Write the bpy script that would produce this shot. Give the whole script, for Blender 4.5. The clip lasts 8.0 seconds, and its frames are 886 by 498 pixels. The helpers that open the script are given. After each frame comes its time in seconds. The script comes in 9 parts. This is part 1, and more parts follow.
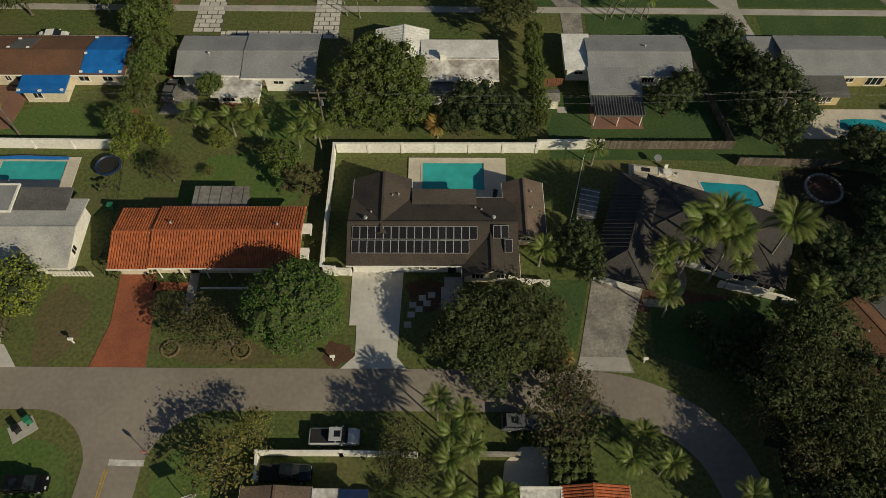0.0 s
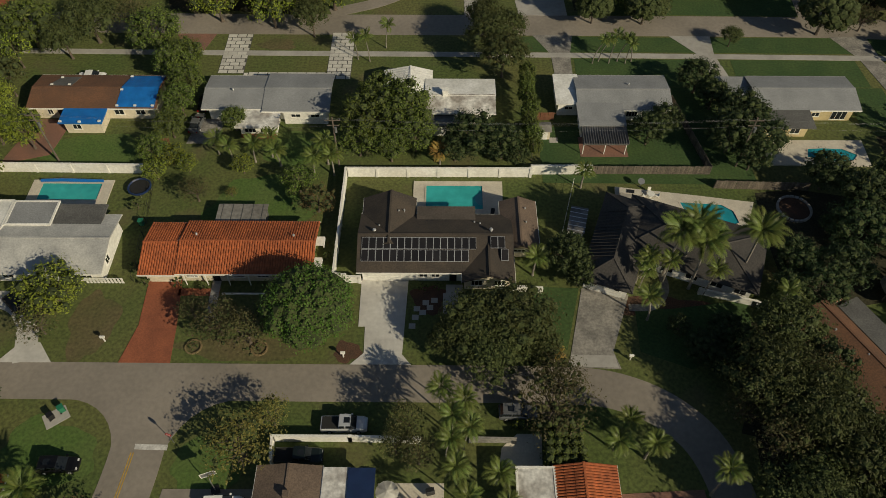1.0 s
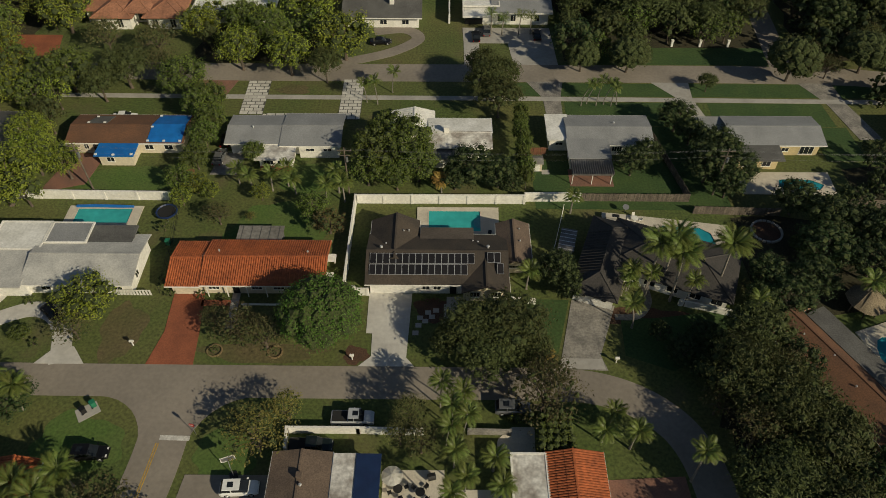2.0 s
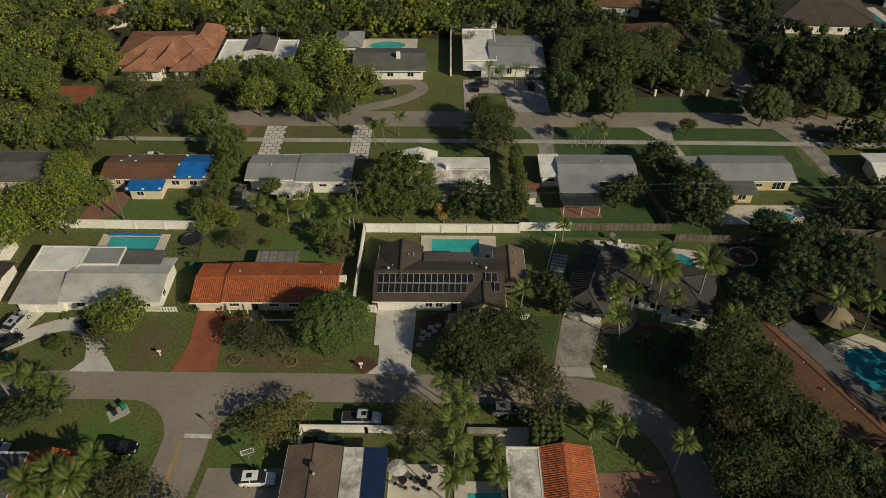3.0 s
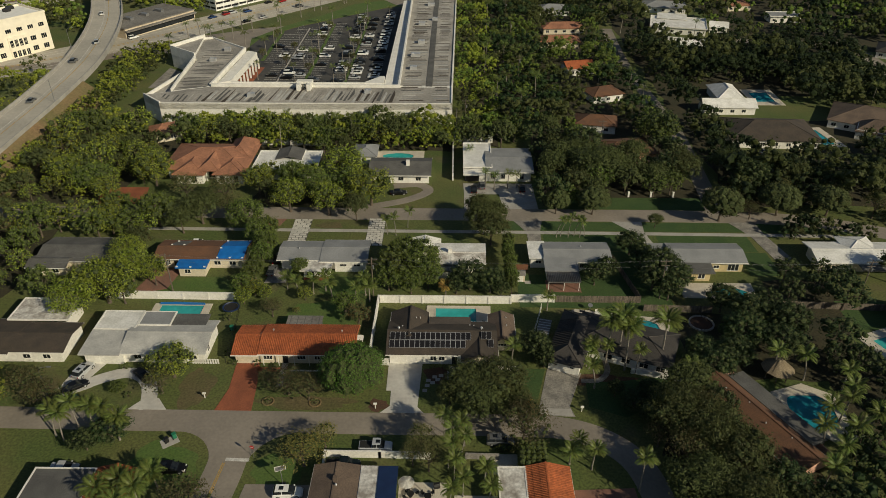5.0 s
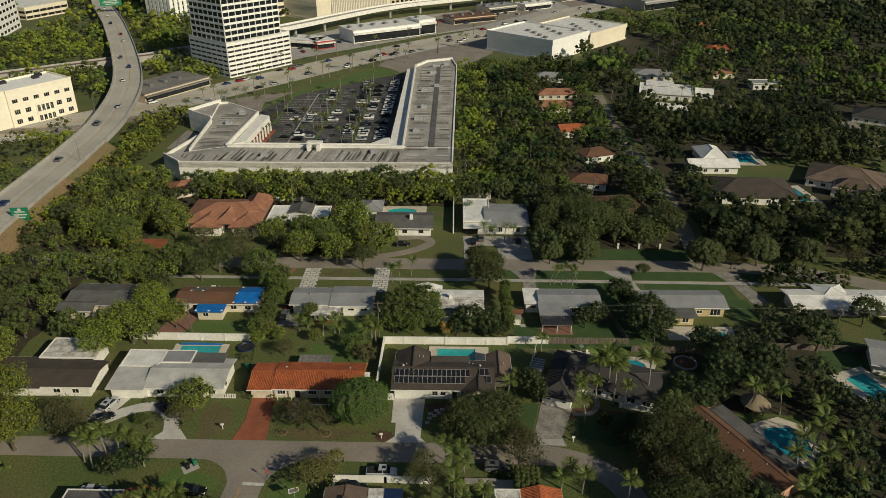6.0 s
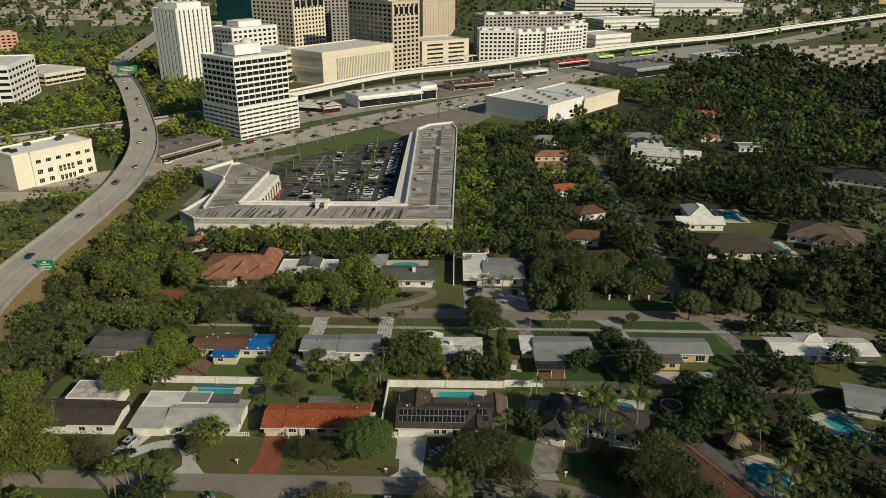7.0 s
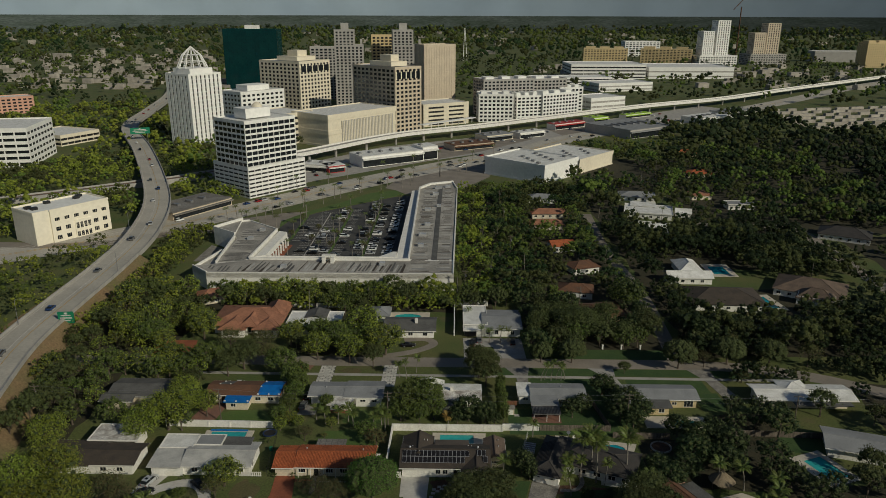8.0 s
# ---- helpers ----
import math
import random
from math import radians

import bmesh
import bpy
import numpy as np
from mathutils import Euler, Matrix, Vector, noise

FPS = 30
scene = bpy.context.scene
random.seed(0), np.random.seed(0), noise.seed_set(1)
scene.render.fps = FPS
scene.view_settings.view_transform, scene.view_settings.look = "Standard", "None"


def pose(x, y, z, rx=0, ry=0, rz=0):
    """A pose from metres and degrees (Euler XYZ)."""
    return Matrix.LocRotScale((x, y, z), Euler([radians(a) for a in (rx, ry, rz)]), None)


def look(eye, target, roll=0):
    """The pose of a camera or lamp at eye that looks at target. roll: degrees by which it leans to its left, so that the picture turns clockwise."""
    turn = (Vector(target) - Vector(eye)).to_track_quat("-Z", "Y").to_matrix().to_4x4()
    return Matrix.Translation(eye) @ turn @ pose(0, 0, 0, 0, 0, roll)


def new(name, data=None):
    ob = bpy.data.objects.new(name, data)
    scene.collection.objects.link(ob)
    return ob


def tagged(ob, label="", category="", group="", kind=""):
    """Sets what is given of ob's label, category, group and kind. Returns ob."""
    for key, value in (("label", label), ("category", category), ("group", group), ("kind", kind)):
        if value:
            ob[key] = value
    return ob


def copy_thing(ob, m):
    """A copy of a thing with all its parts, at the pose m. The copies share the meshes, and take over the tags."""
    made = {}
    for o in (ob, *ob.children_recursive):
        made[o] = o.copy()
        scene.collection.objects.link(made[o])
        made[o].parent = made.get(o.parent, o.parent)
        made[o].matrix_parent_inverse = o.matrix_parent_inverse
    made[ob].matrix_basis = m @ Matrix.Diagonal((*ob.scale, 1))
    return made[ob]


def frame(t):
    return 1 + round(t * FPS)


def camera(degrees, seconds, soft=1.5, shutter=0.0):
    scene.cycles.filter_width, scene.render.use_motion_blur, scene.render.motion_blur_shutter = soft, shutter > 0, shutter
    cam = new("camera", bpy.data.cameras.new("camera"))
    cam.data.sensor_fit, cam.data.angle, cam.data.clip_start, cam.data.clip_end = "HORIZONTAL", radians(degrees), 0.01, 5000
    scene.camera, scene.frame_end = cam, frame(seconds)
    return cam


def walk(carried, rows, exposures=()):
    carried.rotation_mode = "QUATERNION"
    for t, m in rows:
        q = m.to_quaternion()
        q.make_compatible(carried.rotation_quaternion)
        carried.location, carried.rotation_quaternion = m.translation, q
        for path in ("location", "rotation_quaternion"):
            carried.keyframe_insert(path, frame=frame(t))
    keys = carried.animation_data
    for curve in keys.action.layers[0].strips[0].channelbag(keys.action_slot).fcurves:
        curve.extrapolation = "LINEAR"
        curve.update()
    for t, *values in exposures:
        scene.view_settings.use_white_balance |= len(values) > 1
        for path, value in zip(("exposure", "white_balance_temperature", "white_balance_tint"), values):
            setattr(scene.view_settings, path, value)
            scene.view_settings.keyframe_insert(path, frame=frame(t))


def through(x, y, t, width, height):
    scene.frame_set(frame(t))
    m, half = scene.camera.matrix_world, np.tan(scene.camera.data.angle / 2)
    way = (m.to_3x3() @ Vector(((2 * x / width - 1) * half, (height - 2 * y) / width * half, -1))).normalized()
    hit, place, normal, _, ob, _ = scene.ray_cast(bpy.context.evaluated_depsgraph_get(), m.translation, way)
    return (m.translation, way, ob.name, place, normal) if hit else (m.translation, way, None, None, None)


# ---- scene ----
cam = camera(62.96, 8.0, soft=0.5)
ROWS = [
    (0, 0.00, 0.00, 82.02, 31.98, -0.31, 0.00),
    (0.5, 0.04, -5.75, 83.27, 34.74, -0.29, 0.10),
    (1, 0.06, -11.58, 84.58, 37.48, -0.22, 0.19),
    (1.5, 0.14, -17.56, 85.84, 40.17, -0.19, 0.27),
    (3, 0.53, -36.04, 89.71, 47.86, 0.00, 0.52),
    (3.5, 0.64, -42.30, 91.19, 50.28, 0.02, 0.61),
    (4, 0.77, -48.61, 92.63, 52.75, 0.01, 0.73),
    (4.5, 0.84, -55.02, 94.18, 55.26, -0.03, 0.81),
    (6, 0.90, -74.58, 98.95, 62.71, -0.13, 0.95),
    (6.5, 0.90, -81.04, 100.62, 65.11, -0.19, 0.99),
    (7, 0.91, -87.52, 102.28, 67.47, -0.21, 1.01),
    (7.5, 0.88, -94.00, 103.88, 69.75, -0.20, 1.04),
    (8, 0.96, -100.42, 105.47, 72.04, -0.19, 1.05),
]
walk(cam, [(t, pose(x, y, z, rx, ry, rz)) for t, x, y, z, rx, ry, rz in ROWS],
     exposures=[(0, -0.43, 6500, 10), (4.5, -0.44, 6450, 10), (6.5, -0.40, 6250, 10), (7.7, -0.42, 6200, 10), (8.0, -0.98, 5900, 10)])

# ---- world, sun, exposure ----
SUN_DIR = Vector((0.70, -0.60, 0.51)).normalized()
world = bpy.data.worlds.new("world")
scene.world = world
world.use_nodes = True
wn = world.node_tree
sky = wn.nodes.new("ShaderNodeTexSky")
sky.sky_type = "NISHITA"
sky.sun_disc = False
sky.sun_elevation = math.asin(SUN_DIR.z)
sky.sun_rotation = math.atan2(SUN_DIR.x, SUN_DIR.y)
sky.dust_density = 0.4
sky.air_density = 1.2
wn.nodes["Background"].inputs["Strength"].default_value = 0.054
wn.links.new(sky.outputs["Color"], wn.nodes["Background"].inputs["Color"])
sun = new("sun", bpy.data.lights.new("sun", "SUN"))
sun.data.energy, sun.data.angle, sun.data.color = 4.9, radians(0.6), (1.0, 0.89, 0.64)
sun.matrix_basis = look(SUN_DIR * 300, (0, 0, 0))


# ---- materials ----
def material(name, a, b=None, big=0.15, fine=3.0, rough=0.85, metal=0.0, bump=0.15, grime=0.25, vary=0.0, stretch=(1, 1, 1)):
    """Two colours mixed by large blotches, broken up by fine grain."""
    m = bpy.data.materials.new(name)
    m.use_nodes = True
    t, n = m.node_tree, m.node_tree.nodes
    p = n["Principled BSDF"]
    p.inputs["Roughness"].default_value, p.inputs["Metallic"].default_value = rough, metal
    b = b or tuple(v * 0.75 for v in a)
    g = n.new("ShaderNodeNewGeometry")
    mp = n.new("ShaderNodeMapping")
    mp.inputs["Scale"].default_value = stretch
    t.links.new(g.outputs["Position"], mp.inputs["Vector"])
    n1, n2 = n.new("ShaderNodeTexNoise"), n.new("ShaderNodeTexNoise")
    n1.inputs["Scale"].default_value, n1.inputs["Detail"].default_value = big, 5
    n2.inputs["Scale"].default_value, n2.inputs["Detail"].default_value = fine, 3
    for q in (n1, n2):
        t.links.new(mp.outputs["Vector"], q.inputs["Vector"])
    ramp = n.new("ShaderNodeMapRange")
    ramp.inputs["From Min"].default_value, ramp.inputs["From Max"].default_value = 0.36, 0.64
    t.links.new(n1.outputs["Fac"], ramp.inputs["Value"])
    mix = n.new("ShaderNodeMix")
    mix.data_type = "RGBA"
    mix.inputs["A"].default_value, mix.inputs["B"].default_value = (*a, 1), (*b, 1)
    t.links.new(ramp.outputs["Result"], mix.inputs["Factor"])
    val = n.new("ShaderNodeMapRange")
    val.inputs["From Min"].default_value, val.inputs["From Max"].default_value = 0.3, 0.7
    val.inputs["To Min"].default_value, val.inputs["To Max"].default_value = 1 - grime, 1 + grime
    t.links.new(n2.outputs["Fac"], val.inputs["Value"])
    hsv = n.new("ShaderNodeHueSaturation")
    t.links.new(mix.outputs["Result"], hsv.inputs["Color"])
    last = val.outputs["Result"]
    if vary:
        info = n.new("ShaderNodeObjectInfo")
        r = n.new("ShaderNodeMapRange")
        r.inputs["To Min"].default_value, r.inputs["To Max"].default_value = 1 - vary, 1 + vary
        t.links.new(info.outputs["Random"], r.inputs["Value"])
        mul = n.new("ShaderNodeMath")
        mul.operation = "MULTIPLY"
        t.links.new(r.outputs["Result"], mul.inputs[0])
        t.links.new(last, mul.inputs[1])
        last = mul.outputs[0]
    t.links.new(last, hsv.inputs["Value"])
    t.links.new(hsv.outputs["Color"], p.inputs["Base Color"])
    if bump:
        bp = n.new("ShaderNodeBump")
        bp.inputs["Strength"].default_value, bp.inputs["Distance"].default_value = bump, 0.1
        t.links.new(n2.outputs["Fac"], bp.inputs["Height"])
        t.links.new(bp.outputs["Normal"], p.inputs["Normal"])
    return m


def foliage(name, a, b, gloss=0.55, through=0.35):
    """Leaves: each leaf and each plant has its own shade, and some light passes through."""
    m = bpy.data.materials.new(name)
    m.use_nodes = True
    t, n = m.node_tree, m.node_tree.nodes
    p, out = n["Principled BSDF"], n["Material Output"]
    p.inputs["Roughness"].default_value = gloss
    p.inputs["Specular IOR Level"].default_value = 0.3
    g, info = n.new("ShaderNodeNewGeometry"), n.new("ShaderNodeObjectInfo")
    ns = n.new("ShaderNodeTexNoise")
    ns.inputs["Scale"].default_value, ns.inputs["Detail"].default_value = 0.45, 4
    t.links.new(g.outputs["Position"], ns.inputs["Vector"])
    mix = n.new("ShaderNodeMix")
    mix.data_type = "RGBA"
    mix.inputs["A"].default_value, mix.inputs["B"].default_value = (*a, 1), (*b, 1)
    s = n.new("ShaderNodeMath")
    s.operation = "MULTIPLY_ADD"
    s.inputs[1].default_value = 0.55
    t.links.new(g.outputs["Random Per Island"], s.inputs[0])
    r = n.new("ShaderNodeMapRange")
    r.inputs["From Min"].default_value, r.inputs["From Max"].default_value = 0.3, 0.7
    r.inputs["To Max"].default_value = 0.45
    t.links.new(ns.outputs["Fac"], r.inputs["Value"])
    t.links.new(r.outputs["Result"], s.inputs[2])
    t.links.new(s.outputs[0], mix.inputs["Factor"])
    hsv = n.new("ShaderNodeHueSaturation")
    t.links.new(mix.outputs["Result"], hsv.inputs["Color"])
    hr, vr = n.new("ShaderNodeMapRange"), n.new("ShaderNodeMapRange")
    hr.inputs["To Min"].default_value, hr.inputs["To Max"].default_value = 0.485, 0.515
    vr.inputs["To Min"].default_value, vr.inputs["To Max"].default_value = 0.75, 1.25
    t.links.new(info.outputs["Random"], hr.inputs["Value"])
    t.links.new(info.outputs["Random"], vr.inputs["Value"])
    t.links.new(hr.outputs["Result"], hsv.inputs["Hue"])
    t.links.new(vr.outputs["Result"], hsv.inputs["Value"])
    t.links.new(hsv.outputs["Color"], p.inputs["Base Color"])
    tl, ms = n.new("ShaderNodeBsdfTranslucent"), n.new("ShaderNodeMixShader")
    t.links.new(hsv.outputs["Color"], tl.inputs["Color"])
    ms.inputs[0].default_value = through
    t.links.new(p.outputs[0], ms.inputs[1])
    t.links.new(tl.outputs[0], ms.inputs[2])
    t.links.new(ms.outputs[0], out.inputs["Surface"])
    return m


def lawn_material():
    """Ground: mown grass in patches of green, olive and bare sandy soil, with woodland floor far away."""
    m = material("lawn", (0.070, 0.100, 0.023), (0.110, 0.114, 0.034), big=0.06, fine=2.2, rough=0.95, bump=0.5, grime=0.35)
    t, n = m.node_tree, m.node_tree.nodes
    hsv = next(q for q in n if q.type == "HUE_SAT")
    g = next(q for q in n if q.type == "NEW_GEOMETRY")
    ns = n.new("ShaderNodeTexNoise")
    ns.inputs["Scale"].default_value, ns.inputs["Detail"].default_value = 0.11, 8
    t.links.new(g.outputs["Position"], ns.inputs["Vector"])
    r = n.new("ShaderNodeMapRange")
    r.inputs["From Min"].default_value, r.inputs["From Max"].default_value = 0.56, 0.74
    r.inputs["To Max"].default_value = 0.75
    t.links.new(ns.outputs["Fac"], r.inputs["Value"])
    mix = n.new("ShaderNodeMix")
    mix.data_type = "RGBA"
    mix.inputs["B"].default_value = (0.13, 0.10, 0.055, 1)
    t.links.new(r.outputs["Result"], mix.inputs["Factor"])
    t.links.new(hsv.outputs["Color"], mix.inputs["A"])
    t.links.new(mix.outputs["Result"], n["Principled BSDF"].inputs["Base Color"])
    return m


def water_material(name, col):
    m = material(name, col, tuple(v * 0.8 for v in col), big=0.3, fine=0.9, rough=0.06, bump=0.04, grime=0.08)
    m.node_tree.nodes["Principled BSDF"].inputs["IOR"].default_value = 1.33
    return m


def glow(name, col, strength):
    m = bpy.data.materials.new(name)
    m.use_nodes = True
    p = m.node_tree.nodes["Principled BSDF"]
    p.inputs["Emission Color"].default_value, p.inputs["Emission Strength"].default_value = (*col, 1), strength
    p.inputs["Base Color"].default_value = (*col, 1)
    return m


LAWN = lawn_material()
HIGHWAY = material("pale_highway_concrete", (0.47, 0.435, 0.37), (0.38, 0.355, 0.305), big=0.06, fine=1.2, rough=0.92, bump=0.05, grime=0.1)
ASPHALT = material("asphalt", (0.212, 0.186, 0.156), (0.268, 0.234, 0.196), big=0.12, fine=1.6, rough=0.92, bump=0.1, grime=0.09)
DARK_ASPHALT = material("dark_asphalt", (0.045, 0.045, 0.045), (0.075, 0.072, 0.068), big=0.08, fine=3, rough=0.9, grime=0.2)
PALE_ROOF = material("pale_weathered_shingle", (0.50, 0.49, 0.46), (0.36, 0.355, 0.34), big=0.3, fine=4, rough=0.9, grime=0.15)
PALE_CONCRETE = material("clean_pale_concrete", (0.56, 0.54, 0.50), (0.46, 0.44, 0.41), big=0.3, fine=1.5, rough=0.9, grime=0.08)
CONCRETE = material("concrete", (0.40, 0.38, 0.35), (0.32, 0.305, 0.28), big=0.25, fine=1.5, rough=0.9, grime=0.08)
DIRTY_CONCRETE = material("dirty_concrete", (0.29, 0.27, 0.24), (0.17, 0.16, 0.145), big=0.5, fine=3, rough=0.92, grime=0.25)
DECK = material("pale_deck_stone", (0.58, 0.53, 0.44), (0.5, 0.45, 0.37), big=0.5, fine=4, rough=0.85, grime=0.1)
JOINT = material("dark_joint", (0.10, 0.095, 0.085), (0.07, 0.07, 0.06), fine=6, grime=0.2)
RED_PAVE = material("red_paving", (0.30, 0.095, 0.045), (0.22, 0.07, 0.035), big=0.3, fine=6, rough=0.9, grime=0.2)
BRICK_PAVE = material("brick_paving", (0.24, 0.12, 0.085), (0.18, 0.10, 0.075), big=0.4, fine=6, rough=0.9, grime=0.2)
WHITE = material("white_painted_wall", (0.80, 0.78, 0.73), (0.70, 0.68, 0.62), big=0.4, fine=2.5, rough=0.8, grime=0.1)
CREAM = material("cream_stucco", (0.68, 0.60, 0.46), (0.58, 0.51, 0.39), big=0.4, fine=2.5, rough=0.85, grime=0.1)
YELLOW = material("yellow_stucco", (0.62, 0.50, 0.28), (0.52, 0.42, 0.23), big=0.4, fine=2.5, rough=0.85, grime=0.1)
PINK = material("pink_stucco", (0.62, 0.36, 0.26), (0.52, 0.3, 0.22), big=0.2, fine=1.5, rough=0.85, grime=0.1)
TERRACOTTA = material("terracotta_tile", (0.42, 0.115, 0.038), (0.31, 0.085, 0.03), big=0.35, fine=2.2, rough=0.8, grime=0.3)
ORANGE_TILE = material("orange_tile", (0.36, 0.165, 0.095), (0.25, 0.115, 0.068), big=0.25, fine=2.2, rough=0.8, grime=0.25)
BROWN_ROOF = material("brown_shingle", (0.072, 0.056, 0.043), (0.050, 0.041, 0.034), big=0.35, fine=5, rough=0.95, grime=0.25)
PATIO_ROOF = material("brown_rolled_roofing", (0.105, 0.085, 0.07), (0.08, 0.066, 0.055), big=0.3, fine=4, rough=0.95, grime=0.2)
LIGHT_BROWN_ROOF = material("weathered_brown_shingle", (0.16, 0.115, 0.085), (0.11, 0.08, 0.062), big=0.3, fine=5, rough=0.95, grime=0.25)
RUST_ROOF = material("rust_brown_shingle", (0.155, 0.075, 0.04), (0.115, 0.06, 0.036), big=0.3, fine=5, rough=0.95, grime=0.25)
SLATE_ROOF = material("dark_slate_tile", (0.052, 0.046, 0.042), (0.038, 0.035, 0.033), big=0.4, fine=4, rough=0.8, grime=0.3)
GREY_ROOF = material("grey_shingle", (0.27, 0.275, 0.28), (0.22, 0.225, 0.23), big=0.25, fine=5, rough=0.9, grime=0.18)
DARK_GREY_ROOF = material("dark_grey_shingle", (0.12, 0.118, 0.112), (0.085, 0.083, 0.08), big=0.3, fine=5, rough=0.9, grime=0.25)
WHITE_ROOF = material("white_roof_coating", (0.78, 0.77, 0.74), (0.62, 0.61, 0.57), big=0.35, fine=2.5, rough=0.75, grime=0.12)
STAINED_ROOF = material("stained_white_roof", (0.66, 0.64, 0.60), (0.30, 0.27, 0.24), big=0.55, fine=2.0, rough=0.8, grime=0.25)
GRAVEL_ROOF = material("weathered_flat_roof", (0.216, 0.205, 0.187), (0.144, 0.133, 0.119), big=0.12, fine=1.8, rough=0.9, grime=0.25)
TIN = material("corrugated_tin", (0.22, 0.21, 0.20), (0.15, 0.14, 0.13), big=0.5, fine=2, rough=0.55, metal=0.5, grime=0.25)
TARP = material("blue_tarpaulin", (0.012, 0.16, 0.50), (0.010, 0.12, 0.40), big=0.6, fine=1.2, rough=0.45, bump=0.6, grime=0.15)
NAVY_TARP = material("navy_tarpaulin", (0.012, 0.03, 0.09), (0.010, 0.022, 0.07), big=0.6, fine=1.2, rough=0.5, bump=0.5, grime=0.15)
GLASS = material("dark_window_glass", (0.012, 0.015, 0.018), (0.02, 0.024, 0.028), big=0.5, fine=1, rough=0.08, bump=0, grime=0.1)
GREEN_GLASS = material("green_tinted_glass", (0.006, 0.045, 0.048), (0.005, 0.035, 0.04), big=0.1, fine=0.5, rough=0.12, bump=0, grime=0.15)
PANEL = material("solar_cell_glass", (0.012, 0.011, 0.012), (0.018, 0.016, 0.016), big=0.6, fine=2, rough=0.4, bump=0, grime=0.15, vary=0.2)
ALUMINIUM = material("aluminium", (0.68, 0.68, 0.68), (0.6, 0.6, 0.6), rough=0.4, metal=0.6, grime=0.05)
POOL = water_material("pool_water", (0.05, 0.42, 0.42))
DEEP_POOL = water_material("deep_pool_water", (0.022, 0.28, 0.35))
POOL_TILE = material("pool_tile_blue", (0.06, 0.30, 0.36), (0.05, 0.25, 0.3), fine=5, rough=0.4, grime=0.1)
WOOD_FENCE = material("grey_weathered_wood", (0.17, 0.14, 0.11), (0.12, 0.10, 0.08), big=1, fine=6, rough=0.95, grime=0.3, vary=0.25)
RED_FENCE = material("reddish_wood", (0.20, 0.085, 0.045), (0.16, 0.07, 0.04), big=1, fine=6, rough=0.9, grime=0.25)
BARK = material("bark", (0.13, 0.10, 0.075), (0.085, 0.07, 0.055), big=1.5, fine=7, rough=0.95, bump=0.6, grime=0.3)
PALE_BARK = material("pale_palm_bark", (0.26, 0.235, 0.20), (0.19, 0.17, 0.145), big=1.5, fine=7, rough=0.95, bump=0.4, grime=0.25)
POLE_WOOD = material("pole_wood", (0.16, 0.13, 0.10), (0.11, 0.09, 0.07), big=1, fine=8, rough=0.95, grime=0.3)
METAL_DARK = material("dark_metal", (0.03, 0.03, 0.032), (0.045, 0.045, 0.045), rough=0.5, metal=0.6, grime=0.1)
METAL_GREY = material("galvanised_metal", (0.35, 0.35, 0.35), (0.28, 0.28, 0.28), rough=0.5, metal=0.7, grime=0.1)
RUBBER = material("tyre_rubber", (0.012, 0.012, 0.012), (0.02, 0.02, 0.02), rough=0.9, grime=0.1)
THATCH = material("thatch", (0.26, 0.21, 0.14), (0.19, 0.15, 0.10), big=0.8, fine=8, rough=1, bump=0.8, grime=0.35)
MULCH = material("mulch", (0.10, 0.05, 0.03), (0.07, 0.04, 0.025), big=0.6, fine=6, rough=1, bump=0.6, grime=0.35)
# litter colour kept very dark: it stands in for missing shade
SHADED_LITTER = material("leaf_litter", (0.030, 0.030, 0.014), (0.045, 0.038, 0.018), big=0.25, fine=2.5, rough=1, bump=0.6, grime=0.4)
SANDY = material("sandy_verge", (0.22, 0.145, 0.075), (0.15, 0.13, 0.055), big=0.08, fine=1.5, rough=1, bump=0.4, grime=0.25)
DRY_LAWN = material("dry_lawn", (0.12, 0.095, 0.045), (0.085, 0.085, 0.03), big=0.15, fine=2.2, rough=1, bump=0.5, grime=0.3)
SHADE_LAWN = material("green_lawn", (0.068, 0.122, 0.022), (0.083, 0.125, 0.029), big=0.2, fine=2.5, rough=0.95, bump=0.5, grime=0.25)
PAINT_YELLOW = material("yellow_road_paint", (0.48, 0.30, 0.05), (0.38, 0.24, 0.05), fine=4, rough=0.8, grime=0.3)
PAINT_WHITE = material("white_road_paint", (0.62, 0.60, 0.56), (0.45, 0.43, 0.4), big=0.8, fine=4, rough=0.8, grime=0.2)
SIGN_GREEN = material("green_sign", (0.01, 0.20, 0.10), (0.01, 0.18, 0.09), rough=0.5, grime=0.05)
SIGN_RED = material("red_sign", (0.50, 0.02, 0.02), (0.45, 0.02, 0.02), rough=0.5, grime=0.05)
BIN_GREEN = material("green_bin", (0.02, 0.17, 0.09), (0.02, 0.14, 0.08), rough=0.5, grime=0.1)
# filler inside crowns, dark so that gaps between leaves look shaded
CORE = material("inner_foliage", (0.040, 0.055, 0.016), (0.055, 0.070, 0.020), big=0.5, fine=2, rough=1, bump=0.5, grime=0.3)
F_OAK = foliage("oak_leaves", (0.053, 0.071, 0.020), (0.113, 0.122, 0.040))
F_OLIVE = foliage("olive_leaves", (0.091, 0.094, 0.036), (0.175, 0.156, 0.065))
F_GREEN = foliage("green_leaves", (0.082, 0.132, 0.024), (0.190, 0.232, 0.046))
# brightened for the west: part of the sunlight sits in this leaf colour
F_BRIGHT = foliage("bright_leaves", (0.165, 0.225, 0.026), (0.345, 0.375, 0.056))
F_LIME = foliage("lime_leaves", (0.150, 0.205, 0.024), (0.330, 0.365, 0.056))
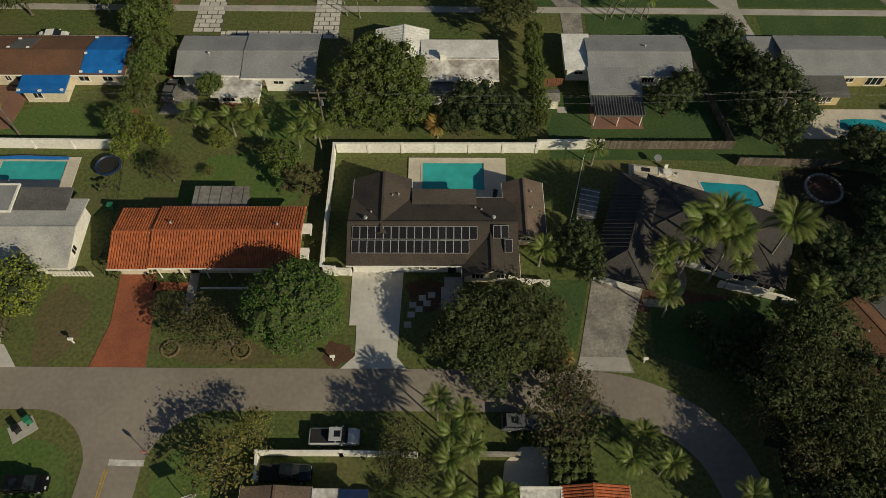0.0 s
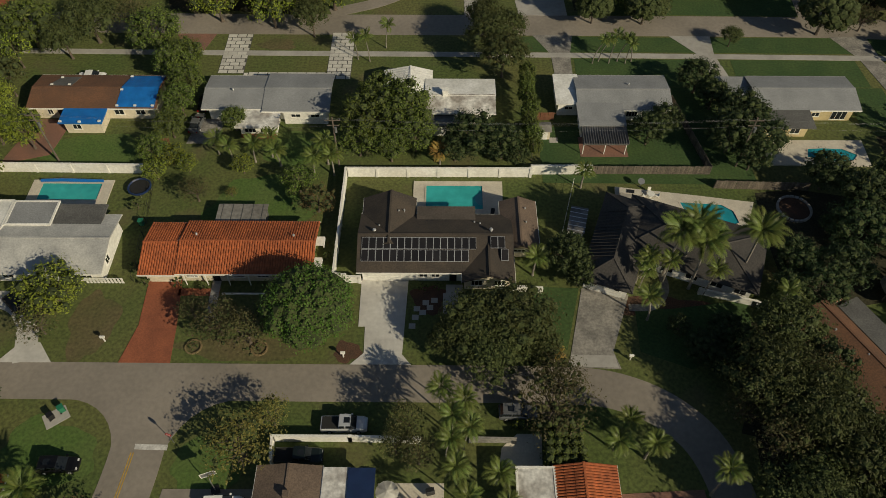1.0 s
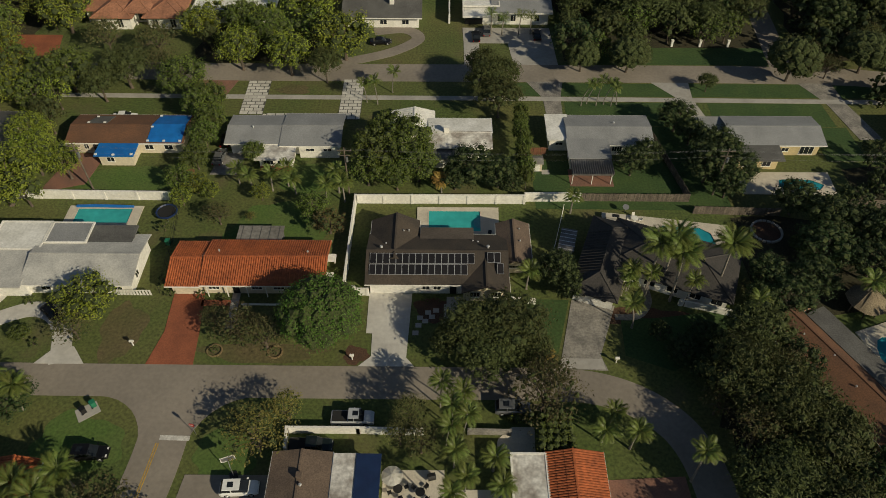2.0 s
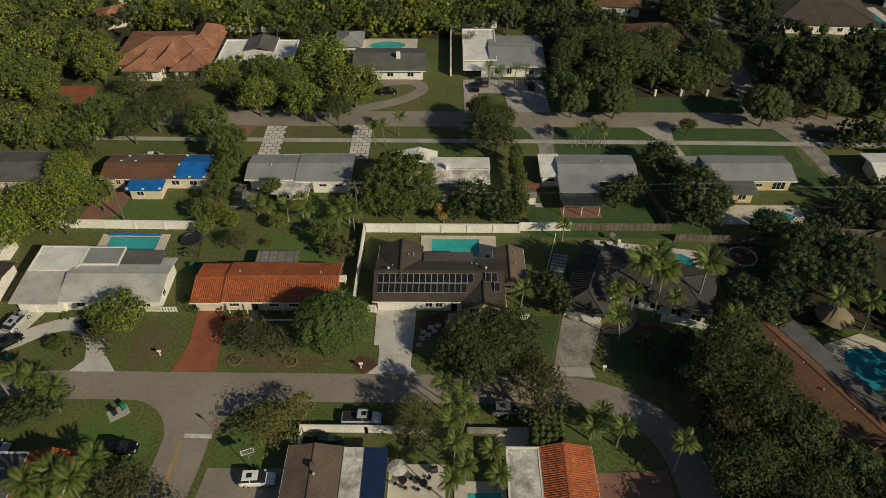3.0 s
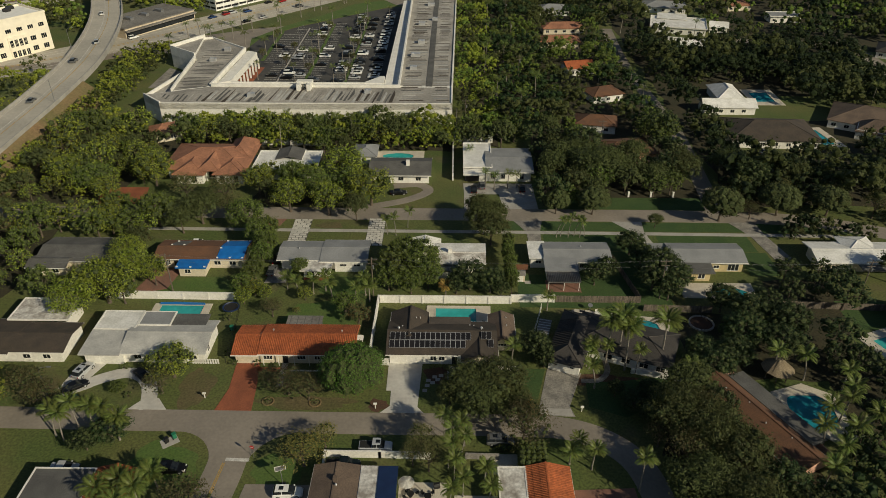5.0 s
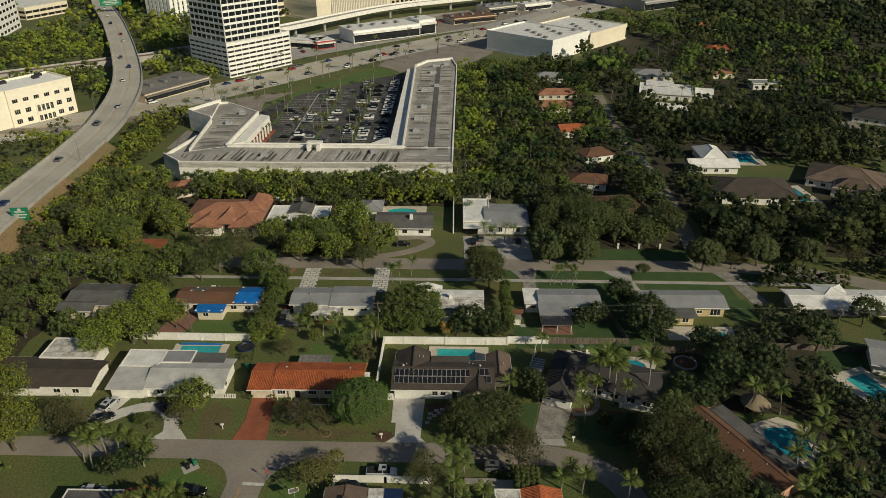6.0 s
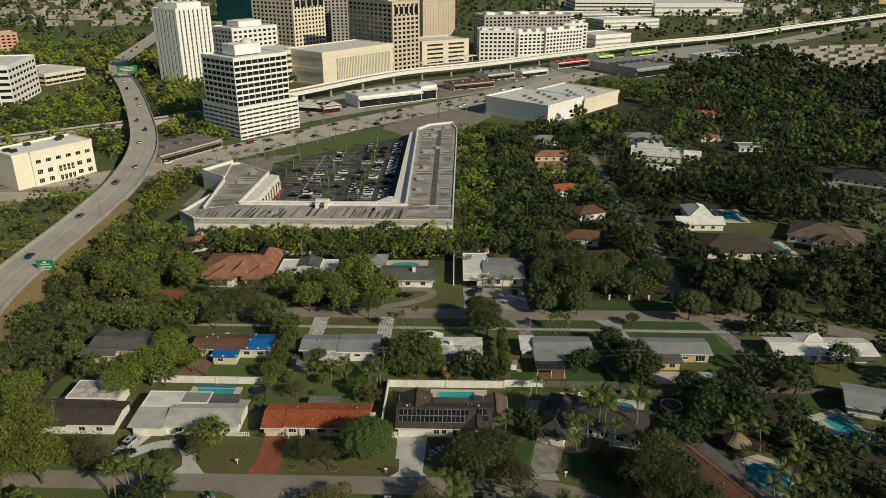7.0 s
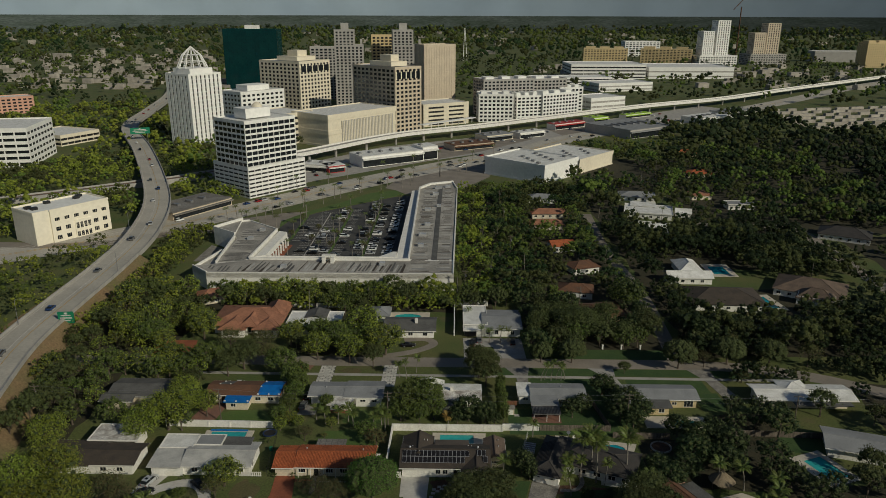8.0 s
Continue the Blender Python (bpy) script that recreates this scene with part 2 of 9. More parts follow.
F_DOME = foliage("glossy_green_leaves", (0.058, 0.122, 0.019), (0.128, 0.205, 0.036))
F_YELLOW = foliage("yellowing_leaves", (0.139, 0.138, 0.033), (0.254, 0.209, 0.065))
# dark green lowered further, so the colour carries the eastern cloud shade
F_SHADED = foliage("dark_leaves", (0.022, 0.043, 0.015), (0.048, 0.076, 0.024))
F_BROWN = foliage("brownish_leaves", (0.119, 0.094, 0.036), (0.210, 0.144, 0.059))
F_PALM = foliage("palm_leaves", (0.089, 0.137, 0.030), (0.201, 0.230, 0.061), gloss=0.45)
F_DRY = foliage("dry_palm_leaves", (0.280, 0.200, 0.059), (0.420, 0.275, 0.071))


# ---- building helpers ----
def part(name, bm, mat, parent=None, label="", kind=""):
    me = bpy.data.meshes.new(name)
    if isinstance(bm, tuple):
        me.from_pydata(bm[0], [], bm[1])
    else:
        bm.to_mesh(me)
        bm.free()
    for q in mat if isinstance(mat, (list, tuple)) else (mat,):
        me.materials.append(q)
    ob = new(name, me)
    if parent is not None:
        ob.parent = parent
        if "plan" in parent:
            ob.matrix_parent_inverse = parent.matrix_basis.inverted()
    return tagged(ob, label, kind=kind)


def thing(name, label, category, at=(0, 0, 0), rot=0.0, plan=False, group="", kind=""):
    """An empty at the thing's base. plan: its parts are drawn in the plan's own coordinates."""
    e = new(name)
    e.empty_display_size = 0.3
    e.matrix_basis = pose(*at, 0, 0, rot)
    if plan:
        e["plan"] = 1
    return tagged(e, label, category, group, kind)


def box(bm, x0, x1, y0, y1, z0, z1):
    v = [bm.verts.new((x, y, z)) for z in (z0, z1) for x, y in ((x0, y0), (x1, y0), (x1, y1), (x0, y1))]
    for f in ((3, 2, 1, 0), (4, 5, 6, 7), (0, 1, 5, 4), (1, 2, 6, 5), (2, 3, 7, 6), (3, 0, 4, 7)):
        bm.faces.new([v[i] for i in f])
    return v


def prism(bm, pts, z0, z1):
    """A slab over a plan outline (counter-clockwise)."""
    a = [bm.verts.new((x, y, z0)) for x, y in pts]
    b = [bm.verts.new((x, y, z1)) for x, y in pts]
    n = len(pts)
    bm.faces.new(b)
    bm.faces.new(a[::-1])
    for i in range(n):
        bm.faces.new((a[i], a[(i + 1) % n], b[(i + 1) % n], b[i]))


def tube(bm, pts, radii, sides=6):
    """A tapered round bar along points."""
    rings = []
    for i, p in enumerate(pts):
        p = Vector(p)
        d = Vector(pts[min(i + 1, len(pts) - 1)]) - Vector(pts[max(i - 1, 0)])
        q = d.to_track_quat("Z", "Y")
        rings.append([bm.verts.new(p + q @ Vector((radii[i] * math.cos(a), radii[i] * math.sin(a), 0)))
                      for a in (2 * math.pi * k / sides for k in range(sides))])
    for r, s in zip(rings, rings[1:]):
        for k in range(sides):
            bm.faces.new((r[k], r[(k + 1) % sides], s[(k + 1) % sides], s[k]))
    bm.faces.new(rings[0][::-1])
    bm.faces.new(rings[-1])


def made(fn, *a, **k):
    bm = bmesh.new()
    fn(bm, *a, **k)
    return bm


def boxes(*bs):
    bm = bmesh.new()
    for b in bs:
        box(bm, *b)
    return bm


def ribbon(line, width, z, steps=6):
    """A strip with smooth bends along a centre line, as a flat thin slab."""
    pts = [Vector((*p, 0)) for p in line]
    out = []
    for i in range(len(pts) - 1):
        p0, p1, p2, p3 = pts[max(i - 1, 0)], pts[i], pts[i + 1], pts[min(i + 2, len(pts) - 1)]
        for k in range(steps):
            t = k / steps
            out.append(0.5 * ((2 * p1) + (p2 - p0) * t + (2 * p0 - 5 * p1 + 4 * p2 - p3) * t * t + (3 * p1 - p0 - 3 * p2 + p3) * t ** 3))
    out.append(pts[-1])
    bm = bmesh.new()
    rows = []
    for i, p in enumerate(out):
        d = (out[min(i + 1, len(out) - 1)] - out[max(i - 1, 0)]).normalized()
        s = Vector((-d.y, d.x, 0)) * width / 2
        rows.append([bm.verts.new((*(p + q).xy, zz)) for q, zz in ((s, z - 0.1), (s, z), (-s, z), (-s, z - 0.1))])
    for a, b in zip(rows, rows[1:]):
        for k in range(3):
            bm.faces.new((a[k], b[k], b[k + 1], a[k + 1]))
    return bm, out


def slab(name, pts, z, mat, label, category, thick=0.12):
    bm = made(prism, pts, z - thick, z)
    return tagged(part(name, bm, mat), label, category, kind="structure")

# ---- ground, streets, paving ----
bm = bmesh.new()
GRID = (-4700, -2200, -1000, -450, -200, -90, 0, 90, 200, 450, 1000, 2200, 4700)
gv = [[bm.verts.new((x, y, 0)) for x in GRID] for y in GRID]
for j in range(len(GRID) - 1):
    for i in range(len(GRID) - 1):
        bm.faces.new((gv[j][i], gv[j][i + 1], gv[j + 1][i + 1], gv[j + 1][i]))
tagged(part("ground", bm, LAWN), "lawns and wooded flat land of a green suburb", "ground", kind="structure")

KEEP = []  # plan rectangles that stay free of scattered trees: x0, x1, y0, y1


def clear(x0, x1, y0, y1):
    KEEP.append((x0, x1, y0, y1))


def street(name, line, width, z, mat, label):
    bm, pts = ribbon(line, width, z)
    ob = tagged(part(name, bm, mat), label, "road", kind="structure")
    for p in pts:
        clear(p.x - width / 2 - 1, p.x + width / 2 + 1, p.y - width / 2 - 1, p.y + width / 2 + 1)
    for a, b in zip(pts, pts[1:]):
        n = int((b - a).length / 6)
        for k in range(1, n + 1):
            q = a.lerp(b, k / (n + 1))
            clear(q.x - width / 2 - 1, q.x + width / 2 + 1, q.y - width / 2 - 1, q.y + width / 2 + 1)
    return ob


street("road_main", [(-160, 33.5), (-100, 32.2), (-60, 31.7), (-30, 31.5), (0, 31.4), (14, 31.3), (22, 30.6), (28.5, 27.6), (32.8, 22.5), (34.6, 14), (34.5, 0), (34, -40)],
       5.3, 0.03, ASPHALT, "worn grey asphalt residential street with tree shadows")
street("road_side", [(-36.8, 30.5), (-36.9, 20), (-38.2, 10), (-40, 0), (-42, -40)], 6.6, 0.034, ASPHALT, "grey asphalt side street with a stop line")
# widened mouth of the junction
def mouth(bm, cx, cy, sx, r):
    pts = [(cx, cy)] + [(cx + sx * r * (1 - math.sin(a)), cy - r * (1 - math.cos(a))) for a in (radians(90 * k / 8) for k in range(9))]
    prism(bm, pts if sx < 0 else pts[::-1], -0.07, 0.038)


tagged(part("road_corner", made(mouth, -40.0, 29.0, -1, 7.5), ASPHALT), "rounded asphalt corner of a street junction", "road", kind="structure")
tagged(part("road_corner", made(mouth, -33.7, 29.0, 1, 8.5), ASPHALT), "rounded asphalt corner of a street junction", "road", kind="structure")
slab("stop_line", [(-37.2, 22.4), (-33.2, 22.3), (-33.2, 23.0), (-37.2, 23.1)], 0.045, PAINT_WHITE, "white painted stop line across the side street", "road marking", 0.02)
for dx in (-0.15, 0.15):
    bm, _ = ribbon([(-37.3 + dx, 22), (-38.0 + dx, 14), (-39.2 + dx, 4)], 0.13, 0.046)
    tagged(part("centre_line", bm, PAINT_YELLOW), "worn yellow double centre line on the side street", "road marking", kind="structure")
street("road_north", [(-190, 100), (-130, 106), (-80, 108), (-40, 107.8), (20, 107.8), (70, 107.6), (92, 106), (112, 100), (135, 88), (170, 78), (260, 70)],
       6.4, 0.03, ASPHALT, "grey asphalt street behind the first row of gardens")
street("road_lane", [(72, 110), (74, 140), (75, 172), (72, 232), (74, 290)], 5.0, 0.033, ASPHALT, "shaded asphalt lane between hedges")
street("road_east", [(128, 272), (148, 269), (171, 268), (178.5, 254), (177.5, 224), (176.5, 191), (178, 170), (200, 140)], 7.0, 0.03, ASPHALT, "pale asphalt street curving between trees")
bm, _ = ribbon([(-78, 99.2), (-40, 98.9), (20, 98.7), (60, 98.4), (100, 98)], 1.4, 0.07)
tagged(part("sidewalk", bm, CONCRETE), "pale concrete pavement along a grass verge", "pavement", kind="structure")


def drive(name, pts, mat, label, z=0.06):
    clear(min(p[0] for p in pts) - 0.5, max(p[0] for p in pts) + 0.5, min(p[1] for p in pts), max(p[1] for p in pts))
    return slab(name, pts, z, mat, label, "driveway")


drive("driveway", [(-12.0, 34.1), (-4.0, 34.1), (-5.2, 35.6), (-4.7, 48.0), (-11.4, 48.0), (-11.3, 39.9), (-10.4, 39.9), (-10.3, 35.8)], PALE_CONCRETE, "clean pale concrete driveway flaring at the street")
drive("driveway", [(16.6, 33.9), (23.6, 33.6), (22.9, 36.2), (26.3, 45.3), (19.8, 46.4), (17.3, 36.2)], DIRTY_CONCRETE, "mottled grey concrete driveway with worn patches")
slab("driveway_edge", [(16.9, 34.0), (23.3, 33.8), (23.0, 35.6), (17.2, 35.7)], 0.065, CONCRETE, "paler concrete band across a driveway mouth", "driveway")
drive("driveway", [(-42.4, 34.2), (-35.6, 34.2), (-36.0, 40.0), (-36.9, 47.6), (-41.6, 47.6), (-41.2, 40.0)], RED_PAVE, "rust red painted driveway")
slab("garden_path", [(-37.0, 44.8), (-31.2, 44.8), (-31.2, 46.0), (-37.0, 46.0)], 0.06, RED_PAVE, "rust red path to the front door", "path")
slab("garden_path", [(-32.4, 40.6), (-31.2, 40.6), (-31.3, 47.6), (-32.5, 47.6)], 0.065, CONCRETE, "narrow pale concrete garden path", "path")
bm, _ = ribbon([(-72.5, 38.6), (-69.5, 40.2), (-66.4, 42.4), (-62.2, 44.0), (-58.6, 42.9), (-56.2, 39.6), (-54.8, 34.3)], 2.9, 0.06)
tagged(part("driveway", bm, PALE_CONCRETE), "pale curved concrete driveway round a lawn island", "driveway", kind="structure")
drive("driveway", [(-73.6, 39.4), (-69.6, 40.6), (-67.2, 46.8), (-72.4, 46.8)], PALE_CONCRETE, "pale concrete parking apron", 0.055)
slab("kerb_pad", [(-49.8, 26.6), (-47.4, 28.2), (-46.2, 26.6), (-48.6, 24.8)], 0.06, CONCRETE, "small concrete pad for bins", "pad")
drive("driveway", [(-33.3, 11.5), (-27.5, 10.5), (-21.8, 12), (-21.8, 17.6), (-32.6, 17.6)], ASPHALT, "grey asphalt driveway beside the house", 0.05)
drive("driveway", [(20.6, 11), (31.4, 11), (31.0, 17.8), (20.6, 17.2)], BRICK_PAVE, "brick paved driveway in shade", 0.05)
bm, _ = ribbon([(26, 43.2), (29.5, 43.4), (31.6, 46.2), (31.4, 50)], 1.1, 0.06)
tagged(part("garden_path", bm, DIRTY_CONCRETE), "curving concrete garden path", "path", kind="structure")
drive("driveway", [(20.4, 89.4), (23.4, 89.4), (23.6, 99), (24.6, 104.7), (17.0, 104.7), (20.0, 99)], DIRTY_CONCRETE, "old concrete driveway to the rear street")
drive("driveway", [(49.4, 89.3), (52.4, 89.3), (50.4, 99), (50.8, 104.6), (43.0, 104.6), (47.4, 99)], CONCRETE, "pale concrete driveway to the rear street")
drive("driveway", [(79.5, 86), (84, 86), (81.0, 98), (80.5, 104.6), (73.5, 104.6), (77.0, 98)], DIRTY_CONCRETE, "concrete driveway beside the white-roofed house")
drive("driveway", [(14.8, 111), (24.3, 111), (23.8, 126), (4, 126), (4.2, 119.5), (14, 119.5)], CONCRETE, "broad pale concrete forecourt")
drive("driveway", [(4.2, 111), (7.6, 111), (7.6, 119.5), (4.2, 119.5)], CONCRETE, "pale concrete entry to a forecourt")
bm, _ = ribbon([(-22, 111.5), (-12, 115.5), (-6, 121), (-9, 125), (-16, 124)], 3.0, 0.055)
tagged(part("driveway", bm, ASPHALT), "curved asphalt drive round a lawn", "driveway", kind="structure")
drive("driveway", [(-50.5, 104.6), (-43, 104.6), (-44.5, 99.5), (-48, 99.5)], BRICK_PAVE, "brick paved driveway mouth")
drive("driveway", [(-97, 112), (-84, 112), (-86, 122), (-99, 122)], RED_PAVE, "dark red paved forecourt")

# pavers in a pale running bond, each slab on its own
def pavers(name, x0, x1, y0, y1, label, dx=1.75, dy=1.05):
    e = thing(name, label, "paving", ((x0 + x1) / 2, (y0 + y1) / 2, 0), plan=True, kind="structure")
    part("bed", boxes((x0, x1, y0, y1, -0.05, 0.05)), JOINT, e)
    src, row, y = None, 0, y0
    while y < y1 - 0.5:
        x = x0 - (dx / 2 if row % 2 else 0)
        while x < x1 - 0.3:
            a, b = max(x, x0) + 0.09, min(x + dx, x1) - 0.09
            if b - a > 0.4:
                if src and abs(b - a - (dx - 0.18)) < 0.01:
                    ob = new("paver", src)
                    ob.parent = e
                    ob.matrix_parent_inverse = e.matrix_basis.inverted()
                    ob.location = (a, y + 0.09, 0)
                else:
                    bm = boxes((0, b - a, 0, min(dy, y1 - y) - 0.18, 0, 0.085))
                    ob = part("paver", bm, CONCRETE_PALE, e)
                    ob.location = (a, y + 0.09, 0)
                    if abs(b - a - (dx - 0.18)) < 0.01:
                        src = ob.data
            x += dx
        y += dy
        row += 1
    clear(x0, x1, y0, y1)
    return e


CONCRETE_PALE = material("pale_paving_slab", (0.58, 0.56, 0.51), (0.48, 0.46, 0.42), big=0.5, fine=4, rough=0.9, grime=0.1, vary=0.12)
pavers("paver_drive", -40.7, -36.0, 93.0, 104.6, "pale concrete slab driveway with dark joints")
pavers("paver_drive", -21.0, -16.6, 91.5, 104.6, "pale concrete slab driveway with dark joints")
pavers("paver_path", -36.0, -21.0, 91.3, 93.2, "pale slab path along the house front")

# bare and watered patches of lawn
def patch(name, x, y, rx, ry, mat, label, z=0.012, seed=0):
    rng = random.Random(seed)
    ph = [rng.uniform(0, 6.28) for _ in range(3)]
    pts = []
    for k in range(40):
        a = 2 * math.pi * k / 40
        q = 1 + 0.12 * math.sin(3 * a + ph[0]) + 0.08 * math.sin(5 * a + ph[1]) + 0.05 * math.sin(9 * a + ph[2])
        pts.append((x + rx * q * math.cos(a), y + ry * q * math.sin(a)))
    return slab(name, pts, z, mat, label, "ground", 0.05)


slab("driveway_mouth", [(-58.4, 34.2), (-51.2, 34.2), (-53.6, 37.2), (-56.2, 37.2)], 0.056, PALE_CONCRETE, "flared concrete driveway mouth", "driveway")
patch("bare_patch", -47.6, 40.0, 3.2, 5.4, DRY_LAWN, "dry brown lawn beside a driveway", seed=1)
patch("bare_patch", -26, 36.4, 9, 1.8, DRY_LAWN, "dry strip of lawn along the street", seed=2)
patch("bare_patch", -12.5, 36.0, 1.8, 1.6, MULCH, "bare soil at the kerb", seed=3)
patch("bare_patch", 30, 43.5, 7, 1.6, MULCH, "leaf litter under palms", seed=4)
patch("bare_patch", -31, 101.5, 3.4, 1.7, DRY_LAWN, "worn brown grass verge", seed=5)
patch("bare_patch", -125, 150, 9, 28, SANDY, "sandy slope beside the elevated road", seed=6)
patch("bare_patch", -152, 150, 7, 40, SANDY, "dry sandy slope beside the elevated road", seed=7)
patch("bare_patch", -115, 103, 9, 5, SANDY, "bare sandy building lot", seed=8)
patch("green_patch", -28, 62, 8, 5.5, SHADE_LAWN, "mown green back lawn", seed=9)
patch("green_patch", -57, 73.5, 9, 3.4, SHADE_LAWN, "mown green back lawn", seed=10)
patch("green_patch", -24, 73.8, 5, 4, SHADE_LAWN, "mown green back lawn", seed=11)
patch("green_patch", 30, 74, 12, 5.0, SHADE_LAWN, "mown green back lawn", 0.014, seed=12)
# darker copy of the lawn for the east gardens: cloud shade as colour
CLOUD_SHADE_LAWN = material("lush_lawn", (0.034, 0.072, 0.018), (0.050, 0.088, 0.022), big=0.2, fine=2.5, rough=0.95, bump=0.5, grime=0.25)
for pts in ([(16, 66.6), (50, 66.4), (50, 79.4), (16, 79.4)], [(10, 99.8), (104, 99.4), (104, 104.2), (10, 104.2)], [(39.5, 79.6), (47.5, 79.6), (47.0, 89.8), (39.5, 89.8)], [(71, 79.8), (78.5, 79.8), (78.2, 89.8), (71, 89.8)], [(53, 90), (76.5, 90), (76, 97.5), (53, 97.5)],
            [(27, 111.4), (70, 111.2), (70, 118), (27, 118)], [(26.5, 36.2), (33, 33.6), (42, 38.6), (43, 44.6), (32, 43), (26.8, 43)], [(12.8, 36.6), (16.8, 36.4), (19.4, 46.4), (12.8, 46.6)], [(24, 90), (46.0, 90), (46.6, 97.6), (24.2, 97.6)], [(86, 59.8), (95, 60), (97, 70), (86, 70)]):
    slab("lush_lawn", pts, 0.022, CLOUD_SHADE_LAWN, "green lawn with cloud shade painted into its colour", "ground", 0.05)
patch("green_patch", -48, 21.5, 6, 4.8, SHADE_LAWN, "mown green corner lawn", seed=13)
patch("green_patch", -28, 20, 4.2, 4, SHADE_LAWN, "mown green corner lawn", seed=14)
for q in ((-75, -48, 70, 80), (-45, -16, 57, 66), (-37, -17, 70, 80), (16, 46, 69, 80), (-15, 22, 48, 68), (20, 50, 36, 66), (-60, -42, 15, 48), (-33, -17, 5, 34),
          (-40, -17, 34, 60), (-15, 14, 34, 48), (14, 22, 35, 50), (-16, 12, 12, 29), (16, 46, 89, 104), (-43, 60, 89, 104), (54, 80, 90, 104), (-2, 24, 112, 128), (-22, -4, 112, 125),
          (14, 34, 8, 30), (26, 42, 33, 46), (44, 70, 111.5, 116)):
    clear(*q)

# leaf litter under dense trees, coloured extra dark to paint in the shade
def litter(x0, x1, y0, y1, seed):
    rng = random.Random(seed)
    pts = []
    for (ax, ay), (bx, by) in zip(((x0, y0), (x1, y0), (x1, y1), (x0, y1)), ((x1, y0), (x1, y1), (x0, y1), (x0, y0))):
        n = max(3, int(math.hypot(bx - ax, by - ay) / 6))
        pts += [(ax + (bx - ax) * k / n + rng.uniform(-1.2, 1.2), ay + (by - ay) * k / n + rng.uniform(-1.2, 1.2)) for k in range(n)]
    return slab("woodland_floor", pts, 0.016 + 0.0005 * (seed % 7), SHADED_LITTER, "leaf litter under dense trees with shade painted into its colour", "ground", 0.05)


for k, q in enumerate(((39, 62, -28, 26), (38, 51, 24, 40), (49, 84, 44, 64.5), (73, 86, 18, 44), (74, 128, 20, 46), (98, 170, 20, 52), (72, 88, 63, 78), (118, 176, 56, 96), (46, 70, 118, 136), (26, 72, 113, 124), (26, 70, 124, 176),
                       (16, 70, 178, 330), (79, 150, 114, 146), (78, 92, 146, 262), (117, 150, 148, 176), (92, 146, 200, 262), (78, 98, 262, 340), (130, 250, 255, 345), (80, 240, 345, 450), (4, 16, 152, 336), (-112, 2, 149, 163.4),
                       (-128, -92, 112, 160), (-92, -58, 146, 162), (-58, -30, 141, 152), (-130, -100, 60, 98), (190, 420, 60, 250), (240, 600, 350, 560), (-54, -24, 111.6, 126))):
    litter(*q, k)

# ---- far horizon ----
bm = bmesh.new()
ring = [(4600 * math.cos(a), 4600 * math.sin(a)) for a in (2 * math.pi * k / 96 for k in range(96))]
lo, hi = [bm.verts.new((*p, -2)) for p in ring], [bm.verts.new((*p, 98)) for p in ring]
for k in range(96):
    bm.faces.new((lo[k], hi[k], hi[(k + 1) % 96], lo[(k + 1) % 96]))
# bluish forest colour: the distance haze is painted on this backdrop ring
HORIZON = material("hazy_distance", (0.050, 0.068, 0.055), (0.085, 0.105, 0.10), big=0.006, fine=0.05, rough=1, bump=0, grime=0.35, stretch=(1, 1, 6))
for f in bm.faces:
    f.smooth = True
tagged(part("backdrop", bm, HORIZON), "backdrop of wooded horizon with painted haze far beyond the town", "horizon", kind="structure")

# added cylinder hiding the low sky; its plain colour imitates hazy air
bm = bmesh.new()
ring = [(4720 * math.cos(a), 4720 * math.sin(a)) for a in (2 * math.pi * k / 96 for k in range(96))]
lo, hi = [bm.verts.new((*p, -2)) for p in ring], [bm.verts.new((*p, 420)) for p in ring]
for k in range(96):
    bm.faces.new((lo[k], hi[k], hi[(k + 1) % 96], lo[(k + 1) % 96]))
PAINTED_SKY_HAZE = material("sky_haze", (0.31, 0.39, 0.48), (0.34, 0.42, 0.50), big=0.0015, fine=0.004, rough=1, bump=0, grime=0.08)
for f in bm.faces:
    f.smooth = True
tagged(part("backdrop_sky", bm, PAINTED_SKY_HAZE), "backdrop painted as grey-blue hazy sky low over the horizon", "sky", kind="structure")


# ---- houses ----
def roof_slab(bm, quad, thick):
    """A sloping sheet with thickness; quad counter-clockwise seen from above."""
    top = [bm.verts.new(p) for p in quad]
    low = [bm.verts.new((p[0], p[1], p[2] - thick)) for p in quad]
    n = len(quad)
    bm.faces.new(top)
    bm.faces.new(low[::-1])
    for i in range(n):
        bm.faces.new((low[i], low[(i + 1) % n], top[(i + 1) % n], top[i]))


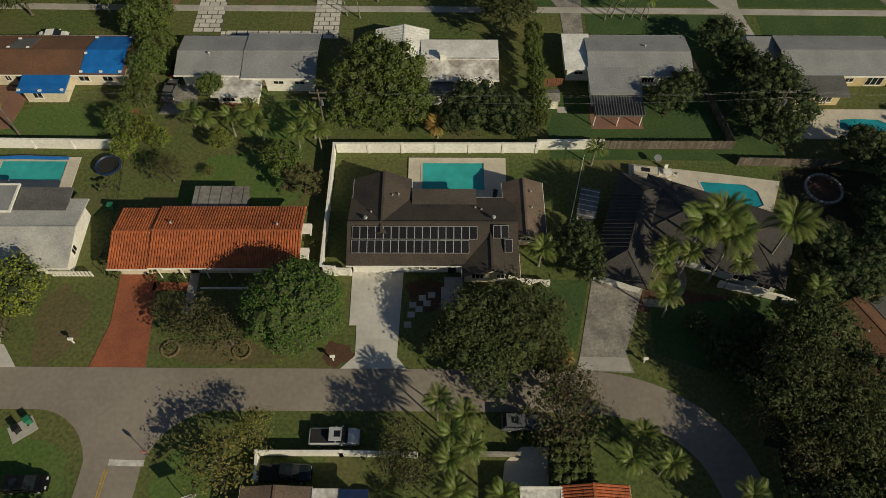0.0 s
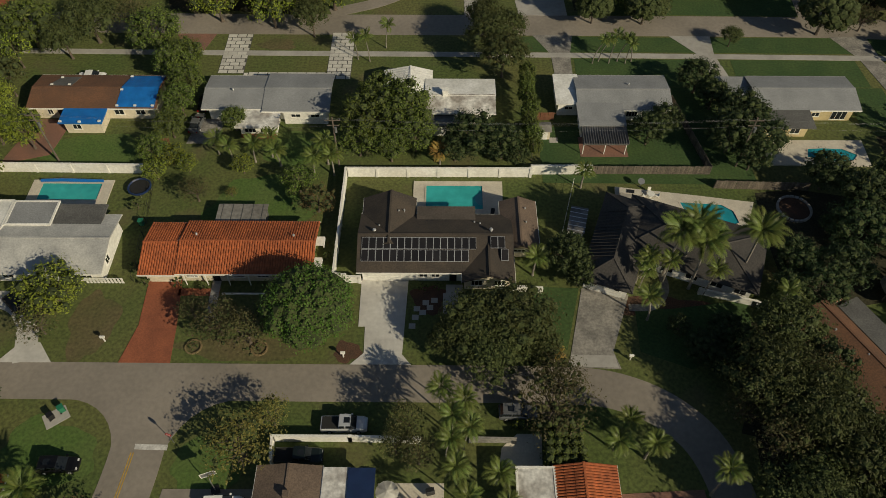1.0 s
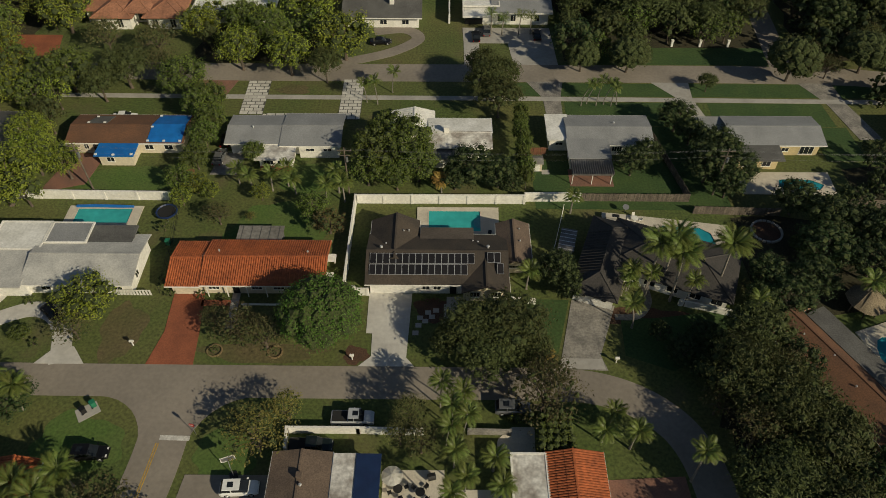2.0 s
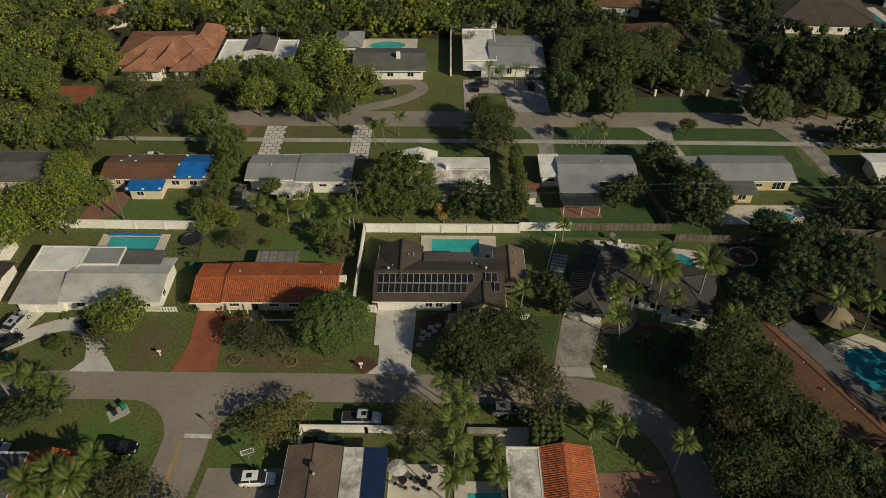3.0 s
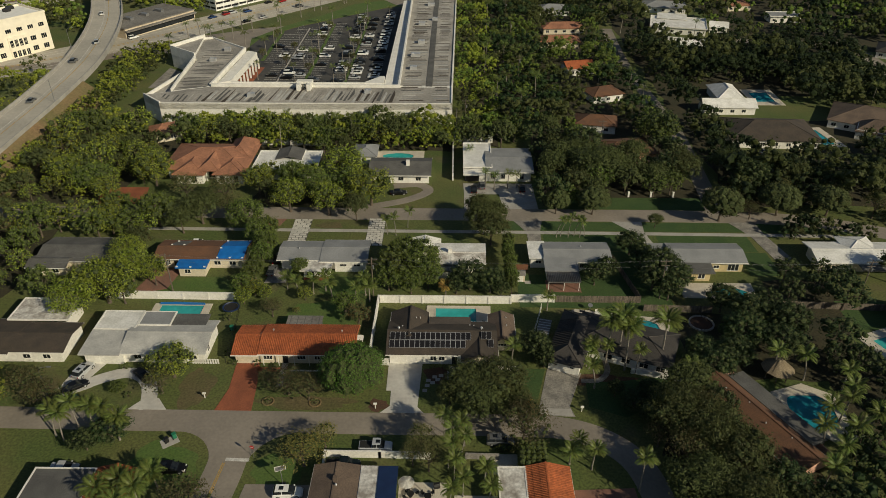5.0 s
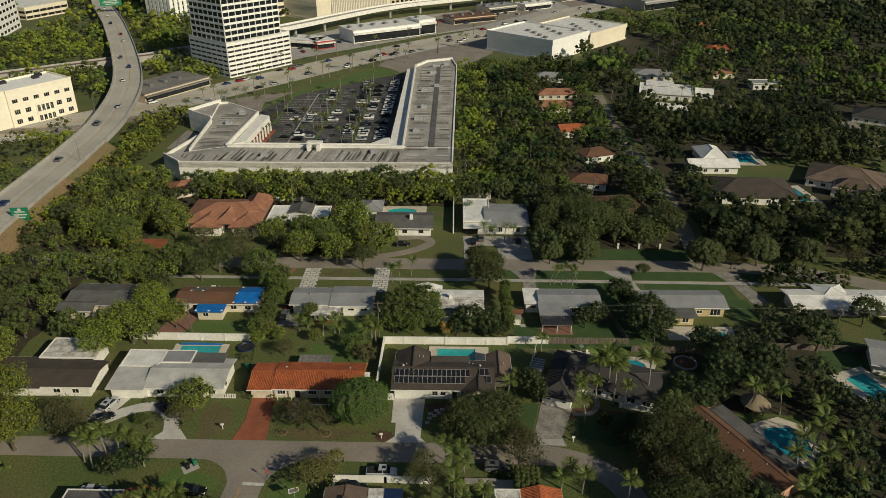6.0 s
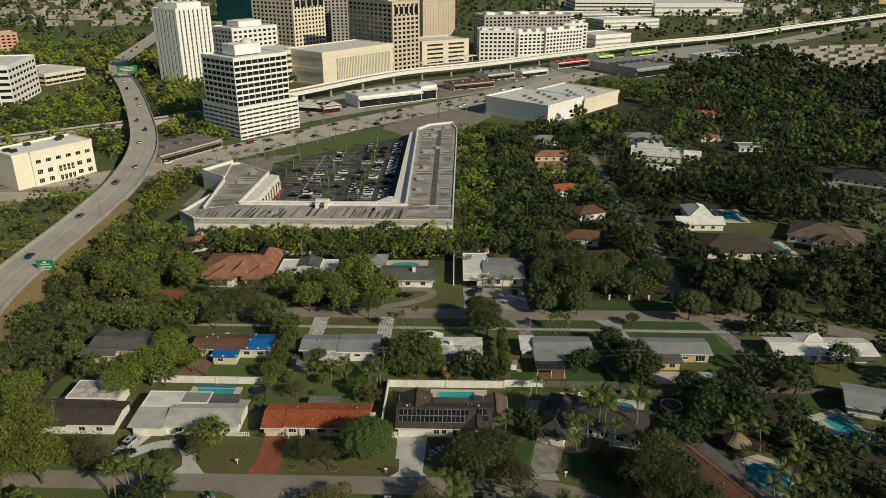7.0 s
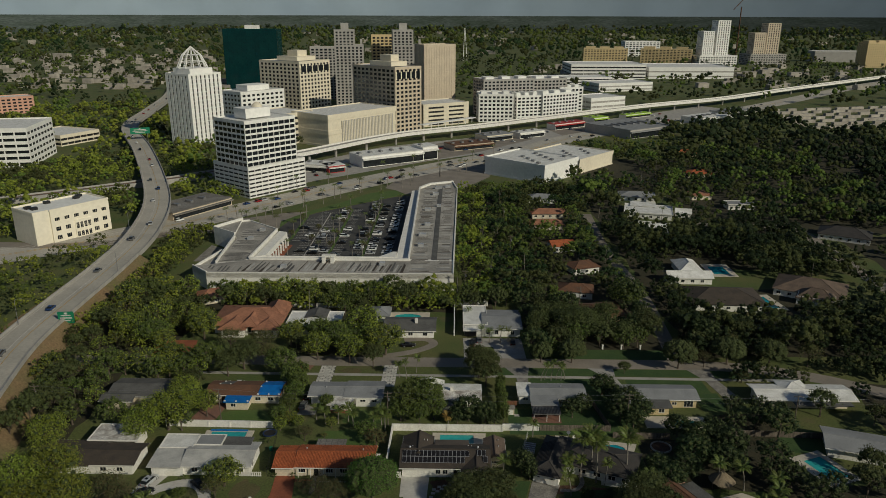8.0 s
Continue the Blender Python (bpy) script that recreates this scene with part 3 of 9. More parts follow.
def gable_roof(e, x0, x1, y0, y1, ze, zr, mat, axis="x", ridge=None, label="", thick=0.22, fascia=WHITE):
    bm = bmesh.new()
    if axis == "x":
        r = (y0 + y1) / 2 if ridge is None else ridge
        roof_slab(bm, [(x0, y0, ze), (x1, y0, ze), (x1, r, zr), (x0, r, zr)], thick)
        roof_slab(bm, [(x0, r, zr), (x1, r, zr), (x1, y1, ze), (x0, y1, ze)], thick)
        cap = boxes((x0, x1, r - 0.14, r + 0.14, zr - 0.06, zr + 0.07))
        fs = ((x0 - 0.03, x1 + 0.03, y0 - 0.06, y0, ze - 0.27, ze - 0.02), (x0 - 0.03, x1 + 0.03, y1, y1 + 0.06, ze - 0.27, ze - 0.02))
    else:
        r = (x0 + x1) / 2 if ridge is None else ridge
        roof_slab(bm, [(x0, y0, ze), (r, y0, zr), (r, y1, zr), (x0, y1, ze)], thick)
        roof_slab(bm, [(r, y0, zr), (x1, y0, ze), (x1, y1, ze), (r, y1, zr)], thick)
        cap = boxes((r - 0.14, r + 0.14, y0, y1, zr - 0.06, zr + 0.07))
        fs = ((x0 - 0.06, x0, y0 - 0.03, y1 + 0.03, ze - 0.27, ze - 0.02), (x1, x1 + 0.06, y0 - 0.03, y1 + 0.03, ze - 0.27, ze - 0.02))
    ob = part("roof", bm, mat, e, label)
    o = part("ridge_cap", cap, mat, ob)
    o.matrix_parent_inverse.identity()
    for q in fs:
        part("fascia", boxes(q), fascia, ob)
    return ob


def hip_roof(e, x0, x1, y0, y1, ze, zr, mat, label="", hip=None):
    """Four slopes with the ridge along the longer side."""
    bm = bmesh.new()
    w, d = x1 - x0, y1 - y0
    h = hip if hip is not None else min(w, d) / 2
    c = [(x0, y0, ze), (x1, y0, ze), (x1, y1, ze), (x0, y1, ze)]
    if w >= d:
        a, b = (x0 + h, (y0 + y1) / 2, zr), (x1 - h, (y0 + y1) / 2, zr)
        quads = ([c[0], c[1], b, a], [c[1], c[2], b], [c[2], c[3], a, b], [c[3], c[0], a])
    else:
        a, b = ((x0 + x1) / 2, y0 + h, zr), ((x0 + x1) / 2, y1 - h, zr)
        quads = ([c[0], c[1], a], [c[1], c[2], b, a], [c[2], c[3], b], [c[3], c[0], a, b])
    for q in quads:
        roof_slab(bm, q, 0.2)
    ob = part("roof", bm, mat, e, label)
    caps = bmesh.new()
    for p, q in ((a, b), (c[0], a), (c[3], a if w >= d else b), (c[1], b if w >= d else a), (c[2], b)):
        tube(caps, [Vector(p), Vector(q)], [0.11, 0.11], 5)
    o = part("ridge_cap", caps, mat, ob)
    o.matrix_parent_inverse.identity()
    return ob


def flat_roof(e, x0, x1, y0, y1, z, mat, label="", lip=0.0, edge=WHITE, tilt=0.0):
    bm = bmesh.new()
    roof_slab(bm, [(x0, y0, z), (x1, y0, z), (x1, y1, z + tilt), (x0, y1, z + tilt)], 0.25)
    ob = part("roof", bm, mat, e, label)
    if lip:
        for q in ((x0 - 0.01, x1 + 0.01, y0 - 0.01, y0 + 0.25), (x0 - 0.01, x1 + 0.01, y1 - 0.25, y1 + 0.01), (x0 - 0.01, x0 + 0.25, y0 + 0.25, y1 - 0.25), (x1 - 0.25, x1 + 0.01, y0 + 0.25, y1 - 0.25)):
            part("parapet", boxes((*q, z - 0.2, z + lip + max(0, tilt))), edge, ob)
    return ob


def walls(e, x0, x1, y0, y1, h, mat, gable=None):
    """Outer walls as a ring with thickness; gable: ('x' or 'y', ridge height) fills the gable ends."""
    t = 0.2
    bm = boxes((x0, x1, y0, y0 + t, 0, h), (x0, x1, y1 - t, y1, 0, h), (x0, x0 + t, y0 + t, y1 - t, 0, h), (x1 - t, x1, y0 + t, y1 - t, 0, h))
    if gable:
        ax, zr, r = gable
        if ax == "x":
            for xx in (x0, x1 - t):
                a = [bm.verts.new((xx + d, y, z)) for d in (0, t) for y, z in ((y0, h), (y1, h), (r, zr))]
                for f in ((2, 1, 0), (3, 4, 5), (0, 1, 4, 3), (1, 2, 5, 4), (2, 0, 3, 5)):
                    bm.faces.new([a[i] for i in f])
        else:
            for yy in (y0, y1 - t):
                a = [bm.verts.new((x, yy + d, z)) for d in (0, t) for x, z in ((x0, h), (x1, h), (r, zr))]
                for f in ((0, 1, 2), (5, 4, 3), (3, 4, 1, 0), (4, 5, 2, 1), (5, 3, 0, 2)):
                    bm.faces.new([a[i] for i in f])
    return part("wall", bm, mat, e)


def window(e, x, y, z, w, h, face="s", frame_mat=WHITE, bars=1):
    """A framed window standing a little proud of the wall. (x, y): middle of its sill on the wall's face."""
    bm = bmesh.new()
    f = 0.07
    o, i = [(-w / 2, 0), (w / 2, 0), (w / 2, h), (-w / 2, h)], [(-w / 2 + f, f), (w / 2 - f, f), (w / 2 - f, h - f), (-w / 2 + f, h - f)]
    lv = [[bm.verts.new((p[0], yy, p[1])) for p in q] for q, yy in ((o, 0.03), (o, -0.05), (i, -0.05), (i, 0.03))]
    for a in range(3):
        for k in range(4):
            bm.faces.new((lv[a][k], lv[a][(k + 1) % 4], lv[a + 1][(k + 1) % 4], lv[a + 1][k]))
    pane = boxes((-w / 2 + f, w / 2 - f, -0.02, 0.01, f, h - f))
    sill = boxes((-w / 2 - 0.08, w / 2 + 0.08, -0.12, 0.02, -0.07, 0))
    m = pose(x, y, z, 0, 0, {"s": 0, "e": 90, "n": 180, "w": -90}[face])
    muls = []
    for k in range(bars):
        bx = -w / 2 + w * (k + 1) / (bars + 1)
        muls.append(("mullion", boxes((bx - 0.03, bx + 0.03, -0.045, 0.02, f, h - f)), frame_mat))
    for q in (bm, pane, sill, *[u[1] for u in muls]):
        bmesh.ops.transform(q, matrix=m, verts=q.verts)
    win = part("window", bm, frame_mat, e)
    for nm, q, mt in (("pane", pane, GLASS), ("sill", sill, frame_mat), *muls):
        o = part(nm, q, mt, win)
        o.matrix_parent_inverse.identity()
    return win


def front_door(e, x, y, w=0.95, h=2.05, mat=WHITE, name="door", z=0.0):
    bm = boxes((x - w / 2, x + w / 2, y - 0.06, y + 0.02, z + 0.02, z + h))
    d = part(name, bm, mat, e)
    ribs = bmesh.new()
    n = max(1, int(h / 0.5))
    for k in range(n):
        box(ribs, x - w / 2 + 0.1, x + w / 2 - 0.1, y - 0.085, y - 0.06, z + 0.12 + k * h / n, z + (k + 0.85) * h / n)
    o = part("door_panel", ribs, mat, d)
    o.matrix_parent_inverse.identity()
    return d


def vent(e, x, y, z, r=0.16, h=0.5, mat=ALUMINIUM):
    bm = made(tube, [(x, y, z - 0.6), (x, y, z + h * 0.6), (x, y, z + h * 0.62), (x, y, z + h)], [r * 0.55, r * 0.55, r * 1.2, r * 0.7], 10)
    return part("roof_vent", bm, mat, e)


def house(label, x0, x1, y0, y1, name="house"):
    clear(x0 - 0.5, x1 + 0.5, y0 - 0.5, y1 + 0.5)
    return thing(name, label, "house", ((x0 + x1) / 2, (y0 + y1) / 2, 0), plan=True)


def tile_ribs(roof, x0, x1, y0, y1, ze, zr, ridge, step, r, mat, axis="x"):
    """Rolls of barrel tiles running down both slopes, in overlapping courses."""
    verts, faces = [], []
    span = (x0, x1) if axis == "x" else (y0, y1)
    sides = (y0, y1) if axis == "x" else (x0, x1)
    n = int((span[1] - span[0]) / step)
    for side in sides:
        run = ridge - side
        course = max(3, int(abs(run) / 0.9))
        for k in range(n + 1):
            c = span[0] + (k + 0.5) * (span[1] - span[0]) / (n + 1)
            for j in range(course):
                base = len(verts)
                for u, lift in ((j / course, 0.05), ((j + 1) / course, 0.0)):
                    s, z = side + run * u, ze + (zr - ze) * u + lift
                    for dx, dz in ((-r, 0.0), (-r * 0.6, r * 0.75), (r * 0.6, r * 0.75), (r, 0.0)):
                        verts.append((c + dx, s, z + dz) if axis == "x" else (s, c + dx, z + dz))
                for i in range(3):
                    faces.append((base + i, base + i + 1, base + 5 + i, base + 4 + i))
                faces.append((base, base + 3, base + 2, base + 1))
    o = part("roof_tiles", (verts, faces), mat, roof, "overlapping barrel tiles", kind="stuff")
    o.matrix_parent_inverse.identity()


# the house with the red tiled roof
e = house("long cream bungalow with a red barrel-tile roof", -42.2, -17.8, 46.4, 55.8)
walls(e, -41.6, -37.4, 47.2, 55.1, 2.75, CREAM, ("x", 3.95, 51.2))
walls(e, -37.4, -18.6, 47.4, 55.1, 2.85, CREAM, ("x", 4.1, 51.3))
r = gable_roof(e, -42.2, -36.9, 46.3, 55.7, 2.85, 4.05, TERRACOTTA, ridge=51.2, label="lower wing of the tiled roof")
tile_ribs(r, -42.2, -36.9, 46.3, 55.7, 2.85, 4.05, 51.2, 0.36, 0.13, TERRACOTTA)
r = gable_roof(e, -37.0, -17.8, 46.4, 55.9, 3.0, 4.3, TERRACOTTA, ridge=51.3)
tile_ribs(r, -37.0, -17.8, 46.4, 55.9, 3.0, 4.3, 51.3, 0.36, 0.13, TERRACOTTA)
front_door(e, -39.5, 47.2, 3.4, 2.2, CREAM, "garage_door")
front_door(e, -31.8, 47.4, 1.0, 2.05, METAL_DARK)
for x in (-35.2, -28.6, -25.2, -21.5):
    window(e, x, 47.4, 0.95, 1.7, 1.15, bars=2)
for y in (49.2, 53.0):
    part("awning", boxes((-18.6, -17.0, y - 0.8, y + 0.8, 2.05, 2.15), (-17.1, -17.0, y - 0.8, y + 0.8, 1.6, 2.05)), WHITE, e, "white window awning")
    window(e, -18.58, y, 1.0, 1.2, 1.0, "e")
vent(e, -34.8, 52.4, 4.1)
vent(e, -21.0, 52.2, 4.15)
for x in (-36.0, -33.0, -29.9, -27.0, -23.0):
    part("porch_post", boxes((x - 0.06, x + 0.06, 46.6, 46.72, 0, 2.75)), WHITE, e)
part("porch_kerb", boxes((-30.8, -19.0, 45.0, 45.18, 0, 0.25)), WHITE, e)

# the brown-roofed house with the solar panels
e = house("brown shingle-roofed bungalow with rows of solar panels", -12, 14, 45.4, 61)
walls(e, -11.2, 9.6, 47.6, 56.6, 2.75, WHITE)
walls(e, -11.2, -4.2, 56.6, 60.2, 2.75, WHITE, ("y", 4.3, -7.4))
walls(e, 9.0, 13.4, 51.9, 59.6, 2.6, CREAM, ("y", 3.7, 11.3))
walls(e, -3.9, 4.5, 54.8, 58.5, 2.7, WHITE)
gable_roof(e, -11.9, 10.1, 46.9, 57.6, 2.85, 4.75, BROWN_ROOF, ridge=52.3)
gable_roof(e, -11.7, -3.8, 50.8, 60.7, 2.87, 4.72, BROWN_ROOF, "y", -7.5, "cross wing of the roof")
flat_roof(e, -3.7, 4.9, 54.4, 58.9, 3.55, PATIO_ROOF, "flat brown patio roof", tilt=-0.45)
gable_roof(e, 8.5, 14.0, 50.9, 60.2, 2.8, 3.95, LIGHT_BROWN_ROOF, "y", 11.3, "stained wing roof")
gable_roof(e, 2.8, 10.2, 45.4, 52.2, 2.82, 4.3, BROWN_ROOF, "y", 6.6, "entrance gable")
walls(e, 3.2, 9.7, 46.2, 47.6, 2.7, CREAM, ("y", 3.95, 6.6))
front_door(e, -8.1, 47.6, 4.9, 2.2, WHITE, "garage_door")
front_door(e, 1.6, 47.6, 1.0, 2.05, METAL_DARK)
for x in (-2.6, -0.9):
    window(e, x, 47.6, 0.9, 1.2, 1.2)
for x in (4.9, 8.1):
    window(e, x, 46.2, 0.9, 1.6, 1.2, bars=2)
window(e, 11.2, 51.9, 1.2, 1.8, 0.6, bars=2)
part("step", boxes((0.6, 3.0, 43.8, 46.8, 0, 0.16)), CONCRETE, e)
for x, y, z in ((-9.6, 53.0, 4.4), (7.0, 53.1, 4.5)):
    vent(e, x, y, z, 0.24, 0.6)
for x, y, z in ((-9.0, 54.4, 3.9), (-6.3, 57.0, 4.1), (-5.5, 57.3, 3.9), (4.7, 55.4, 3.5), (5.5, 55.0, 3.7), (12.2, 58.0, 3.6), (12.2, 55.4, 3.6)):
    vent(e, x, y, z, 0.12, 0.35)
for x in (-2.2, -1.4):
    part("skylight", boxes((x - 0.14, x + 0.14, 55.5, 55.9, 3.3, 3.5)), METAL_DARK, e)

# solar panels, each a thing clamped on the roof
slope = math.degrees(math.atan2(4.75 - 2.85, 52.3 - 46.9))
solar = thing("solar_panel", "black solar panel with a pale aluminium frame on the roof", "solar panel", (-10.7, 48.2, 3.4), group="rooftop solar panels")
bm = bmesh.new()
for q in ((-0.5, 0.5, 0, 0.045, 0.06, 0.12), (-0.5, 0.5, 1.675, 1.72, 0.06, 0.12), (-0.5, -0.455, 0.045, 1.675, 0.06, 0.12), (0.455, 0.5, 0.045, 1.675, 0.06, 0.12)):
    box(bm, *q)
part("frame", bm, ALUMINIUM, solar)
part("cell_sheet", boxes((-0.455, 0.455, 0.045, 1.675, 0.07, 0.105)), PANEL, solar)
part("rail", boxes((-0.5, 0.5, 0.35, 0.39, 0.0, 0.06)), ALUMINIUM, solar)
part("rail", boxes((-0.5, 0.5, 1.3, 1.34, 0.0, 0.06)), ALUMINIUM, solar)
SPOTS = [(-10.75 + 1.005 * k, 50.15) for k in range(16)] + [(-10.8 + 1.005 * k, 48.42) for k in range(15)] + [(7.35, 50.15), (8.36, 50.15), (8.8, 48.42)]
for k, (x, y) in enumerate(SPOTS):
    m = pose(x, y, 2.85 + (y - 46.9) * (4.75 - 2.85) / 5.4 + 0.01 + (0.28 if x > 5 else 0), slope, 0, 0)
    if k == 0:
        solar.matrix_basis = m
    else:
        copy_thing(solar, m)


def pool(label, pts, deck, mat=POOL, deck_label="pale stone pool deck"):
    """A sunken pool in a raised deck: coping, water a hand below the edge, and steps."""
    cx, cy = sum(p[0] for p in pts) / len(pts), sum(p[1] for p in pts) / len(pts)
    clear(min(p[0] for p in deck), max(p[0] for p in deck), min(p[1] for p in deck), max(p[1] for p in deck))
    ring = bmesh.new()
    outer, inner = [ring.verts.new((*p, 0.16)) for p in deck], [ring.verts.new((*p, 0.16)) for p in pts]
    edges = [ring.edges.new((q[i], q[(i + 1) % len(q)])) for q in (outer, inner) for i in range(len(q))]
    bmesh.ops.triangle_fill(ring, edges=edges, use_beauty=True)
    for q in (deck, pts):
        a, b = [ring.verts.new((*p, 0.16)) for p in q], [ring.verts.new((*p, -0.05)) for p in q]
        for i in range(len(q)):
            ring.faces.new((a[i], b[i], b[(i + 1) % len(q)], a[(i + 1) % len(q)]))
    bmesh.ops.recalc_face_normals(ring, faces=ring.faces)
    tagged(part("pool_deck", ring, DECK), deck_label, "pool deck", kind="structure")
    e = thing("swimming_pool", label, "pool", (cx, cy, 0), plan=True)
    part("water", made(prism, pts, 0.02, 0.06), mat, e, "clear turquoise water")
    for i in range(len(pts)):
        p, q = Vector((*pts[i], 0)), Vector((*pts[(i + 1) % len(pts)], 0))
        d = (q - p).normalized() * 0.12
        s = Vector((-d.y, d.x, 0))
        v = [(p - d - s), (q + d - s), (q + d + s), (p - d + s)]
        part("coping", made(prism, [w.xy for w in v], 0.165 + 0.002 * i, 0.19 + 0.002 * i), DECK, e)
    return e


def rect(x0, x1, y0, y1, rot=0.0):
    cx, cy, c, s = (x0 + x1) / 2, (y0 + y1) / 2, math.cos(radians(rot)), math.sin(radians(rot))
    return [(cx + (x - cx) * c - (y - cy) * s, cy + (x - cx) * s + (y - cy) * c) for x, y in ((x0, y0), (x1, y0), (x1, y1), (x0, y1))]


e = pool("turquoise rectangular swimming pool behind the solar house", [(-2.6, 60.0), (4.7, 60.0), (4.7, 60.8), (6.4, 60.8), (6.4, 65.8), (-2.6, 65.8)],
         [(-4.5, 58.9), (5.0, 58.9), (5.0, 57.0), (9.2, 57.0), (9.5, 66.7), (-4.5, 66.7)])
for k, r0 in enumerate((0.5, 0.9, 1.3)):
    arc = [(6.38, 63.0 + r0)] + [(6.38 - r0 * math.sin(a), 63.0 + r0 * math.cos(a)) for a in (math.pi * j / 8 for j in range(1, 8))] + [(6.38, 63.0 - r0)]
    part("pool_step", made(prism, arc, 0.05, 0.085 - 0.007 * k), POOL_TILE, e)

# the grey house with the pool, to the west
e = house("low grey and white house with flat roofs", -72, -47, 46, 60)
walls(e, -63.6, -47.8, 47.2, 56.4, 2.7, WHITE, ("x", 3.7, 51.8))
walls(e, -71.2, -63.6, 46.6, 58.6, 2.7, WHITE)
walls(e, -63.6, -55, 56.4, 59.4, 2.6, WHITE)
gable_roof(e, -64.4, -47.2, 46.4, 57.2, 2.85, 3.9, PALE_ROOF, ridge=52.0, label="weathered pale grey shingle roof")
flat_roof(e, -72.0, -63.9, 45.8, 53.4, 3.0, PALE_ROOF, "pale grey sloping roof", tilt=0.4)
flat_roof(e, -71.8, -63.4, 53.2, 59.4, 3.5, WHITE_ROOF, "white flat roof", 0.1)
flat_roof(e, -63.3, -56.6, 54.6, 59.2, 3.55, GREY_ROOF, "stained grey flat roof", 0.08)
flat_roof(e, -56.5, -49.5, 55.0, 58.8, 3.3, DARK_GREY_ROOF, "dark grey patio roof")
front_door(e, -69.5, 46.6, 2.4, 2.1, WHITE, "garage_door")
for x in (-61, -57.5, -53, -50):
    window(e, x, 47.2, 0.9, 1.5, 1.2)
window(e, -47.78, 50, 0.9, 1.2, 1.2, "e")
pool("turquoise swimming pool with a rolled blue cover", rect(-62.9, -53.4, 62.3, 65.9), rect(-64.5, -51.8, 61.0, 66.6))
cover = made(tube, [(-63.2, 66.2, 0.42), (-60, 66.3, 0.45), (-56, 66.2, 0.42), (-53.4, 66.2, 0.4)], [0.24, 0.28, 0.27, 0.22], 8)
tagged(part("pool_cover", cover, TARP), "rolled blue pool cover lying on the deck", "pool cover")

# two houses further west
e = house("dark-roofed bungalow with a white rear roof", -101, -75, 45, 64)
walls(e, -100, -76, 47, 56, 2.7, WHITE, ("x", 3.7, 51.5))
gable_roof(e, -101, -86, 45.8, 57, 2.85, 3.9, BROWN_ROOF)
gable_roof(e, -86.4, -75.2, 46.4, 56, 2.9, 3.9, BROWN_ROOF, "x", label="dark brown wing roof")
walls(e, -90, -79, 56, 63, 2.7, WHITE)
flat_roof(e, -91, -78.2, 55.9, 63.6, 3.5, STAINED_ROOF, "streaked white flat roof", 0.12)
for x in (-97, -93, -83, -79):
    window(e, x, 47, 0.9, 1.5, 1.1)
e = house("grey-roofed bungalow under trees", -98, -78, 75, 91)
walls(e, -96.4, -80, 79.6, 88.8, 2.7, CREAM)
gable_roof(e, -97.2, -79.2, 79, 89.8, 2.85, 4.0, DARK_GREY_ROOF)
gable_roof(e, -98, -88.4, 76.2, 81.6, 2.8, 3.6, DARK_GREY_ROOF, "x", label="front wing roof")
walls(e, -97.4, -89.2, 77.2, 79.6, 2.6, CREAM)
for x in (-95.5, -91.5):
    window(e, x, 77.2, 0.8, 1.5, 1.2)

# the brown roof with blue tarpaulins
e = house("cream bungalow with a rusty brown roof under blue tarpaulins", -70, -47, 76, 89.5)
walls(e, -68.5, -48.6, 81.0, 88.0, 2.7, CREAM, ("x", 3.5, 84.6))
r = gable_roof(e, -69.6, -47.8, 80.3, 88.9, 2.85, 3.8, RUST_ROOF, ridge=84.6)
walls(e, -62.6, -56.6, 77.4, 81.0, 2.4, CREAM)
flat_roof(e, -63.2, -56.0, 76.8, 81.6, 2.75, TARP, "blue tarpaulin over the porch roof", tilt=0.12)
bm = bmesh.new()
roof_slab(bm, [(-54.6, 80.6, 2.98), (-48.2, 80.5, 2.97), (-48.0, 84.6, 3.92), (-54.3, 84.6, 3.9)], 0.05)
roof_slab(bm, [(-54.3, 84.6, 3.9), (-48.0, 84.6, 3.92), (-48.1, 88.6, 2.98), (-53.9, 88.5, 2.99)], 0.05)
part("tarpaulin", bm, TARP, e, "bright blue tarpaulin weighted on the roof")
bm = bmesh.new()
roof_slab(bm, [(-66.9, 84.9, 3.86), (-63.0, 84.9, 3.86), (-62.4, 88.0, 3.13), (-65.8, 88.0, 3.13)], 0.05)
part("tarpaulin", bm, DARK_GREY_ROOF, e, "grey tarpaulin patch")
rng = random.Random(3)
for x, y in ((-54.4, 80.8), (-51.4, 80.8), (-48.5, 80.8), (-54.2, 84), (-53.8, 88.2), (-48.4, 88.2), (-62.8, 77.1), (-59.6, 77.0), (-56.4, 77.2), (-66.4, 85.2), (-63.4, 85.2), (-65.6, 87.7)):
    z = 2.85 + (84.6 - abs(84.6 - y) - 80.3) / 4.3 * 0.95 if y > 80 else 2.78
    part("sandbag", boxes((x - 0.22, x + 0.22, y - 0.15, y + 0.15, z, z + 0.24)), WHITE, e)
window(e, -66.2, 81.0, 0.9, 0.9, 1.2)
window(e, -54.6, 81.0, 0.9, 1.6, 1.1)
window(e, -51.0, 81.0, 0.9, 1.6, 1.1)
window(e, -60.6, 77.4, 0.9, 1.4, 1.1)
front_door(e, -64.4, 81.0, 1.0, 2.05, METAL_DARK)
slab("patio", [(-71.5, 70), (-64, 72.2), (-62.8, 80.8), (-69, 80.8)], 0.05, BRICK_PAVE, "reddish brick patio beside the tarpaulined house", "patio")

# the pale grey gable-roofed house
e = house("white bungalow with a pale grey shingle roof", -41, -18, 76, 90)
walls(e, -39.4, -19.6, 81.0, 88.0, 2.8, WHITE, ("x", 3.5, 84.4))
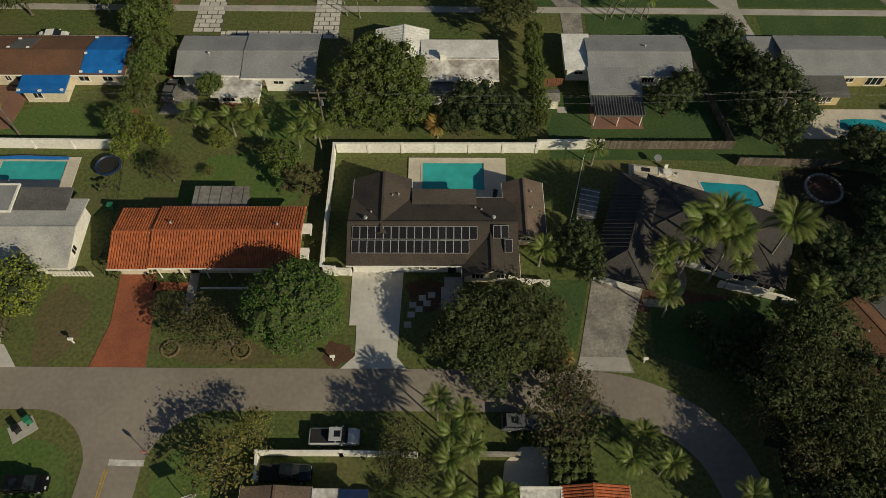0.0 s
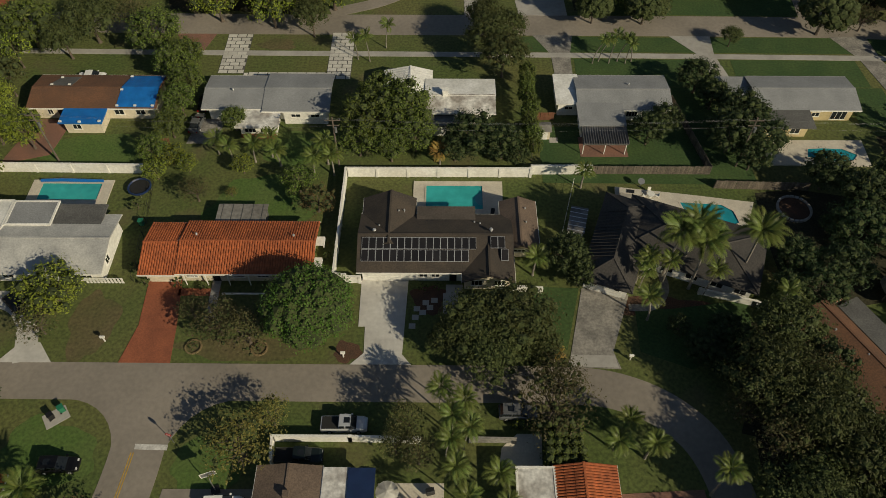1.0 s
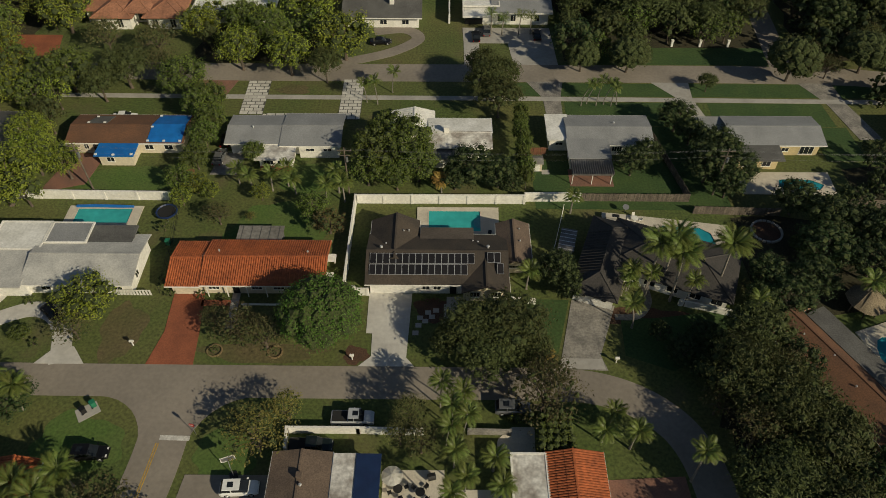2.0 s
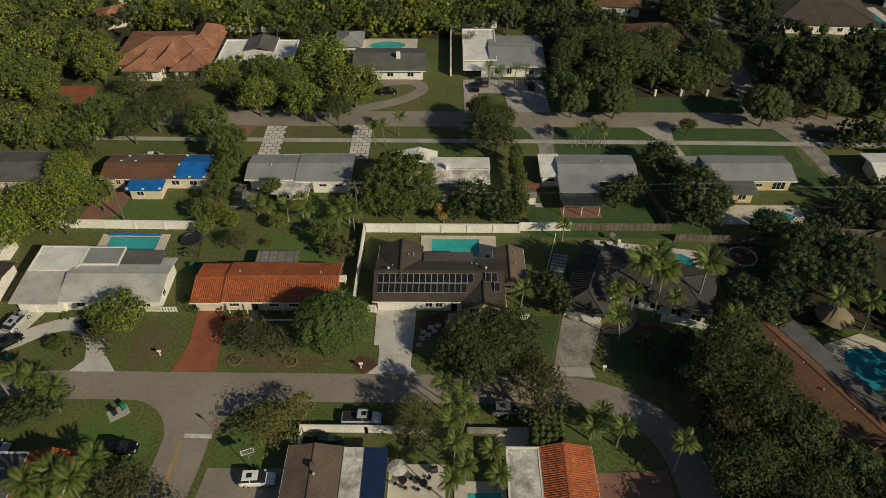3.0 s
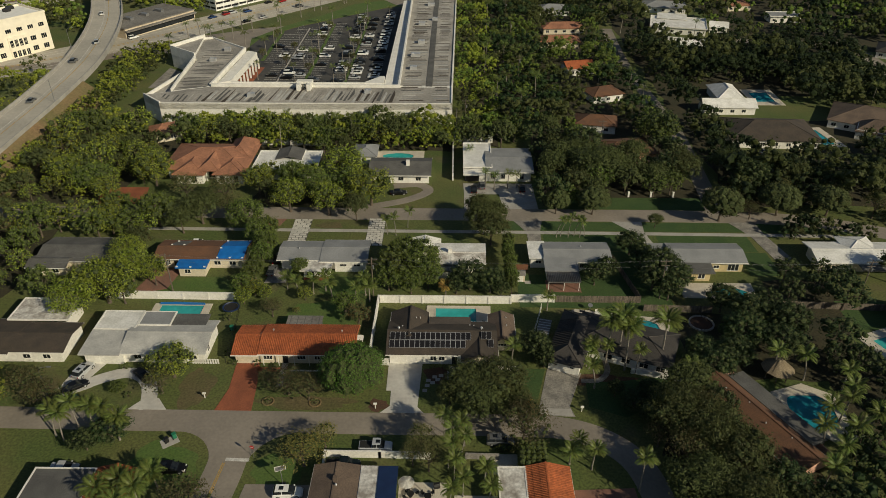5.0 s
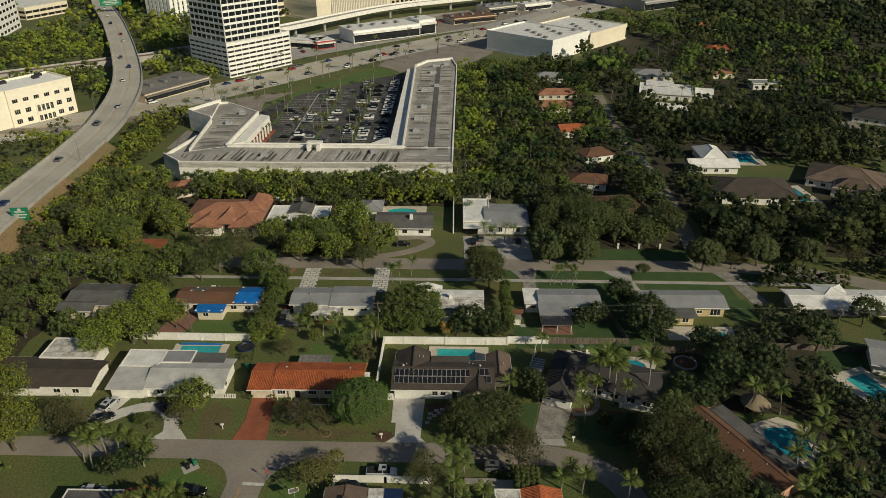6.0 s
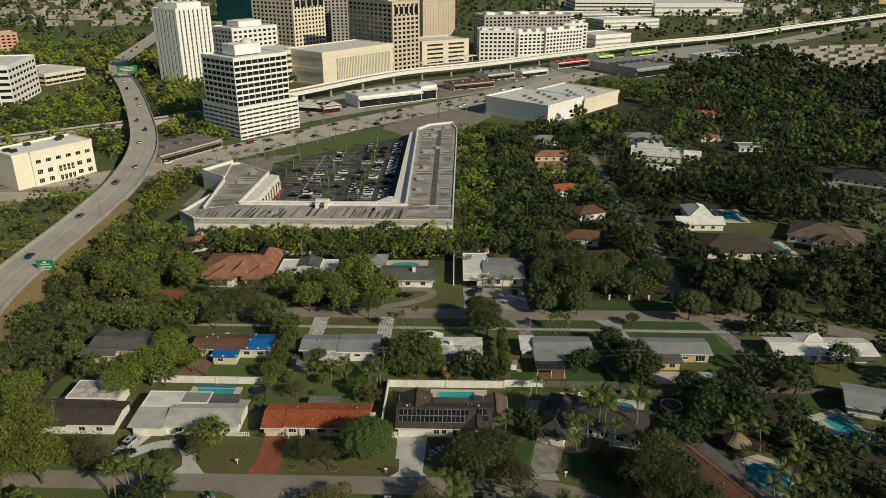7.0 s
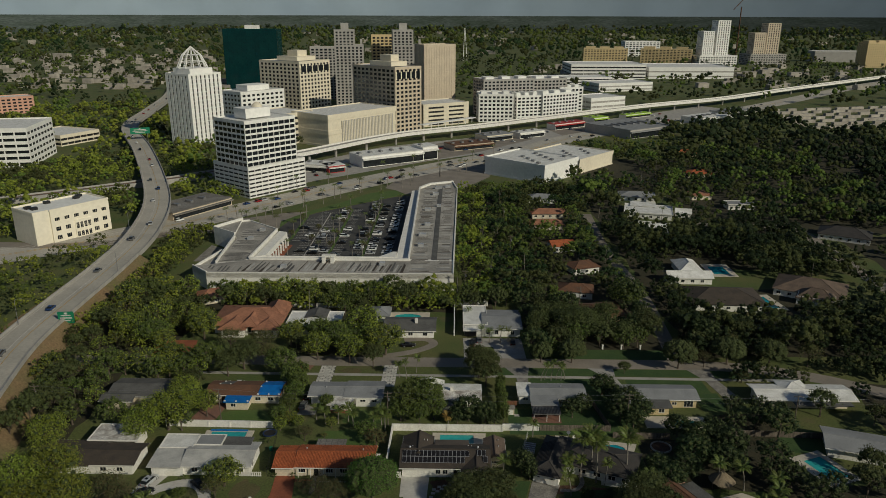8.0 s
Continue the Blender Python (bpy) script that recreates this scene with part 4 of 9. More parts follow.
walls(e, -26.6, -19.4, 79.9, 81.4, 2.8, WHITE)
gable_roof(e, -40.3, -30.0, 80.2, 88.8, 2.95, 3.75, GREY_ROOF, ridge=84.6)
gable_roof(e, -30.1, -18.8, 79.6, 89.4, 3.0, 3.85, GREY_ROOF, ridge=84.6, label="eastern half of the grey roof")
walls(e, -33.4, -27.6, 76.8, 81, 2.3, WHITE)
flat_roof(e, -34.2, -27.0, 76.2, 80.3, 2.55, STAINED_ROOF, "grey patchy porch roof", tilt=0.25)
for x in (-31.8, -29.2):
    window(e, x, 76.8, 0.9, 1.9, 1.1, bars=2)
part("flower_box", boxes((-33.4, -27.6, 76.2, 76.75, 0, 0.6)), RED_PAVE, e, "red brick planter")
for x in (-24.6, -21.4):
    window(e, x, 79.9, 1.5, 1.6, 0.7, bars=1)
vent(e, -35.4, 84.0, 3.65)
slab("patio", [(-42.4, 75.0), (-37.4, 75.0), (-37.0, 81.0), (-41.6, 81.0)], 0.05, DIRTY_CONCRETE, "grey concrete yard slab", "patio")

# the white house half hidden by trees
e = house("white low house with ribbed metal roofs", -11, 9, 78, 91)
walls(e, -9.4, -2.6, 84.4, 90, 2.7, WHITE)
r = gable_roof(e, -10.2, -1.8, 83.6, 90.6, 2.9, 3.9, WHITE_ROOF, "y", -5.6, "ribbed white metal roof")
tile_ribs(r, -10.2, -1.8, 83.6, 90.6, 2.9, 3.9, -5.6, 0.6, 0.06, WHITE_ROOF, "y")
walls(e, -2.6, 8.2, 80, 87, 2.8, WHITE)
gable_roof(e, -2.9, 8.9, 79.4, 87.6, 2.95, 3.55, STAINED_ROOF, ridge=83.4)
flat_roof(e, -3.0, 9.0, 83.2, 87.8, 3.62, WHITE_ROOF, "smooth cream flat roof", tilt=-0.3)
part("chimney", boxes((0.0, 0.9, 83.0, 83.8, 3.2, 4.6), (-0.1, 1.0, 82.9, 83.9, 4.6, 4.72)), WHITE, e)
walls(e, -2.4, 1.6, 77.2, 80, 2.3, WHITE)
flat_roof(e, -2.8, 2.0, 76.8, 80.2, 2.5, TIN, "tin lean-to roof")
for x in (4, 6.6):
    window(e, x, 80.0, 0.9, 1.4, 1.1)

# the grey ridged house with a tin porch
e = house("white house with a grey shingle roof and tin porch", 19, 39.5, 72.5, 90)
walls(e, 23.4, 37.8, 81.2, 88.6, 2.8, WHITE, ("x", 3.6, 84.8))
gable_roof(e, 22.6, 38.6, 80.4, 89.4, 2.95, 3.8, GREY_ROOF, ridge=84.8)
walls(e, 19.6, 23.2, 82.4, 88.8, 2.7, WHITE)
flat_roof(e, 19.1, 23.4, 81.8, 89.5, 3.0, WHITE_ROOF, "white flat annex roof", tilt=0.1)
walls(e, 23.0, 29.4, 77.0, 81.4, 2.5, WHITE)
flat_roof(e, 22.4, 30.2, 76.6, 82.0, 3.0, GREY_ROOF, "grey porch roof", tilt=0.25)
r = flat_roof(e, 22.7, 30.0, 72.8, 76.8, 2.5, TIN, "dark corrugated tin awning", tilt=0.3)
for k in range(19):
    o = part("roof_rib", boxes((22.8 + k * 0.4, 22.9 + k * 0.4, 72.8, 76.75, 2.52, 2.86)), TIN, r)
    o.matrix_parent_inverse.identity()
for x in (22.9, 26.4, 29.8):
    part("porch_post", boxes((x - 0.06, x + 0.06, 72.95, 73.07, 0, 2.4)), WHITE, e)
for x in (32.0, 35.4):
    window(e, x, 81.2, 0.9, 1.9, 1.2, bars=3)
window(e, 21.4, 82.4, 1.3, 1.4, 0.7)
vent(e, 31.8, 86.2, 3.5, 0.16, 0.4)
slab("patio", [(22.6, 72.4), (30.4, 72.4), (30.4, 77), (22.6, 77)], 0.05, BRICK_PAVE, "dark red brick porch floor", "patio")

# the long grey house with yellow walls
e = house("yellow bungalow with a long grey roof", 48, 71, 76, 90)
walls(e, 53.4, 69.4, 81.4, 88.4, 2.8, YELLOW, ("x", 3.5, 85.0))
gable_roof(e, 52.6, 70.2, 80.6, 89.4, 2.95, 3.85, GREY_ROOF, ridge=85.2)
flat_roof(e, 48.4, 53.0, 84.0, 89.3, 2.8, GREY_ROOF, "grey carport roof", tilt=0.1)
walls(e, 48.9, 52.8, 87.6, 88.8, 2.6, YELLOW)
for x in (48.8, 52.6):
    part("porch_post", boxes((x - 0.06, x + 0.06, 84.2, 84.32, 0, 2.6)), WHITE, e)
walls(e, 53.6, 60.6, 77.4, 81.4, 2.5, YELLOW)
flat_roof(e, 53.0, 61.4, 76.6, 81.2, 2.7, DARK_GREY_ROOF, "dark weathered annex roof", tilt=0.3)
for x in (55.0, 58.6):
    window(e, x, 77.4, 0.7, 1.6, 1.3, bars=1)
window(e, 63.2, 81.4, 0.9, 1.4, 0.9)
window(e, 67.2, 81.4, 0.3, 2.6, 1.9, bars=2)
pool("small kidney-shaped pool behind the yellow house", [(59.5, 72.4), (63, 71.4), (67, 71.6), (68.2, 73.0), (66, 74.4), (62.5, 74.6), (60.2, 74.4)],
     [(53, 70.6), (69.5, 70.4), (69.8, 76.4), (53, 76.4)], DEEP_POOL, "worn brick-toned pool deck")

# the white-roofed long house further along the rear street
e = house("long house with a bright white roof", 86, 116, 80, 93)
walls(e, 87.6, 112, 82.0, 89, 2.8, CREAM)
gable_roof(e, 86.6, 114.5, 81, 90.6, 2.95, 3.9, WHITE_ROOF)
hip_roof(e, 95, 103, 85, 92.6, 3.3, 4.6, WHITE_ROOF, "raised white hip over the entrance")
flat_roof(e, 96, 112, 78.6, 81.8, 2.7, DARK_GREY_ROOF, "dark screened porch roof")
for x in (89.5, 93):
    window(e, x, 82, 0.8, 1.5, 1.2)

# the dark tiled house at an angle, with the stone deck
e = thing("house", "white house with a dark slate-tiled hip roof", "house", (25.5, 53.0, 0), -20)
clear(18, 47, 43, 62)
walls(e, -3.0, 3.0, -7.9, 7.4, 2.7, WHITE)
r = hip_roof(e, -3.7, 3.7, -8.7, 8.4, 2.85, 4.7, SLATE_ROOF, hip=3.6)
for k in range(15):
    s = -4.6 + 0.62 * k
    part("tile_course", made(tube, [(-3.66, s, 2.93), (-0.12, s, 4.74)], [0.07, 0.07], 4), SLATE_ROOF, r)
front_door(e, 0, -7.9, 4.6, 2.1, WHITE, "garage_door")
for x in (-1.6, 1.6):
    part("garage_light", boxes((x - 0.35, x + 0.35, -8.0, -7.9, 1.5, 1.8)), GLASS, e, "small dark garage window")
e = thing("house", "white wing of a house under a dark slate roof", "house", (35.7, 52.7, 0), -22)
walls(e, -7.6, 9.6, -5.0, 5.0, 2.7, WHITE)
hip_roof(e, -9.8, 10.4, -5.8, 5.8, 2.86, 4.72, SLATE_ROOF)
for x in (-2, 1.5, 5, 8.2):
    window(e, x, -5.0, 0.8, 1.7, 1.2)
vent(e, -2.4, 2.4, 3.9)
pool("blue swimming pool with an angled corner", [(37.4, 59.6), (42.8, 57.2), (45.2, 58.4), (44.8, 60.8), (43.2, 62.1), (36.7, 62.6)],
     [(26.8, 61.8), (33.5, 59.2), (45.6, 56.2), (48.3, 62.6), (38, 64.2), (27.2, 65.7)], DEEP_POOL)

# the rust-roofed house beside the kidney pool
e = thing("house", "house with a rust-brown shingle roof and a flat grey strip", "house", (56.6, 31.2, 0), -63)
clear(46, 66, 19, 44)
walls(e, -11.6, 10.8, -4.6, 3.6, 2.8, PINK)
gable_roof(e, -12.2, 11.6, -5.6, 2.0, 2.9, 4.1, RUST_ROOF, ridge=-0.6)
flat_roof(e, -10.8, 8.4, 1.6, 5.2, 3.2, DARK_GREY_ROOF, "weathered grey flat patio roof", tilt=-0.2)
walls(e, -10.4, 8.2, 3.6, 4.8, 2.6, WHITE)
for x, y in ((-8, -2), (-3.4, -1), (1.5, -2.2), (6, -1)):
    vent(e, x, y, 3.7, 0.13, 0.4)
KID = [(66.5 + 3.6 * math.cos(a) + (1.1 if math.cos(a) > 0 else 0), 35.4 + (5.6 + 1.2 * math.cos(2 * a)) * math.sin(a)) for a in (2 * math.pi * k / 18 for k in range(18))]
pool("kidney-shaped turquoise pool beside palms", KID, [(61.2, 40.6), (63.4, 33), (68.4, 27.6), (72.6, 29), (72.8, 40), (68, 43)], DEEP_POOL)

# houses at the near end of the street
e = house("house with a brown gable roof and patched flat roofs", -21.5, -7, 2, 20)
walls(e, -20.6, -8.2, 2, 18.6, 2.7, WHITE)
gable_roof(e, -21.2, -13.6, 2, 19.4, 2.9, 3.7, LIGHT_BROWN_ROOF, "y", -17.4)
flat_roof(e, -13.5, -10.4, 2, 19.2, 3.0, STAINED_ROOF, "stained white flat roof")
flat_roof(e, -10.6, -7.5, 2, 19.1, 3.12, NAVY_TARP, "navy blue tarpaulin over the flat roof")
vent(e, -17.0, 14.6, 3.6, 0.2, 0.5)
part("chimney", boxes((-17.6, -16.9, 15.4, 16.1, 3.3, 4.3)), LIGHT_BROWN_ROOF, e)
slab("patio", [(-7.4, 4), (0.4, 4), (0.4, 18.4), (-7.4, 18.4)], 0.06, DECK, "pale stone patio with garden furniture", "patio")
e = house("house with a red tiled gable and a stained white roof", 8, 21, 2, 20.4)
walls(e, 9.2, 19.6, 2, 18.8, 2.7, WHITE)
flat_roof(e, 8.6, 13.2, 2, 19.4, 3.05, STAINED_ROOF, "flaking white flat roof", 0.06)
r = gable_roof(e, 13.0, 20.4, 2, 19.6, 2.95, 4.0, TERRACOTTA, "y", 16.4)
tile_ribs(r, 13.0, 20.4, 2, 19.6, 2.95, 4.0, 16.4, 0.34, 0.12, TERRACOTTA, "y")
pool("small blue garden swimming pool", rect(3.2, 8.0, 6, 14.2), rect(1.6, 8.6, 4, 15.8))
slab("patio", [(7.0, 20.2), (12.2, 20.2), (12.4, 24.6), (9.4, 24.6), (7.4, 22.8)], 0.06, DECK, "pale stone garden patio", "patio")
e = house("house with a grey flat roof and a red tiled wing", -67, -50, 2, 19)
walls(e, -65.5, -51, 2, 17.6, 2.7, WHITE)
flat_roof(e, -66.4, -56.2, 2, 18.0, 3.0, DARK_GREY_ROOF, "grey flat roof", 0.1)
r = gable_roof(e, -56.4, -49.6, 2, 18.2, 2.95, 4.0, TERRACOTTA, "y", -52.8)
tile_ribs(r, -56.4, -49.6, 2, 18.2, 2.95, 4.0, -52.8, 0.34, 0.12, TERRACOTTA, "y")
e = thing("house", "pale house with a screened roof beside a pool", "house", (103, 60, 0), -18)
clear(94, 115, 52, 70)
walls(e, -7, 8, -4, 5, 2.8, WHITE)
gable_roof(e, -8, 9, -5, 6, 2.95, 4.0, GREY_ROOF)
pool("rectangular turquoise pool by a pale deck", rect(89.4, 95.0, 48.5, 57.5, 22), rect(87.2, 96.6, 46.6, 59.6, 22))

# houses beyond the rear street
e = house("cream villa with an orange tiled hip roof", -86, -57, 124, 147)
walls(e, -82, -60, 128, 143, 3.4, WHITE)
hip_roof(e, -83.5, -58.5, 126.5, 145, 3.5, 6.4, ORANGE_TILE)
hip_roof(e, -79.5, -70, 123.6, 136, 3.3, 5.4, ORANGE_TILE, "front tiled wing")
hip_roof(e, -72.6, -66.2, 125.0, 137, 3.9, 6.0, ORANGE_TILE, "tiled entrance roof")
hip_roof(e, -67.4, -59.2, 134, 148.4, 3.5, 6.2, ORANGE_TILE, "tiled rear wing")
hip_roof(e, -68, -58.6, 123.8, 136, 3.3, 5.2, ORANGE_TILE, "front tiled wing")
walls(e, -78.6, -71, 124.6, 128, 3.2, WHITE)
walls(e, -67, -59.6, 124.8, 128, 3.2, WHITE)
for x in (-77, -73.4, -65.4, -61.4):
    window(e, x, 124.6, 0.5, 1.3, 2.1)
window(e, -69.2, 128, 0.4, 2.4, 2.6)
for x in (-70.5, -67.9):
    part("column", made(tube, [(x, 126.6, 0), (x, 126.6, 3.3)], [0.22, 0.2], 10), WHITE, e)
e = house("white flat-roofed house among trees", -58, -36, 126, 142)
walls(e, -57, -40, 127.6, 140, 3.0, WHITE)
flat_roof(e, -57.6, -38.6, 127, 140.4, 3.3, WHITE_ROOF, "white flat roof", 0.2)
gable_roof(e, -52, -44, 134, 141.6, 3.5, 4.6, DARK_GREY_ROOF, "y")
for x in (-54, -49, -44):
    window(e, x, 127.6, 0.9, 1.6, 1.3)
e = house("dark-roofed house with a chimney and pool behind", -24, -5, 124, 138)
walls(e, -22.4, -6, 126, 136, 2.8, WHITE)
gable_roof(e, -23.4, -5.2, 125, 137, 2.95, 4.6, DARK_GREY_ROOF)
part("chimney", boxes((-12.6, -11.6, 129, 130, 3, 5.6)), WHITE, e)
for x in (-19, -14, -9):
    window(e, x, 126, 0.8, 1.6, 1.2)
pool("dark oval pool behind a house", [(-16 + 5 * math.cos(a), 144 + 2.4 * math.sin(a)) for a in (2 * math.pi * k / 14 for k in range(14))], rect(-24, -8, 139.6, 148))
e = house("grey screened pool house", -30, -22, 138, 148, "pool_house")
walls(e, -29, -22.6, 139, 147, 2.5, WHITE)
hip_roof(e, -29.6, -22, 138.4, 147.6, 2.6, 3.9, GREY_ROOF)
e = house("white modern house with a pale grey roof", 3, 25, 124, 147)
walls(e, 4.6, 23.6, 127.6, 143, 3.2, WHITE)
flat_roof(e, 4.0, 12.5, 129, 146.4, 3.7, WHITE_ROOF, "white flat roof", 0.2)
gable_roof(e, 10.5, 24.4, 126.6, 143.4, 3.4, 4.3, GREY_ROOF, "x")
flat_roof(e, 4.0, 10.6, 125.4, 130, 3.1, WHITE_ROOF, "white carport roof", 0.15)
for x in (12.6, 15.6, 21):
    window(e, x, 127.6, 0.8, 1.2, 1.6)
front_door(e, 6.6, 127.6, 4, 2.2, METAL_DARK, "garage_door")


def simple_house(label, cx, cy, w, d, rot, wall_mat, roof_mat, style="hip", ze=2.9, zr=4.8, wing=None):
    """A house seen far off: walls, windows and its roof, with an optional wing (x0, x1, y0, y1)."""
    e = thing("house", label, "house", (cx, cy, 0), rot)
    r = math.hypot(w, d) / 2
    clear(cx - r * 0.85, cx + r * 0.85, cy - r * 0.85 - 3, cy + r * 0.85)
    walls(e, -w / 2 + 0.6, w / 2 - 0.6, -d / 2 + 0.6, d / 2 - 0.6, ze - 0.1, wall_mat)
    if style == "hip":
        hip_roof(e, -w / 2, w / 2, -d / 2, d / 2, ze, zr, roof_mat)
    elif style == "gable":
        gable_roof(e, -w / 2, w / 2, -d / 2, d / 2, ze, zr, roof_mat)
    else:
        flat_roof(e, -w / 2, w / 2, -d / 2, d / 2, ze + 0.3, roof_mat, "", 0.3)
    if wing:
        x0, x1, y0, y1 = wing
        walls(e, x0 + 0.5, x1 - 0.5, y0 + 0.5, y1 - 0.5, ze + 0.5, wall_mat)
        (hip_roof if style == "hip" else flat_roof)(e, x0, x1, y0, y1, *((ze, zr - 0.3, roof_mat) if style == "hip" else (ze + 0.9, roof_mat)))
    for k in range(int(w / 4)):
        window(e, -w / 2 + 2.4 + 4 * k, -d / 2 + 0.6, 0.8, 1.5, 1.2)
    return e


simple_house("red-roofed house hidden by oaks", 54, 146, 18, 13, 10, PINK, RUST_ROOF)
simple_house("small house with a maroon roof", 49, 168, 14, 10, -10, WHITE, RUST_ROOF)
simple_house("maroon-roofed house under trees", 56, 196, 13, 10, 20, WHITE, RUST_ROOF)
simple_house("house with a bright orange tiled roof", 51, 226, 12, 10, 12, WHITE, TERRACOTTA, "gable")
simple_house("long terracotta-roofed house among palms", 48, 262, 18, 9, 0, CREAM, ORANGE_TILE)
simple_house("low tiled house with pale walls", 52, 284, 20, 9, 4, CREAM, ORANGE_TILE)
simple_house("white low house with a grey roof", 52, 318, 16, 10, -5, WHITE, GREY_ROOF)
simple_house("bright white modern house with stepped flat roofs", 108, 290, 26, 20, -14, WHITE, WHITE_ROOF, "flat", wing=(-10, 4, 4, 14))
simple_house("pale house with solar panels on its hip roof", 110, 326, 22, 14, -10, WHITE, GREY_ROOF)
simple_house("white wing with a pitched roof", 126, 286, 9, 7, -14, WHITE, WHITE_ROOF, "gable")
simple_house("white-roofed house beside a shaded garden", 103, 258, 17, 9, -18, WHITE, WHITE_ROOF, "gable")
simple_house("white house with a pitched white roof and pool", 98, 184, 19, 8, 0, WHITE, WHITE_ROOF, "gable")
simple_house("tall white rear wing with a hip roof", 101, 196, 10, 15, 0, WHITE, WHITE_ROOF, "hip", zr=5.4)
clear(86, 124, 172, 208)
clear(88, 128, 143, 172)
clear(122, 164, 150, 186)
clear(176, 212, 226, 262)
simple_house("large house with a dark brown hip roof", 104, 161, 29, 19, -3, WHITE, BROWN_ROOF, zr=6)
simple_house("large villa with a brown hip roof and pool terrace", 143, 172, 26, 20, -30, WHITE, LIGHT_BROWN_ROOF, zr=6.5, wing=(-4, 10, -16, -6))
simple_house("large villa with a grey slate roof", 195, 248, 24, 16, -30, WHITE, SLATE_ROOF, zr=6)
simple_house("house with an orange hip roof among trees", 168, 392, 18, 12, 0, CREAM, TERRACOTTA)
simple_house("terracotta-roofed house far among trees", 182, 470, 16, 10, 0, CREAM, TERRACOTTA)
simple_house("tan house with a tiled roof", 148, 330, 14, 12, 10, CREAM, ORANGE_TILE)
simple_house("pale modern flat-roofed house", 164, 306, 16, 9, 0, WHITE, GREY_ROOF, "flat")
simple_house("small house with a tan roof beside palms", -93, 158, 10, 9, 30, CREAM, ORANGE_TILE)
pool("turquoise pool in a shaded garden", rect(118.5, 123.5, 155, 167, 8), rect(117, 126, 153, 169, 8), DEEP_POOL)
pool("small pool by the white house", rect(112, 119, 193, 203), rect(110, 121.5, 190, 206), DEEP_POOL)


# ---- the town beyond the gardens ----
def block(label, x, y, rot, w, d, h, floors, wall, glass=GLASS, bays=(0, 0), band=0.45, z0=0.0, e=None, pier=0.35, category="building", name="office_building", roof=WHITE_ROOF, far_frame=False):
    """A building from its front corner: a glazed core behind floor bands and piers, a parapet and a roof. (w along local x, d along local y)"""
    e = e or thing(name, label, category, (x, y, 0), rot)
    c = bmesh.new()
    box(c, 0.45, w - 0.45, 0.45, d - 0.45, z0, z0 + h - 0.5)
    part("glazing", c, glass, e)
    fh = h / floors
    far = bmesh.new() if y > 560 or far_frame else None
    def piece(nm, q):
        if far is not None:
            box(far, *q)
        else:
            part(nm, boxes(q), wall, e)
    for k in range(floors + 1):
        z = z0 + k * fh
        piece("floor_band", (0, w, 0, d, max(z - fh * band / 2, z0 - 0.05), z + fh * band / 2))
    for n, along_x in ((bays[0], True), (bays[1], False)):
        for k in range(n + 1 if n else 0):
            p = k * ((w if along_x else d) - pier) / n
            for s in (0.06, (d if along_x else w) - 0.45):
                piece("pier", (p, p + pier, s, s + 0.39, z0, z0 + h) if along_x else (s, s + 0.39, p, p + pier, z0, z0 + h))
    if far is not None:
        part("facade_frame", far, wall, e)
    t = z0 + h + fh * band / 2
    ring = bmesh.new()
    o, i = [(0, 0), (w, 0), (w, d), (0, d)], [(0.4, 0.4), (w - 0.4, 0.4), (w - 0.4, d - 0.4), (0.4, d - 0.4)]
    lv = [[ring.verts.new((*p, zz)) for p in q] for q, zz in ((o, t), (o, t + 0.9), (i, t + 0.9), (i, t))]
    for a, b in ((0, 1), (1, 2), (2, 3)):
        for k in range(4):
            ring.faces.new((lv[a][k], lv[a][(k + 1) % 4], lv[b][(k + 1) % 4], lv[b][k]))
    part("parapet", ring, wall, e)
    part("roof", boxes((0.4, w - 0.4, 0.4, d - 0.4, t - 0.05, t + 0.05)), roof, e)
    return e


def plant_room(e, x0, x1, y0, y1, z, h, mat):
    part("plant_room", boxes((x0, x1, y0, y1, z, z + h), (x0 - 0.15, x1 + 0.15, y0 - 0.15, y1 + 0.15, z + h, z + h + 0.3)), mat, e)


TOWER_WHITE = material("white_precast", (0.86, 0.85, 0.81), (0.80, 0.79, 0.75), big=0.1, fine=0.6, rough=0.8, grime=0.06)
TOWER_CREAM = material("cream_precast", (0.76, 0.69, 0.54), (0.70, 0.63, 0.49), big=0.1, fine=0.6, rough=0.85, grime=0.06)
TOWER_TAN = material("tan_precast", (0.60, 0.51, 0.385), (0.54, 0.455, 0.345), big=0.1, fine=0.6, rough=0.85, grime=0.06)
TOWER_GREY = material("grey_render", (0.42, 0.40, 0.375), (0.36, 0.345, 0.32), big=0.1, fine=0.6, rough=0.85, grime=0.06)
TOWER_YELLOW = material("yellow_render", (0.66, 0.52, 0.28), (0.58, 0.45, 0.24), big=0.1, fine=0.6, rough=0.85, grime=0.06)

TOWER_GLASS = material("blue_grey_glass", (0.03, 0.04, 0.05), (0.05, 0.06, 0.07), big=0.2, fine=0.5, rough=0.1, bump=0, grime=0.2)

# white office tower on its parking podium
e = block("white banded office tower over an open parking podium", -122, 319, 51.5, 43.6, 35, 17.5, 7, TOWER_WHITE, METAL_DARK, (9, 7), 0.56, pier=0.3)
block("", 0, 0, 0, 37.5, 31, 26, 8, TOWER_WHITE, GLASS, (9, 7), 0.34, 18.6, e, pier=0.28)
plant_room(e, 8, 26, 9, 21, 46, 5.5, TOWER_WHITE)
part("roof_dome", made(tube, [(20, 14, 51.8), (20, 14, 53.2), (20, 14, 54.6)], [3.2, 2.9, 0.8], 12), TOWER_CREAM, e)
